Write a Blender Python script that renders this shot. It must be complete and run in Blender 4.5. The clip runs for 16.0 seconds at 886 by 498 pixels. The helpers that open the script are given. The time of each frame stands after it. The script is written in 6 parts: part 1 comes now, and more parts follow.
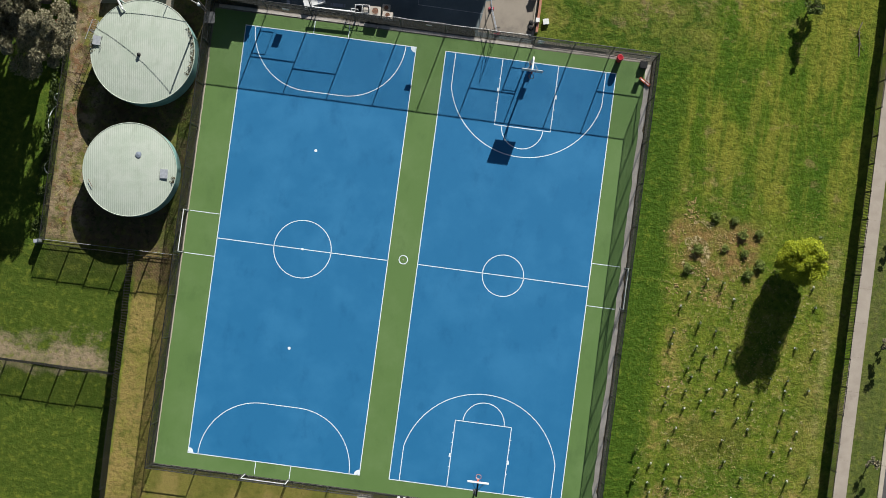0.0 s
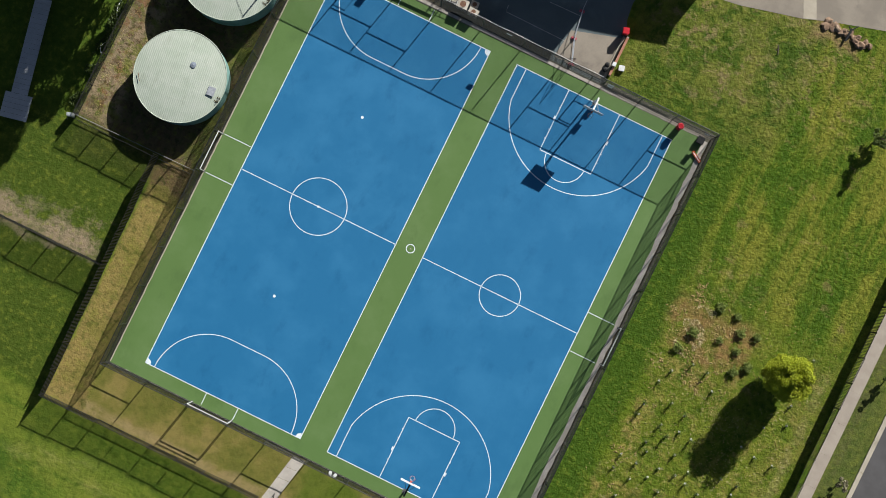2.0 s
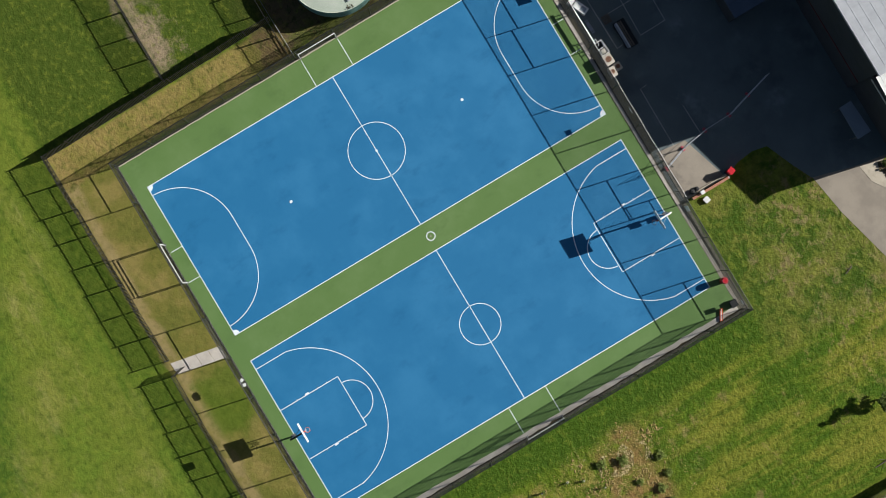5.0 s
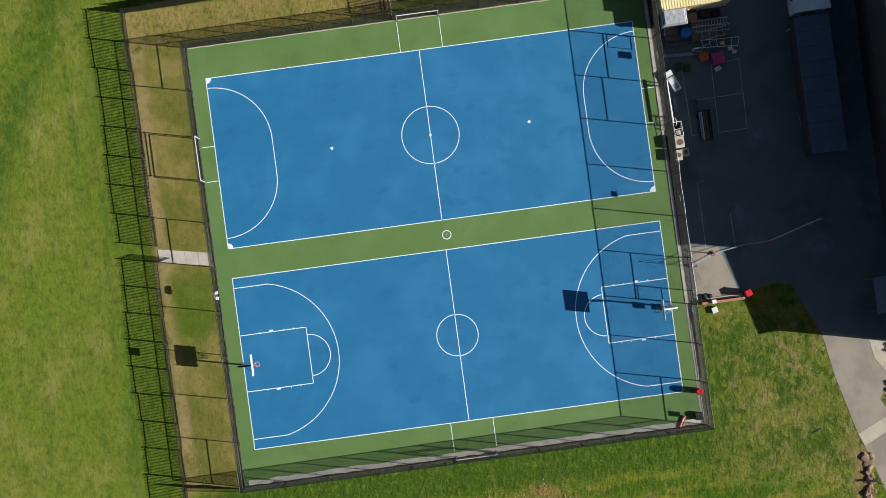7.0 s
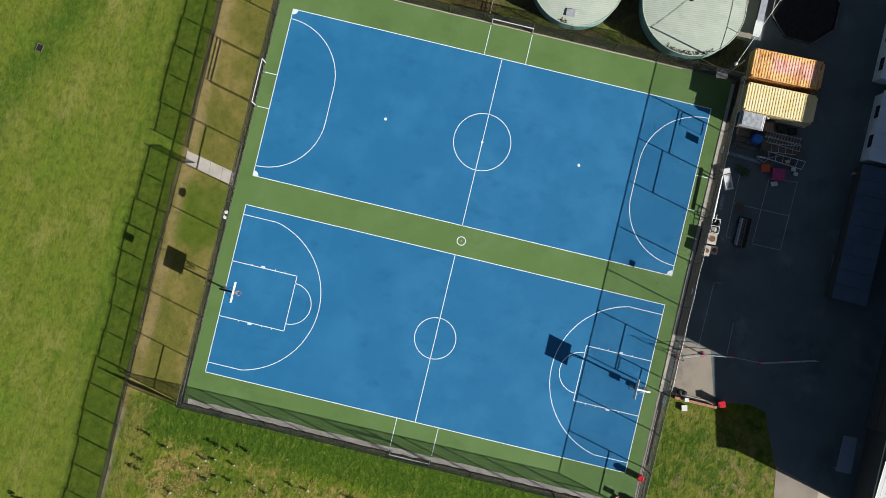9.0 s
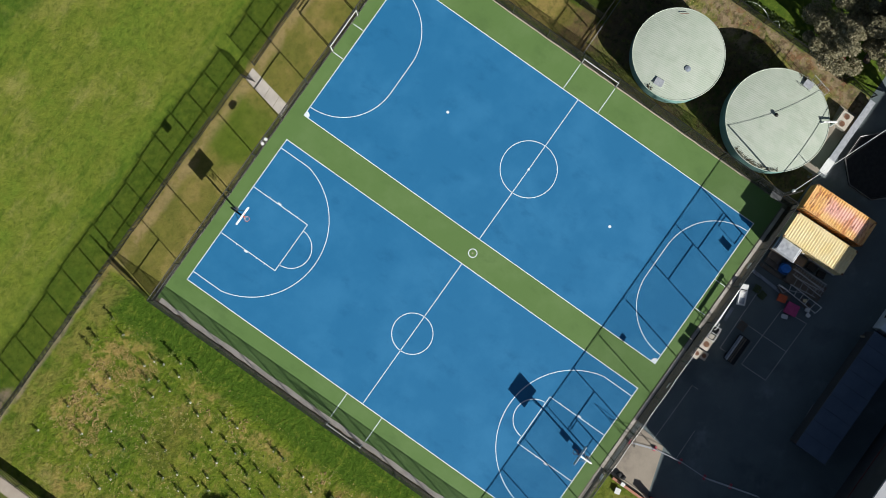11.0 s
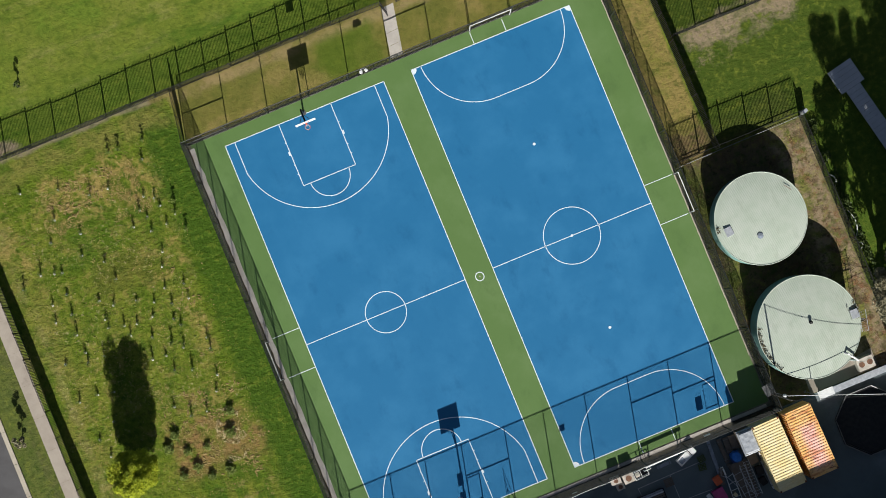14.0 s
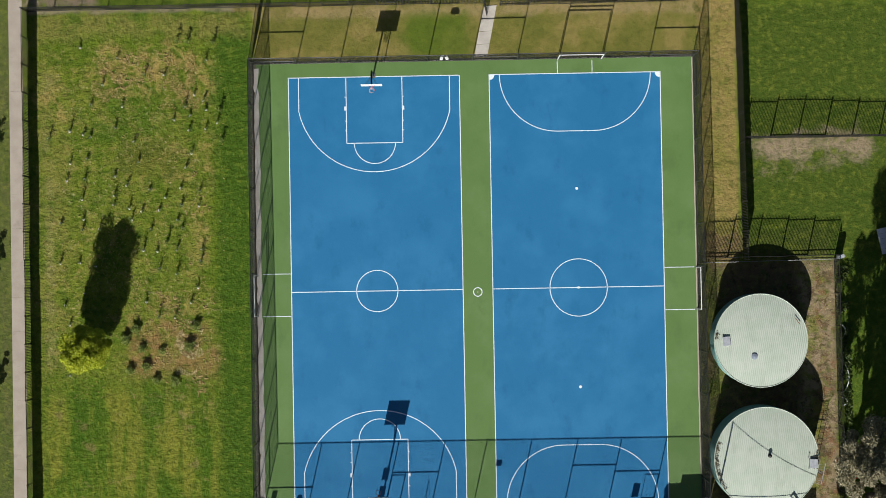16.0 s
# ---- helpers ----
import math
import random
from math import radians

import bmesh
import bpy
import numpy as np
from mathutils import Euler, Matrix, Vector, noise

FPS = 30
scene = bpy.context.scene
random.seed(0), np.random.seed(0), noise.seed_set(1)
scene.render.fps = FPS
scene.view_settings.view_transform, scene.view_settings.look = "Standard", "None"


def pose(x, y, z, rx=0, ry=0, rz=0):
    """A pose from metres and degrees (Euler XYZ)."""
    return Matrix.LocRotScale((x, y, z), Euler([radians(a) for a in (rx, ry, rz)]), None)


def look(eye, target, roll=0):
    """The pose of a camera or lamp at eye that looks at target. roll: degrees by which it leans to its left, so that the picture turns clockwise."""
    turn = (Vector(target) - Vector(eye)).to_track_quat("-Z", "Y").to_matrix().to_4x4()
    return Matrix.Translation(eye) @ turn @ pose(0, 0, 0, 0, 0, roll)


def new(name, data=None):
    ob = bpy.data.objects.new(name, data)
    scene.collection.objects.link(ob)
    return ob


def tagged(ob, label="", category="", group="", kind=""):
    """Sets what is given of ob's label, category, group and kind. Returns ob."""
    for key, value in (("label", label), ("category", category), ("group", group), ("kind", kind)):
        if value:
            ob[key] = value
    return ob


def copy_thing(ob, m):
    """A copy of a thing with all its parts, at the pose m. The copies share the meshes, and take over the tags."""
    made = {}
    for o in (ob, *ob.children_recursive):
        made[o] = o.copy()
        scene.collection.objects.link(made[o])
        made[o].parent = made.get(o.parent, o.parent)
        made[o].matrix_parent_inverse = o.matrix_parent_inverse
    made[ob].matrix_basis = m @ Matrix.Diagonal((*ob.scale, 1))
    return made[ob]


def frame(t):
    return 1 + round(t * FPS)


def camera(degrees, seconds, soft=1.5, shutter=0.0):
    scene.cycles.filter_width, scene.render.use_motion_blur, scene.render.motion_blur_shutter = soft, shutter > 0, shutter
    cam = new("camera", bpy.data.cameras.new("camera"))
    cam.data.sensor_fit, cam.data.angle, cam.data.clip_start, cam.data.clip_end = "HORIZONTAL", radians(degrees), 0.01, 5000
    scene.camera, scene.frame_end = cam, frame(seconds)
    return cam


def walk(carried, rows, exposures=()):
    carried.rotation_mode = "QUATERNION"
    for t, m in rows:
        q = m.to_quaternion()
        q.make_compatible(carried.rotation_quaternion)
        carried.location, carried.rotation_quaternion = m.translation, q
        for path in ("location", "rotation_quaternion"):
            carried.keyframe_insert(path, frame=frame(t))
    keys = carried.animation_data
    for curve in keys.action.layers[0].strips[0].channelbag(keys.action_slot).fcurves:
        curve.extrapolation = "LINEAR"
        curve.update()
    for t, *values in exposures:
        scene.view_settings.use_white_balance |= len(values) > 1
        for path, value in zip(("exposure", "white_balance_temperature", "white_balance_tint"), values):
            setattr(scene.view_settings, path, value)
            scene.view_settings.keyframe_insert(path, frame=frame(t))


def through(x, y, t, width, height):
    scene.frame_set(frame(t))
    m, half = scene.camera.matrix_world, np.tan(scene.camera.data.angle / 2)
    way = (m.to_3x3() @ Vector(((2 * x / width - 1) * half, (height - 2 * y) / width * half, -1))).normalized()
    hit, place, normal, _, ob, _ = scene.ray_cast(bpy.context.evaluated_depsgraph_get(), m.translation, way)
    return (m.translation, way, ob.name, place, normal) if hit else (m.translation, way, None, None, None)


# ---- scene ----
cam = camera(34, 16.0, soft=0.85)
PATH = [
    (0, pose(-3.726, 1.273, 125.811, 1.329, 0.012, -172.460)),
    (0.5, pose(-3.724, 1.225, 125.820, 1.303, -0.007, -168.689)),
    (1, pose(-3.751, 1.157, 125.829, 1.265, -0.009, -163.541)),
    (1.5, pose(-3.792, 1.123, 125.835, 1.286, 0.007, -158.645)),
    (2, pose(-3.789, 1.071, 125.839, 1.278, -0.009, -153.882)),
    (2.5, pose(-3.806, 0.981, 125.843, 1.239, 0.012, -148.489)),
    (3, pose(-3.802, 0.891, 125.842, 1.193, 0.023, -142.680)),
    (3.5, pose(-3.764, 0.830, 125.842, 1.153, 0.014, -137.808)),
    (4, pose(-3.744, 0.804, 125.843, 1.161, 0.000, -132.196)),
    (6.5, pose(-3.415, 0.599, 125.906, 1.012, -0.017, -103.721)),
    (7, pose(-3.349, 0.582, 125.923, 0.988, -0.020, -97.693)),
    (7.5, pose(-3.325, 0.546, 125.948, 1.000, 0.027, -91.963)),
    (8, pose(-3.297, 0.589, 125.977, 0.987, -0.020, -86.594)),
    (8.5, pose(-3.330, 0.579, 126.015, 1.027, -0.002, -81.356)),
    (9, pose(-3.386, 0.561, 126.056, 1.086, 0.015, -76.516)),
    (11.5, pose(-3.484, 0.440, 126.334, 1.275, -0.020, -48.865)),
    (12, pose(-3.417, 0.484, 126.381, 1.262, -0.050, -43.109)),
    (12.5, pose(-3.316, 0.513, 126.427, 1.260, -0.024, -37.598)),
    (13, pose(-3.223, 0.602, 126.449, 1.225, -0.022, -32.461)),
    (13.5, pose(-3.147, 0.706, 126.463, 1.190, -0.013, -27.567)),
    (14, pose(-3.103, 0.803, 126.468, 1.181, -0.015, -22.373)),
    (14.5, pose(-3.048, 0.927, 126.472, 1.136, 0.001, -16.936)),
    (15, pose(-3.014, 1.069, 126.466, 1.081, -0.003, -11.520)),
    (15.5, pose(-2.950, 1.192, 126.459, 1.054, 0.034, -5.626)),
    (16, pose(-2.928, 1.346, 126.459, 1.003, 0.046, -1.009)),
]
walk(cam, PATH, [(0, 0.5), (16, 0.5)])

# ---- light ----
SUN_FROM = Vector((-0.412, -1.765, 1.0)).normalized()
ELEV = math.asin(SUN_FROM.z)
world = bpy.data.worlds.new("sky")
scene.world = world
world.use_nodes = True
wt = world.node_tree
sky = wt.nodes.new("ShaderNodeTexSky")
sky.sky_type = "NISHITA"
sky.sun_disc = False
sky.sun_elevation = ELEV
sky.sun_rotation = math.atan2(SUN_FROM.x, SUN_FROM.y)
wt.links.new(sky.outputs[0], wt.nodes["Background"].inputs[0])
wt.nodes["Background"].inputs[1].default_value = 0.033
sun_data = bpy.data.lights.new("sun", "SUN")
sun_data.energy = 5.0
sun_data.angle = radians(0.45)
sun_data.color = (0.985, 0.975, 0.94)
sun = new("sun", sun_data)
sun.matrix_world = look(SUN_FROM * 120, (0, 0, 0))


# ---- materials ----
def nodes_of(name, rough=0.8, metal=0.0):
    m = bpy.data.materials.new(name)
    m.use_nodes = True
    t = m.node_tree
    b = t.nodes["Principled BSDF"]
    b.inputs["Roughness"].default_value = rough
    b.inputs["Metallic"].default_value = metal
    b.inputs["Specular IOR Level"].default_value = 0.3
    return m, t, b


def node(t, kind, values=(), **props):
    n = t.nodes.new(kind)
    for k, v in props.items():
        setattr(n, k, v)
    for k, v in dict(values).items():
        if hasattr(v, "is_output"):
            t.links.new(v, n.inputs[k])
        else:
            n.inputs[k].default_value = v
    return n


def place(t):
    return node(t, "ShaderNodeNewGeometry").outputs["Position"]


def noisy(t, vec, scale, detail=3.0, rough=0.55, stretch=None):
    if stretch:
        vec = node(t, "ShaderNodeVectorMath", {0: vec, 1: stretch}, operation="MULTIPLY").outputs[0]
    return node(t, "ShaderNodeTexNoise", {"Vector": vec, "Scale": scale, "Detail": detail, "Roughness": rough}).outputs["Fac"]


def maprange(t, v, a, b, c=0.0, d=1.0):
    return node(t, "ShaderNodeMapRange", {0: v, 1: a, 2: b, 3: c, 4: d}, interpolation_type="SMOOTHSTEP").outputs[0]


def arith(t, op, a, b=0.0):
    return node(t, "ShaderNodeMath", {0: a, 1: b}, operation=op).outputs[0]


def mixed(t, fac, a, b, blend="MIX"):
    n = node(t, "ShaderNodeMix", data_type="RGBA", blend_type=blend)
    for k, v in ((0, fac), (6, a), (7, b)):
        if hasattr(v, "is_output"):
            t.links.new(v, n.inputs[k])
        else:
            n.inputs[k].default_value = (*v, 1) if k else v
    return n.outputs[2]


def bumped(t, b, height, strength=0.4, distance=0.03):
    n = node(t, "ShaderNodeBump", {"Height": height, "Strength": strength, "Distance": distance})
    t.links.new(n.outputs[0], b.inputs["Normal"])


def worn(name, c1, c2, scale=2.0, fine=30.0, rough=0.8, metal=0.0, bump=0.15, dirt=None):
    """Two tones in large clouds with fine grain, and dirt in patches."""
    m, t, b = nodes_of(name, rough, metal)
    p = place(t)
    col = mixed(t, maprange(t, noisy(t, p, scale, 4), 0.35, 0.65), c1, c2)
    g = noisy(t, p, fine, 2)
    col = mixed(t, maprange(t, g, 0.3, 0.7, 0.0, 0.35), col, tuple(v * 0.62 for v in c1))
    if dirt:
        col = mixed(t, maprange(t, noisy(t, p, scale * 0.6, 5, 0.7), 0.55, 0.72, 0.0, 0.8), col, dirt)
    t.links.new(col, b.inputs["Base Color"])
    bumped(t, b, g, bump, 0.01)
    return m


def island(name, c1, c2, rough=0.8):
    """A tone of its own for each piece of a mesh."""
    m, t, b = nodes_of(name, rough)
    r = node(t, "ShaderNodeNewGeometry").outputs["Random Per Island"]
    t.links.new(mixed(t, r, c1, c2), b.inputs["Base Color"])
    return m


def leaf_material(name, c1, c2, through=0.25):
    m, t, b = nodes_of(name, 0.6)
    r = node(t, "ShaderNodeNewGeometry").outputs["Random Per Island"]
    col = mixed(t, r, c1, c2)
    t.links.new(col, b.inputs["Base Color"])
    tr = node(t, "ShaderNodeBsdfTranslucent")
    t.links.new(col, tr.inputs[0])
    ms = node(t, "ShaderNodeMixShader", {0: through})
    t.links.new(b.outputs[0], ms.inputs[1])
    t.links.new(tr.outputs[0], ms.inputs[2])
    t.links.new(ms.outputs[0], t.nodes["Material Output"].inputs[0])
    return m


def acrylic(name, base, pale, dark):
    """Painted sports surface: faint clouds, puddle marks, scuffs and grit."""
    m, t, b = nodes_of(name, 0.62)
    p = place(t)
    col = mixed(t, maprange(t, noisy(t, p, 0.22, 5, 0.6), 0.42, 0.68, 0.0, 0.55), base, pale)
    col = mixed(t, maprange(t, noisy(t, p, 0.5, 5, 0.65, (1.0, 0.6, 1.0)), 0.52, 0.74, 0.0, 0.6), col, dark)
    col = mixed(t, maprange(t, noisy(t, p, 1.7, 6, 0.7), 0.62, 0.8, 0.0, 0.35), col, pale)
    g = noisy(t, p, 55, 2)
    col = mixed(t, maprange(t, g, 0.3, 0.7, 0.0, 0.12), col, dark)
    t.links.new(col, b.inputs["Base Color"])
    bumped(t, b, g, 0.1, 0.004)
    return m


def area_mask(t, p, wob, x0, y0, x1, y1, soft=0.5, ragged=1.0):
    c = ((x0 + x1) / 2, (y0 + y1) / 2, 0)
    h = ((x1 - x0) / 2, (y1 - y0) / 2, 50)
    d = node(t, "ShaderNodeVectorMath", {0: p, 1: c}, operation="SUBTRACT").outputs[0]
    d = node(t, "ShaderNodeVectorMath", {0: d}, operation="ABSOLUTE").outputs[0]
    d = node(t, "ShaderNodeVectorMath", {0: d, 1: h}, operation="SUBTRACT").outputs[0]
    s = node(t, "ShaderNodeSeparateXYZ", {0: d})
    e = arith(t, "MAXIMUM", s.outputs[0], s.outputs[1])
    e = arith(t, "ADD", e, arith(t, "MULTIPLY", wob, ragged))
    return maprange(t, e, soft, -soft)


def grass_material(name, *plot):
    """Ground cover of one plot (x0, y0, x1, y1): patches that do not reach the plot are left out."""
    m, t, b = nodes_of(name, 0.9)
    b.inputs["Specular IOR Level"].default_value = 0.1
    p = place(t)
    wob = arith(t, "MULTIPLY", arith(t, "SUBTRACT", noisy(t, p, 0.55, 5, 0.65), 0.5), 4.0)
    big = noisy(t, p, 0.07, 4, 0.6)
    mid = noisy(t, p, 0.5, 5, 0.65)
    tuft = noisy(t, p, 1.9, 5, 0.66)
    fine = noisy(t, p, 16.0, 3, 0.6)
    mow = noisy(t, p, 0.9, 3, 0.5, (1.0, 0.10, 1.0))
    lush, green, lime, straw, soil = (0.052, 0.108, 0.009), (0.095, 0.152, 0.014), (0.190, 0.225, 0.026), (0.345, 0.27, 0.095), (0.265, 0.170, 0.085)
    col = mixed(t, maprange(t, big, 0.35, 0.65), lush, green)
    col = mixed(t, maprange(t, mid, 0.42, 0.72, 0.0, 0.75), col, lime)
    col = mixed(t, maprange(t, mow, 0.5, 0.68, 0.0, 0.6), col, lime)
    col = mixed(t, maprange(t, mow, 0.5, 0.32, 0.0, 0.5), col, lush)

    def zone(col, colour, amount, *box, soft=0.5, ragged=1.0, grain=None):
        reach = soft + 2.0 * ragged
        if box[0] - reach > plot[2] or box[2] + reach < plot[0] or box[1] - reach > plot[3] or box[3] + reach < plot[1]:
            return col
        k = area_mask(t, p, wob, *box, soft=soft, ragged=ragged)
        if grain is not None:
            k = arith(t, "MULTIPLY", k, grain)
        return mixed(t, arith(t, "MULTIPLY", k, amount), col, colour)

    patchy = maprange(t, noisy(t, p, 0.42, 6, 0.75), 0.42, 0.60)
    patchy2 = maprange(t, noisy(t, p, 0.75, 7, 0.8), 0.50, 0.62)
    # sports field to the north: mowing swaths, thin and bleached patches
    far_mow = noisy(t, p, 0.40, 6, 0.7, (0.14, 1.0, 1.0))
    blotch = noisy(t, p, 0.16, 6, 0.68)
    scuff = noisy(t, p, 0.6, 6, 0.7, (0.35, 1.0, 1.0))
    field = (-120, 25.2, 120, 160)
    col = zone(col, (0.142, 0.176, 0.023), 0.82, *field, soft=0.4, ragged=0.1)
    col = zone(col, lush, 0.75, *field, soft=0.4, ragged=0.1, grain=maprange(t, far_mow, 0.48, 0.34))
    col = zone(col, (0.120, 0.185, 0.020), 0.7, *field, soft=0.4, ragged=0.1, grain=maprange(t, blotch, 0.50, 0.36))
    col = zone(col, (0.225, 0.222, 0.050), 0.7, -120, 30, 120, 160, soft=1.5, ragged=1.0, grain=maprange(t, blotch, 0.49, 0.66))
    col = zone(col, (0.330, 0.290, 0.105), 0.42, -120, 28, 120, 160, soft=1.5, ragged=1.0, grain=arith(t, "MULTIPLY", maprange(t, scuff, 0.50, 0.70), maprange(t, blotch, 0.40, 0.58)))
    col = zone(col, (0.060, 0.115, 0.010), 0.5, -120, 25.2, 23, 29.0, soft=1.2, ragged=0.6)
    # damp swale that falls to the drain
    run = node(t, "ShaderNodeVectorMath", {0: p, 1: (0.42, 0.907, 0.0)}, operation="DOT_PRODUCT").outputs["Value"]
    off = arith(t, "ABSOLUTE", arith(t, "ADD", arith(t, "SUBTRACT", run, 38.9), arith(t, "MULTIPLY", wob, 0.7)))
    wet = arith(t, "MULTIPLY", maprange(t, off, 2.6, 0.3), maprange(t, noisy(t, p, 0.6, 5, 0.7), 0.36, 0.56, 0.35, 1.0))
    col = mixed(t, arith(t, "MULTIPLY", wet, 0.8), col, (0.045, 0.100, 0.010))
    # planted meadow: olive grass, straw where the soil was turned, green hollows between
    clods = noisy(t, p, 3.2, 4, 0.65)
    if plot[0] < -30 and plot[1] < 20:
        col = zone(col, (0.096, 0.146, 0.010), 0.85, -38.8, -9, -20, 23.5, soft=1.2, ragged=1.0)
        col = zone(col, (0.175, 0.195, 0.024), 0.8, -38.5, -10, -23.0, 21.5, soft=1.2, ragged=1.6, grain=patchy)
        col = zone(col, (0.050, 0.105, 0.008), 0.6, -38.8, -8, -22, 22, soft=1.5, grain=maprange(t, noisy(t, p, 0.3, 5, 0.65), 0.49, 0.37))
        col = zone(col, (0.215, 0.190, 0.045), 0.55, -38.7, -9, -35.6, 22, soft=1.0, ragged=0.8, grain=maprange(t, noisy(t, p, 0.35, 5, 0.65), 0.42, 0.56))
        col = zone(col, (0.062, 0.120, 0.008), 0.7, -32.5, 13.5, -27.0, 18.0, soft=1.2, ragged=1.2)
        col = zone(col, (0.120, 0.112, 0.022), 0.6, -31.5, 10.5, -25.5, 13.5, soft=1.0, ragged=1.3)
        col = zone(col, (0.038, 0.070, 0.006), 0.5, -38.5, -12, -22, 22, soft=1.5, grain=maprange(t, clods, 0.46, 0.36))
        crumb = maprange(t, noisy(t, p, 0.95, 6, 0.72), 0.44, 0.58)
        for patch in ((-32.8, 18.2, -25.2, 21.6), (-25.8, 17.6, -23.0, 20.8), (-37.6, 16.0, -36.0, 18.0), (-25.2, 10.8, -23.3, 12.8), (-24.8, 3.6, -23.2, 7.2), (-27.5, -1.5, -24.6, 0.4)):
            col = zone(col, (0.36, 0.250, 0.085), 0.85, *patch, soft=1.0, ragged=1.9, grain=crumb)
        col = zone(col, (0.32, 0.235, 0.075), 0.5, -38.0, -8, -23.2, 22, soft=1.2, ragged=1.6, grain=patchy2)
        col = zone(col, (0.30, 0.25, 0.10), 0.4, -37.7, -6, -36.9, 19.5, soft=0.3, ragged=0.25, grain=maprange(t, mid, 0.35, 0.55))
        col = zone(col, (0.44, 0.36, 0.19), 0.7, -38.5, -9, -22, 21.8, soft=1.5, grain=arith(t, "MULTIPLY", maprange(t, clods, 0.55, 0.66), maprange(t, mid, 0.45, 0.58)))
        for bed in ((-26.6, -6.9, -24.4, -3.0), (-30.3, -7.8, -27.2, -2.8), (-24.6, -8.0, -22.4, -4.6)):
            col = zone(col, (0.275, 0.155, 0.065), 0.9, *bed, soft=1.0, ragged=1.5, grain=maprange(t, noisy(t, p, 0.7, 6, 0.7), 0.36, 0.50))
    # park to the south: swaths of lush and tired grass along the mower's way
    if plot[0] < -30 and plot[1] < 20:
        furrow = noisy(t, p, 0.75, 5, 0.65, (1.0, 0.14, 1.0))
        swath = noisy(t, p, 0.22, 4, 0.6, (1.0, 0.40, 1.0))
        col = zone(col, (0.084, 0.138, 0.010), 0.85, -38.8, -60, -19, -7, soft=1.2, ragged=1.0)
        col = zone(col, (0.208, 0.204, 0.028), 0.8, -38.5, -60, -22.6, -8, soft=1.5, ragged=1.5, grain=maprange(t, swath, 0.47, 0.57))
        col = zone(col, (0.042, 0.100, 0.007), 0.7, -38.8, -60, -20, -8, soft=1.5, ragged=1.2, grain=maprange(t, swath, 0.49, 0.38))
        col = zone(col, (0.205, 0.200, 0.030), 0.6, -38.8, -60, -22.6, -8, soft=2.0, ragged=1.6, grain=maprange(t, furrow, 0.50, 0.60))
        col = zone(col, (0.045, 0.105, 0.007), 0.6, -38.8, -60, -20.5, -8, soft=2.0, ragged=1.2, grain=maprange(t, furrow, 0.48, 0.39))
        col = zone(col, (0.31, 0.235, 0.085), 0.7, -31.0, -33, -24.0, -24, soft=1.5, ragged=1.6, grain=patchy2)
        col = zone(col, (0.28, 0.215, 0.085), 0.7, -28.5, -12, -22.8, -8, soft=1.2, ragged=1.2, grain=patchy2)
        col = zone(col, (0.250, 0.180, 0.075), 0.6, -38, -40, -22, -9, soft=1.2, ragged=1.2, grain=maprange(t, noisy(t, p, 0.42, 6, 0.7), 0.57, 0.66))
        col = zone(col, (0.034, 0.065, 0.006), 0.5, -38.8, -60, -20, -8, soft=1.5, grain=maprange(t, clods, 0.46, 0.36))
    # lush strip beside the court fence
    col = zone(col, (0.046, 0.098, 0.008), 0.9, -22.6, -22, -19.3, 23.5, soft=0.7, ragged=0.7)
    col = zone(col, (0.215, 0.185, 0.050), 0.7, -38.5, 22.6, -20.0, 24.6, soft=0.8, ragged=0.8, grain=maprange(t, mid, 0.32, 0.55))
    # bare line under the picket fence
    col = zone(col, (0.27, 0.21, 0.15), 0.8, -39, 24.75, -21, 25.2, soft=0.2, ragged=0.2)
    col = zone(col, (0.31, 0.22, 0.17), 0.85, -39.5, 25.4, -33.0, 26.3, soft=0.5, ragged=0.8, grain=maprange(t, mid, 0.3, 0.45))
    col = zone(col, soil, 0.55, -21, 24.7, 23, 25.3, soft=0.2, ragged=0.2)
    # dry strips round the court
    strip = noisy(t, p, 0.32, 4, 0.55)
    col = zone(col, (0.215, 0.188, 0.046), 0.88, -19.3, 20.0, 23.0, 25.0, soft=0.3, ragged=0.2)
    col = zone(col, (0.330, 0.250, 0.085), 0.65, -19.3, 20.0, 23.0, 25.0, soft=0.5, ragged=0.4, grain=maprange(t, strip, 0.48, 0.62))
    col = zone(col, (0.140, 0.150, 0.030), 0.6, -19.3, 20.2, 23.0, 24.2, soft=0.5, ragged=0.4, grain=maprange(t, strip, 0.50, 0.38))
    col = zone(col, (0.40, 0.290, 0.140), 0.7, -19.3, 24.0, 23.0, 24.95, soft=0.4, ragged=0.4, grain=maprange(t, mid, 0.36, 0.52, 0.25, 1.0))
    col = zone(col, green, 0.8, -6.0, 20.2, -0.4, 24.3, soft=0.8, ragged=0.7)
    col = zone(col, (0.275, 0.200, 0.068), 0.92, 19.6, 1.5, 22.9, 25.0, soft=0.25, ragged=0.2, grain=maprange(t, mid, 0.3, 0.5, 0.65, 1.0))
    col = zone(col, (0.15, 0.10, 0.055), 0.8, 19.8, 1.9, 31, 4.8, soft=0.7, ragged=0.8, grain=maprange(t, mid, 0.35, 0.5, 0.35, 1.0))
    col = zone(col, (0.190, 0.165, 0.040), 0.7, 19.6, 4.8, 22.2, 24.5, soft=0.4, ragged=0.4, grain=maprange(t, strip, 0.54, 0.42))
    # bare earth east of the fence
    col = zone(col, (0.056, 0.084, 0.011), 0.88, 23.4, 2.4, 70, 24.8, soft=0.8, ragged=0.5)
    col = zone(col, (0.060, 0.100, 0.012), 0.75, 31.2, -24, 70, 2.4, soft=0.6, ragged=0.4)
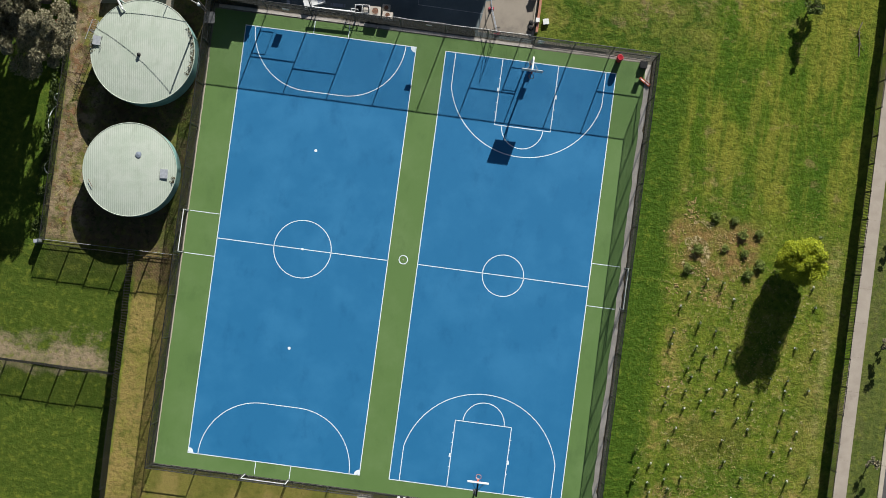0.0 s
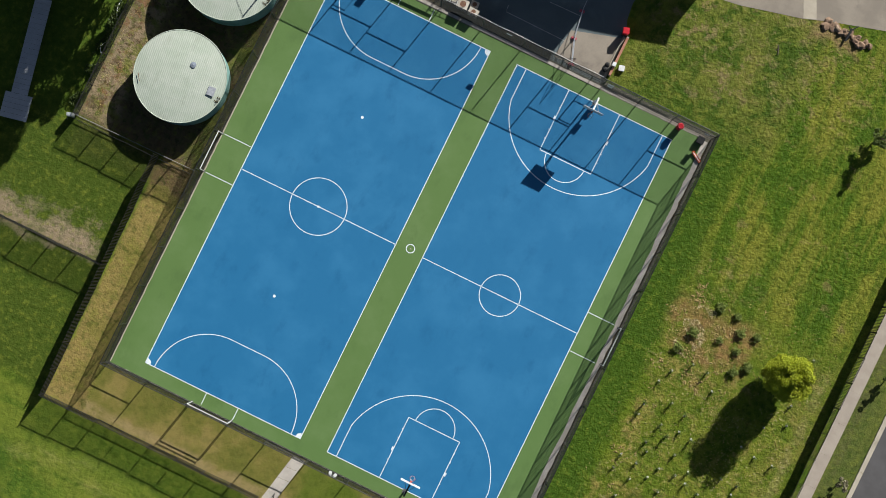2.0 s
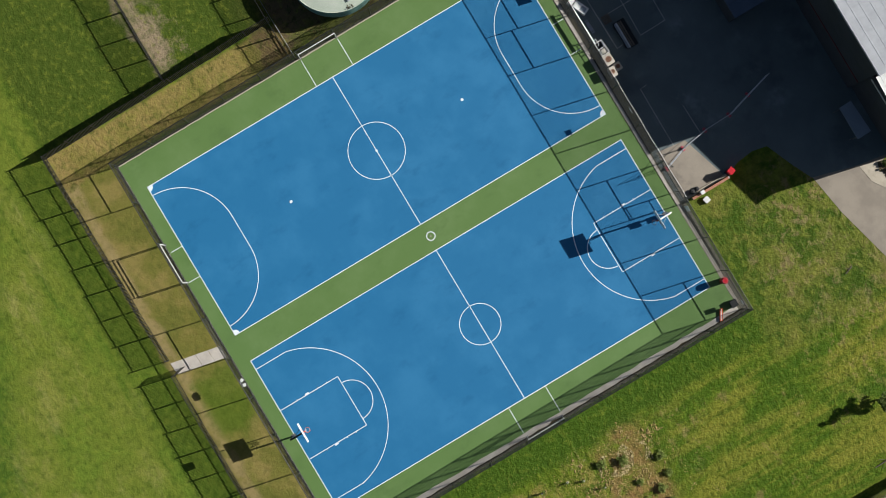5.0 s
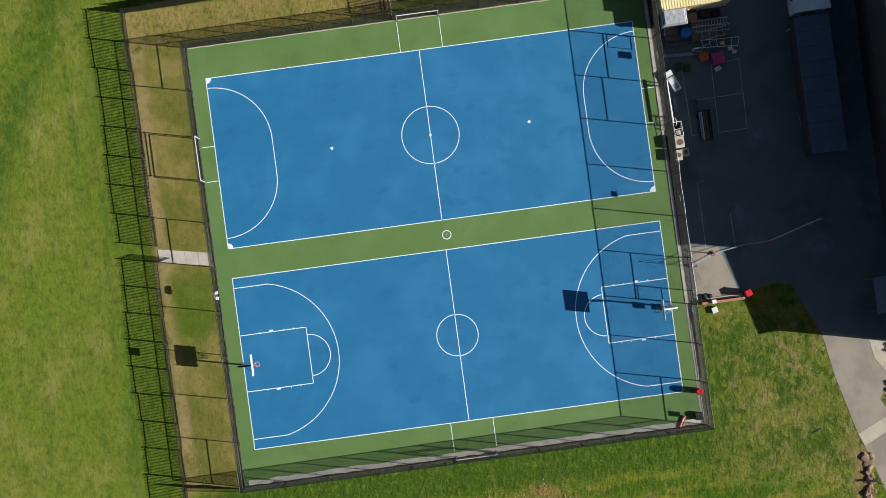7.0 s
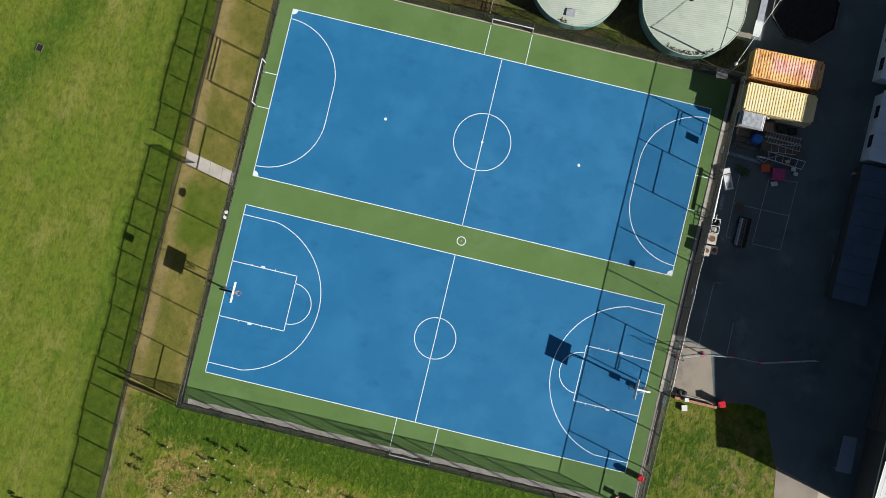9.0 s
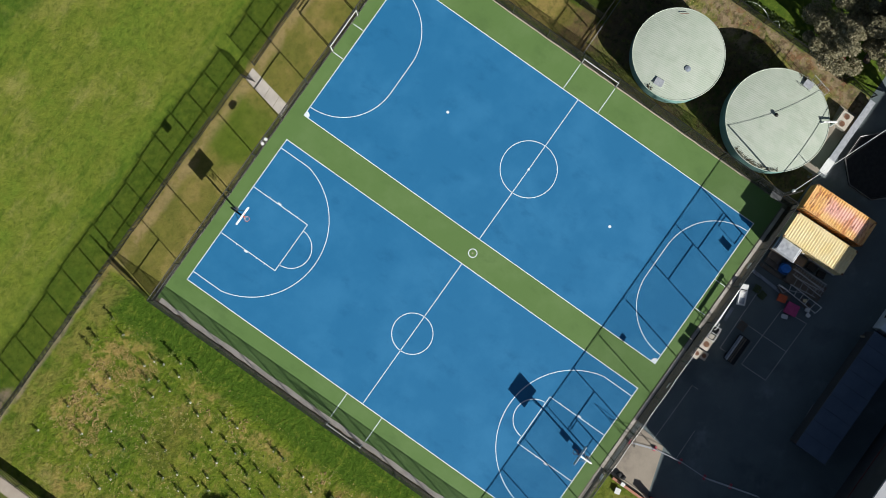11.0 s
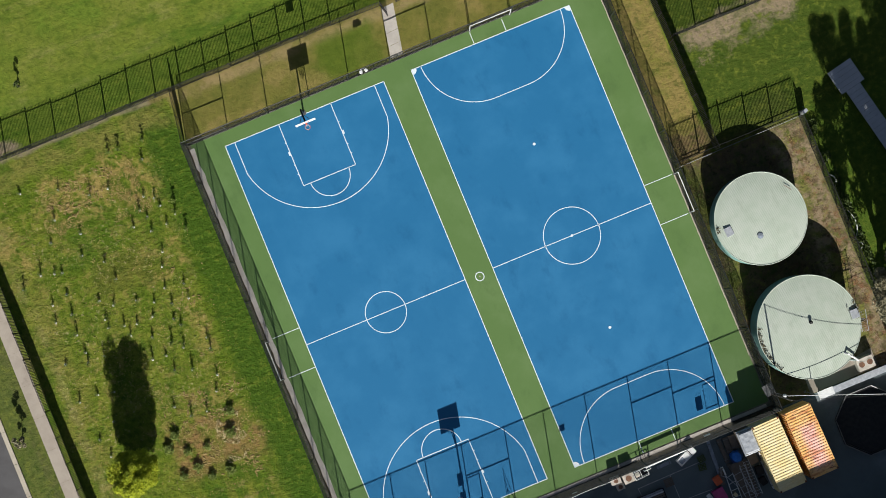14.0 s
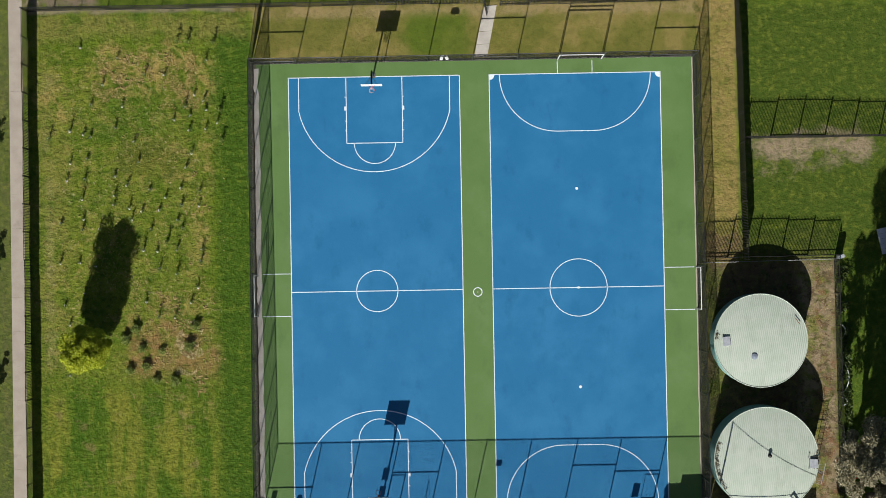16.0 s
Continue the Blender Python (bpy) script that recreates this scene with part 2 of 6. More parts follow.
    col = zone(col, (0.32, 0.235, 0.16), 0.85, 24.6, 11.0, 34.2, 13.0, soft=0.8, ragged=1.6, grain=maprange(t, mid, 0.24, 0.40))
    col = zone(col, (0.28, 0.21, 0.13), 0.6, 24.0, 8.8, 28.0, 11.5, soft=0.6, ragged=1.2, grain=patchy2)
    # tank yard: dark soil, lowered further to deepen the tanks' shade, trodden tan earth and weeds along the outer
    # fence
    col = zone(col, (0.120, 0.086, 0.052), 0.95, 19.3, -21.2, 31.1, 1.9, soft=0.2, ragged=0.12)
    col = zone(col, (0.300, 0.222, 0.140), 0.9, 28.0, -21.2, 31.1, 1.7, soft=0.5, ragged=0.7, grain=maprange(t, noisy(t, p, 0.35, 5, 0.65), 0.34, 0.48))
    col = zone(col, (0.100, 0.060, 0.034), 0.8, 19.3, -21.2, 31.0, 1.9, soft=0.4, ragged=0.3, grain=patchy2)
    col = zone(col, (0.100, 0.120, 0.024), 0.8, 19.3, -16, 21.6, 2, soft=0.4, ragged=0.6, grain=patchy)
    col = zone(col, (0.150, 0.155, 0.034), 0.85, 27.8, -18, 30.2, 1.5, soft=0.5, ragged=0.8, grain=maprange(t, noisy(t, p, 0.6, 5, 0.7), 0.47, 0.58))
    col = zone(col, (0.230, 0.105, 0.055), 0.7, 29.4, -20, 31.2, 1.0, soft=0.5, ragged=0.8, grain=maprange(t, noisy(t, p, 0.8, 5, 0.7), 0.50, 0.58))
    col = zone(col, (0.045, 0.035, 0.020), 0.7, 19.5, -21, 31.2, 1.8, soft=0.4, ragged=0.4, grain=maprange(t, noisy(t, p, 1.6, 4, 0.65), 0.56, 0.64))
    col = zone(col, (0.42, 0.33, 0.23), 0.7, 28.2, -20, 31.0, 1.7, soft=0.6, ragged=0.8, grain=maprange(t, noisy(t, p, 0.55, 5, 0.7), 0.58, 0.68))
    # scruffy edges of the drive and path
    col = zone(col, straw, 0.7, -24, -34.5, -12, -31, soft=0.8, ragged=0.8, grain=patchy2)
    clump = noisy(t, p, 0.34, 5, 0.66)
    col = zone(col, (0.130, 0.146, 0.026), 0.8, -24.5, -33.5, -8.9, -20.9, soft=0.8, ragged=0.8)
    col = zone(col, (0.036, 0.085, 0.007), 0.8, -24.5, -33.5, -8.9, -20.9, soft=0.8, ragged=0.8, grain=maprange(t, clump, 0.50, 0.42))
    col = zone(col, (0.042, 0.092, 0.008), 0.75, -15.8, -27.2, -11.2, -22.3, soft=0.9, ragged=1.4, grain=maprange(t, mid, 0.40, 0.52))
    col = zone(col, (0.195, 0.178, 0.042), 0.7, -24.5, -33.5, -8.9, -21.5, soft=0.8, ragged=0.8, grain=maprange(t, clump, 0.53, 0.62))
    col = zone(col, (0.235, 0.170, 0.088), 0.85, -20.6, -28.5, -16.0, -22.8, soft=0.8, ragged=1.2, grain=patchy2)
    col = zone(col, (0.24, 0.180, 0.090), 0.9, -16.5, -31.5, -9.8, -27.0, soft=1.2, ragged=1.6, grain=patchy2)
    col = zone(col, (0.23, 0.185, 0.080), 0.7, -26, -33.8, -11.5, -25.0, soft=1.2, ragged=1.2, grain=patchy2)
    col = zone(col, soil, 0.7, -14.6, -34, -11.6, -27.5, soft=0.8, ragged=0.9, grain=patchy2)
    col = zone(col, soil, 0.9, -20.8, -39.3, -17.6, -36.0, soft=0.4, ragged=0.6, grain=maprange(t, mid, 0.3, 0.42))
    col = zone(col, soil, 0.85, -27.5, -34.0, -23.4, -32.4, soft=0.4, ragged=0.7, grain=maprange(t, mid, 0.3, 0.45))
    col = zone(col, (0.14, 0.12, 0.05), 0.7, -41.6, -60, -39.0, 60, soft=0.2, ragged=0.2, grain=patchy)
    col = zone(col, (0.092, 0.100, 0.032), 0.7, -43.6, -90, -40.4, 110, soft=0.3, ragged=0.2)
    calm = {"strip_grass": 0.45, "field_grass": 0.8}.get(name, 1.0)
    blotch2 = noisy(t, p, 1.1, 4, 0.6)
    col = mixed(t, maprange(t, blotch2, 0.47, 0.36, 0.0, 0.4 * calm), col, (0.045, 0.085, 0.008))
    col = mixed(t, maprange(t, blotch2, 0.54, 0.66, 0.0, 0.3 * calm), col, (0.20, 0.22, 0.030))
    blade = noisy(t, p, 7.5, 4, 0.7)
    rough = area_mask(t, p, wob, -39.0, -40, -9.0, 24.6, soft=1.0, ragged=0.3)
    col = mixed(t, arith(t, "MULTIPLY", maprange(t, blade, 0.46, 0.34, 0.0, 0.24), arith(t, "ADD", arith(t, "MULTIPLY", rough, 0.6), 0.4)), col, (0.028, 0.052, 0.006))
    col = mixed(t, arith(t, "MULTIPLY", maprange(t, blade, 0.53, 0.68, 0.0, 0.22), arith(t, "ADD", arith(t, "MULTIPLY", rough, 0.6), 0.4)), col, (0.24, 0.26, 0.035))
    col = mixed(t, maprange(t, tuft, 0.34, 0.5, 0.42 * calm, 0.0), col, (0.024, 0.050, 0.004))
    col = mixed(t, maprange(t, tuft, 0.52, 0.70, 0.0, 0.34 * calm), col, (0.25, 0.27, 0.035))
    col = mixed(t, maprange(t, fine, 0.35, 0.55, 0.16, 0.0), col, (0.022, 0.032, 0.005))
    t.links.new(col, b.inputs["Base Color"])
    lumps = arith(t, "ADD", tuft, arith(t, "MULTIPLY", clods, 0.55))
    relief = arith(t, "ADD", arith(t, "ADD", lumps, arith(t, "MULTIPLY", blade, 0.16)), arith(t, "MULTIPLY", fine, 0.13))
    bumped(t, b, arith(t, "MULTIPLY", relief, arith(t, "ADD", arith(t, "MULTIPLY", rough, 0.5), 0.5)), 0.62 * calm, 0.33)
    return m


def ribbed(name, c1, c2, pitch=0.19, stain=None, axis=0, amount=0.8, thresh=(0.52, 0.66)):
    """Painted steel with weathering."""
    m, t, b = nodes_of(name, 0.55)
    p = place(t)
    col = mixed(t, maprange(t, noisy(t, p, 0.7, 5, 0.65), 0.35, 0.65), c1, c2)
    if stain:
        s = noisy(t, p, 1.1, 6, 0.7, (1.0, 0.45, 1.0))
        col = mixed(t, maprange(t, s, thresh[0], thresh[1], 0.0, amount), col, stain)
    g = noisy(t, p, 25, 3)
    col = mixed(t, maprange(t, g, 0.35, 0.7, 0.0, 0.18), col, tuple(v * 0.5 for v in c1))
    t.links.new(col, b.inputs["Base Color"])
    return m


PLOTS = [("field_grass", -900, 24.95, 900, 900), ("meadow_grass", -900, -8, -19.2, 24.95), ("park_grass", -900, -900, -19.2, -8),
         ("strip_grass", -19.2, -19, 19.2, 24.95), ("lawn_grass", -19.2, -900, 19.2, -19), ("compound_ground", 19.2, -900, 900, 24.95)]
GRASSES = [grass_material(*plot) for plot in PLOTS]
BLUE = acrylic("blue_acrylic", (0.016, 0.150, 0.318), (0.034, 0.200, 0.390), (0.008, 0.110, 0.250))
GREEN = acrylic("green_acrylic", (0.107, 0.190, 0.054), (0.145, 0.230, 0.082), (0.080, 0.145, 0.042))
LINE = worn("line_paint", (0.82, 0.89, 0.93), (0.75, 0.82, 0.86), 1.2, 40, 0.6)
CONCRETE = worn("concrete", (0.40, 0.36, 0.31), (0.32, 0.285, 0.245), 0.7, 22, 0.9, dirt=(0.20, 0.17, 0.13))
PALE_CONCRETE = worn("pale_concrete", (0.50, 0.44, 0.345), (0.43, 0.375, 0.295), 0.9, 25, 0.9, dirt=(0.30, 0.26, 0.2))
PATH_CONCRETE = worn("footpath_concrete", (0.42, 0.36, 0.295), (0.36, 0.305, 0.25), 0.7, 25, 0.9, dirt=(0.25, 0.21, 0.17))
PATH_PALE = worn("bleached_concrete", (0.66, 0.60, 0.52), (0.55, 0.49, 0.42), 0.9, 25, 0.9, dirt=(0.36, 0.31, 0.25))
WHITE_CONCRETE = worn("fresh_concrete", (0.58, 0.53, 0.47), (0.47, 0.42, 0.36), 0.9, 25, 0.9, dirt=(0.30, 0.26, 0.21))
MOSSY_CONCRETE = worn("mossy_concrete", (0.20, 0.18, 0.14), (0.12, 0.115, 0.08), 0.8, 18, 0.9, dirt=(0.07, 0.075, 0.045))
def yard_asphalt():
    """Old grey asphalt with dusty smears and darker damp patches."""
    m, t, b = nodes_of("yard_asphalt", 0.9)
    p = place(t)
    col = mixed(t, maprange(t, noisy(t, p, 0.3, 4), 0.35, 0.65), (0.116, 0.145, 0.150), (0.140, 0.170, 0.174))
    col = mixed(t, maprange(t, noisy(t, p, 0.18, 4, 0.6), 0.54, 0.68, 0.0, 0.55), col, (0.070, 0.088, 0.094))
    wisp = arith(t, "MULTIPLY", maprange(t, noisy(t, p, 0.32, 6, 0.62), 0.50, 0.74), maprange(t, noisy(t, p, 0.13, 2), 0.46, 0.58))
    col = mixed(t, arith(t, "MULTIPLY", wisp, 0.75), col, (0.27, 0.30, 0.32))
    g = noisy(t, p, 35, 2)
    col = mixed(t, maprange(t, g, 0.3, 0.7, 0.0, 0.3), col, (0.075, 0.088, 0.094))
    t.links.new(col, b.inputs["Base Color"])
    bumped(t, b, g, 0.15, 0.01)
    return m


ASPHALT = yard_asphalt()
ROAD = worn("road_asphalt", (0.11, 0.105, 0.105), (0.09, 0.085, 0.085), 0.6, 30, 0.9)
DRIVE = worn("drive_concrete", (0.32, 0.275, 0.22), (0.245, 0.21, 0.17), 0.5, 18, 0.9, bump=0.3, dirt=(0.15, 0.13, 0.11))
BLACK = worn("black_steel", (0.018, 0.019, 0.018), (0.028, 0.028, 0.026), 3, 30, 0.5)
GALV = worn("galvanised_steel", (0.22, 0.22, 0.215), (0.15, 0.15, 0.148), 3, 40, 0.5, 0.6)
DARK_MESH = worn("dark_chain_mesh", (0.025, 0.026, 0.024), (0.018, 0.019, 0.018), 3, 30, 0.6)
WHITE = worn("white_enamel", (0.80, 0.80, 0.78), (0.70, 0.70, 0.68), 2, 30, 0.45)
CREAM = worn("cream_enamel", (0.60, 0.55, 0.47), (0.50, 0.45, 0.38), 2, 25, 0.5, dirt=(0.28, 0.2, 0.13))
TANK = ribbed("tank_roof_steel", (0.42, 0.475, 0.385), (0.48, 0.52, 0.44), stain=(0.34, 0.38, 0.30), amount=0.45)
TANK_SIDE = ribbed("tank_wall_steel", (0.17, 0.30, 0.27), (0.12, 0.22, 0.20), stain=(0.22, 0.27, 0.2))
MOULD = worn("leaf_litter", (0.13, 0.10, 0.055), (0.07, 0.06, 0.03), 4, 25, 0.95)
YELLOW = ribbed("yellow_container_paint", (0.80, 0.63, 0.30), (0.84, 0.71, 0.42), stain=(0.52, 0.42, 0.22), amount=0.5, thresh=(0.58, 0.75))
def rusted_orange():
    """Faded orange paint, pink where it has worn thin, with dark rust runs at one end."""
    m, t, b = nodes_of("rusted_orange_paint", 0.6)
    p = place(t)
    wob = arith(t, "MULTIPLY", arith(t, "SUBTRACT", noisy(t, p, 1.4, 5, 0.7), 0.5), 2.0)
    col = mixed(t, maprange(t, noisy(t, p, 0.8, 5, 0.65), 0.35, 0.65), (0.80, 0.43, 0.13), (0.84, 0.52, 0.22))
    pink = arith(t, "MULTIPLY", area_mask(t, p, wob, 20.25, -26.4, 21.5, -22.6, soft=0.45, ragged=0.5), 0.85)
    col = mixed(t, pink, col, (0.86, 0.47, 0.42))
    runs = maprange(t, noisy(t, p, 2.6, 6, 0.75, (0.5, 2.2, 1.0)), 0.50, 0.60)
    for x0, y0, x1, y1 in ((20.3, -23.6, 21.7, -21.2), (19.5, -22.0, 20.4, -21.0), (20.0, -25.6, 20.6, -24.4), (19.6, -27.0, 21.9, -26.3)):
        k = arith(t, "MULTIPLY", area_mask(t, p, wob, x0, y0, x1, y1, soft=0.3, ragged=0.5), runs)
        col = mixed(t, arith(t, "MULTIPLY", k, 0.95), col, (0.24, 0.05, 0.03))
    wide = maprange(t, noisy(t, p, 1.1, 6, 0.72, (0.6, 1.4, 1.0)), 0.50, 0.62, 0.0, 0.75)
    col = mixed(t, wide, col, (0.50, 0.17, 0.06))
    t.links.new(col, b.inputs["Base Color"])
    return m


ORANGE = rusted_orange()
RUST = worn("rust", (0.22, 0.09, 0.045), (0.13, 0.055, 0.03), 2, 20, 0.9)
RED = worn("red_plastic", (0.62, 0.022, 0.035), (0.50, 0.018, 0.03), 3, 20, 0.45)
PINK = worn("faded_pink_plastic", (0.50, 0.09, 0.12), (0.42, 0.07, 0.10), 3, 20, 0.5)
MAGENTA = worn("magenta_plastic", (0.52, 0.07, 0.22), (0.42, 0.055, 0.17), 3, 20, 0.5)
ORANGE_PL = worn("orange_plastic", (0.70, 0.13, 0.045), (0.60, 0.11, 0.04), 3, 20, 0.5)
BLUE_TARP = worn("blue_tarpaulin", (0.03, 0.19, 0.62), (0.02, 0.14, 0.5), 4, 20, 0.4)
GREY_SHEET = worn("grey_sheet", (0.27, 0.31, 0.37), (0.20, 0.23, 0.27), 2, 15, 0.7, dirt=(0.2, 0.2, 0.2))
PALE_SHEET = worn("pale_plastic_sheet", (0.42, 0.44, 0.47), (0.34, 0.36, 0.39), 2, 9, 0.6, dirt=(0.28, 0.29, 0.30))
ALU = worn("aluminium", (0.55, 0.57, 0.60), (0.42, 0.44, 0.47), 4, 30, 0.4, 0.3)
TIMBER = worn("weathered_timber", (0.155, 0.13, 0.105), (0.11, 0.09, 0.07), 3, 30, 0.85)
FAN = worn("rusty_fan", (0.30, 0.15, 0.085), (0.17, 0.09, 0.06), 5, 25, 0.7)
CARD = worn("brown_board", (0.22, 0.175, 0.135), (0.17, 0.13, 0.10), 2, 18, 0.85)
BARK = worn("bark", (0.13, 0.10, 0.075), (0.08, 0.06, 0.045), 4, 18, 0.9)
ROOF_WHITE = ribbed("white_roof_steel", (0.62, 0.62, 0.60), (0.70, 0.70, 0.68), stain=(0.5, 0.5, 0.47), amount=0.4)
ROOF_DARK = worn("blue_grey_roof_steel", (0.10, 0.135, 0.19), (0.085, 0.115, 0.165), 0.8, 15, 0.6)
WALL_DARK = worn("dark_render_wall", (0.06, 0.064, 0.072), (0.05, 0.054, 0.06), 0.8, 12, 0.85)
GLASS_DARK = nodes_of("dark_window_glass", 0.08)[0]
GLASS_DARK.node_tree.nodes["Principled BSDF"].inputs["Base Color"].default_value = (0.012, 0.018, 0.025, 1)
RUBBER = worn("black_rubber", (0.02, 0.02, 0.022), (0.03, 0.03, 0.03), 3, 25, 0.8)
BRICK = island("red_brick", (0.34, 0.14, 0.085), (0.44, 0.21, 0.14), 0.9)
NETTING = worn("white_net", (0.6, 0.6, 0.6), (0.5, 0.5, 0.5), 2, 20, 0.8)
LEAF_LIME = leaf_material("lime_leaves", (0.20, 0.27, 0.012), (0.50, 0.52, 0.028), 0.08)
LEAF_GUM = leaf_material("grey_green_leaves", (0.12, 0.114, 0.06), (0.34, 0.30, 0.19), 0.15)
LEAF_DARK = leaf_material("dark_green_leaves", (0.035, 0.06, 0.012), (0.08, 0.11, 0.025), 0.2)
LEAF_MID = leaf_material("green_leaves", (0.07, 0.11, 0.02), (0.14, 0.18, 0.04), 0.25)
LEAF_SHRUB = leaf_material("shrub_leaves", (0.13, 0.19, 0.035), (0.27, 0.32, 0.08), 0.3)
LEAF_DRY = leaf_material("dry_stalks", (0.33, 0.23, 0.085), (0.48, 0.36, 0.15), 0.15)
MULCH = leaf_material("bark_mulch", (0.13, 0.08, 0.05), (0.40, 0.28, 0.19), 0.05)
LEAF_PALE = leaf_material("bleached_straw", (0.48, 0.38, 0.19), (0.66, 0.55, 0.32), 0.1)
GRASS_BLADE = leaf_material("grass_blades", (0.055, 0.10, 0.012), (0.20, 0.22, 0.05), 0.2)


# ---- mesh helpers ----
def mesh_of(name, bm, material):
    me = bpy.data.meshes.new(name)
    bm.to_mesh(me)
    bm.free()
    for m in material if isinstance(material, (list, tuple)) else (material,):
        me.materials.append(m)
    return me


def part(name, bm, material, parent=None, label=""):
    ob = new(name, mesh_of(name, bm, material))
    if parent is not None:
        ob.parent = parent
    if label:
        ob["label"] = label
    return ob


def empty(name, m=None, **tags):
    ob = new(name)
    ob.empty_display_size = 0.2
    if m is not None:
        ob.matrix_world = m
    return tagged(ob, **tags)


def add_box(bm, x0, y0, z0, x1, y1, z1, m=None, mat=0):
    k = Matrix.Translation(((x0 + x1) / 2, (y0 + y1) / 2, (z0 + z1) / 2)) @ Matrix.Diagonal((x1 - x0, y1 - y0, z1 - z0, 1))
    r = bmesh.ops.create_cube(bm, size=1, matrix=(m @ k) if m else k)
    if mat:
        for f in {f for v in r["verts"] for f in v.link_faces}:
            f.material_index = mat
    return r["verts"]


def box(x0, y0, z0, x1, y1, z1, bevel=0.0, m=None):
    bm = bmesh.new()
    add_box(bm, x0, y0, z0, x1, y1, z1, m)
    if bevel:
        bmesh.ops.bevel(bm, geom=bm.edges[:], offset=bevel, segments=2, affect="EDGES")
    return bm


def add_rod(bm, a, b, r=0.02, sides=8, r2=None):
    a, b = Vector(a), Vector(b)
    d = b - a
    m = Matrix.Translation((a + b) / 2) @ d.to_track_quat("Z", "Y").to_matrix().to_4x4()
    return bmesh.ops.create_cone(bm, segments=sides, cap_ends=True, radius1=r, radius2=r if r2 is None else r2, depth=d.length, matrix=m)["verts"]


def rod(a, b, r=0.02, sides=8, r2=None):
    bm = bmesh.new()
    add_rod(bm, a, b, r, sides, r2)
    return bm


def tube(points, r=0.03, sides=8):
    """One bent tube swept through the points, closed when it ends where it began."""
    pts = [Vector(p) for p in points]
    loop = len(pts) > 3 and (pts[0] - pts[-1]).length < 1e-4
    if loop:
        pts.pop()
    bm = bmesh.new()
    n, rings, side = len(pts), [], None
    for i, p in enumerate(pts):
        a = pts[i - 1] if i or loop else p
        b = pts[(i + 1) % n] if i < n - 1 or loop else p
        d = (b - a).normalized()
        if side is None:
            side = d.orthogonal().normalized()
        side = (side - d * side.dot(d)).normalized()
        up = d.cross(side)
        rings.append([bm.verts.new(p + (side * math.cos(2 * math.pi * k / sides) + up * math.sin(2 * math.pi * k / sides)) * r) for k in range(sides)])
    for i in range(n if loop else n - 1):
        u, w = rings[i], rings[(i + 1) % n]
        for k in range(sides):
            bm.faces.new((u[k], u[(k + 1) % sides], w[(k + 1) % sides], w[k]))
    if not loop:
        bm.faces.new(rings[0][::-1])
        bm.faces.new(rings[-1])
    return bm


def slab(points, z0, z1, ragged=0.0):
    """A flat sheet with thickness over an outline."""
    bm = bmesh.new()
    if ragged:
        out = []
        for (ax, ay), (bx, by) in zip(points, points[1:] + points[:1]):
            n = max(1, int(math.hypot(bx - ax, by - ay) / 0.5))
            for i in range(n):
                x, y = ax + (bx - ax) * i / n, ay + (by - ay) * i / n
                k = noise.noise((x * 1.3, y * 1.3, 7.0)) * ragged
                out.append((x + k, y + k * 0.8))
        points = out
    low = [bm.verts.new((x, y, z0)) for x, y in points]
    top = [bm.verts.new((x, y, z1)) for x, y in points]
    bm.faces.new(top)
    bm.faces.new(low[::-1])
    n = len(points)
    for i in range(n):
        bm.faces.new((low[i], low[(i + 1) % n], top[(i + 1) % n], top[i]))
    bmesh.ops.recalc_face_normals(bm, faces=bm.faces[:])
    return bm


def ribbon(points, width, z0, z1, closed=False):
    """A painted stripe along a line of points."""
    bm = bmesh.new()
    pts = [Vector((*p, 0)) for p in points]
    n = len(pts)
    rows = []
    for i, p in enumerate(pts):
        a = pts[i - 1] if (i or closed) else p
        b = pts[(i + 1) % n] if (i < n - 1 or closed) else p
        d = (b - a).normalized()
        s = Vector((-d.y, d.x, 0)) * width / 2
        rows.append([bm.verts.new((q.x, q.y, z)) for q in (p - s, p + s) for z in (z0, z1)])
    for i in range(n if closed else n - 1):
        a, b = rows[i], rows[(i + 1) % n]
        for j, k in ((1, 3), (0, 1), (3, 2)):
            bm.faces.new((a[j], a[k], b[k], b[j]))
    bmesh.ops.recalc_face_normals(bm, faces=bm.faces[:])
    return bm


def arc(cx, cy, r, a0, a1, n=40):
    return [(cx + r * math.cos(radians(a0 + (a1 - a0) * i / n)), cy + r * math.sin(radians(a0 + (a1 - a0) * i / n))) for i in range(n + 1)]


def from_arrays(name, verts, faces, material, parent=None):
    me = bpy.data.meshes.new(name)
    me.from_pydata(verts, [], faces)
    me.materials.append(material)
    ob = new(name, me)
    if parent is not None:
        ob.parent = parent
    return ob


def leaf_cloud(name, centres, sizes, material, parent=None, rng=None, flat=0.5):
    """Many small folded leaves, one at each centre, turned at random."""
    n = len(centres)
    c, s = np.asarray(centres, float), np.asarray(sizes, float)[:, None]
    u = rng.normal(size=(n, 3))
    u[:, 2] *= flat
    u /= np.linalg.norm(u, axis=1)[:, None]
    w = np.cross(u, rng.normal(size=(n, 3)))
    w /= np.linalg.norm(w, axis=1)[:, None]
    v = np.stack([c - u * s, c + w * s * 0.45, c + u * s, c - w * s * 0.45], 1).reshape(-1, 3)
    f = [(4 * i, 4 * i + 1, 4 * i + 2, 4 * i + 3) for i in range(n)]
    return from_arrays(name, v.tolist(), f, material, parent)


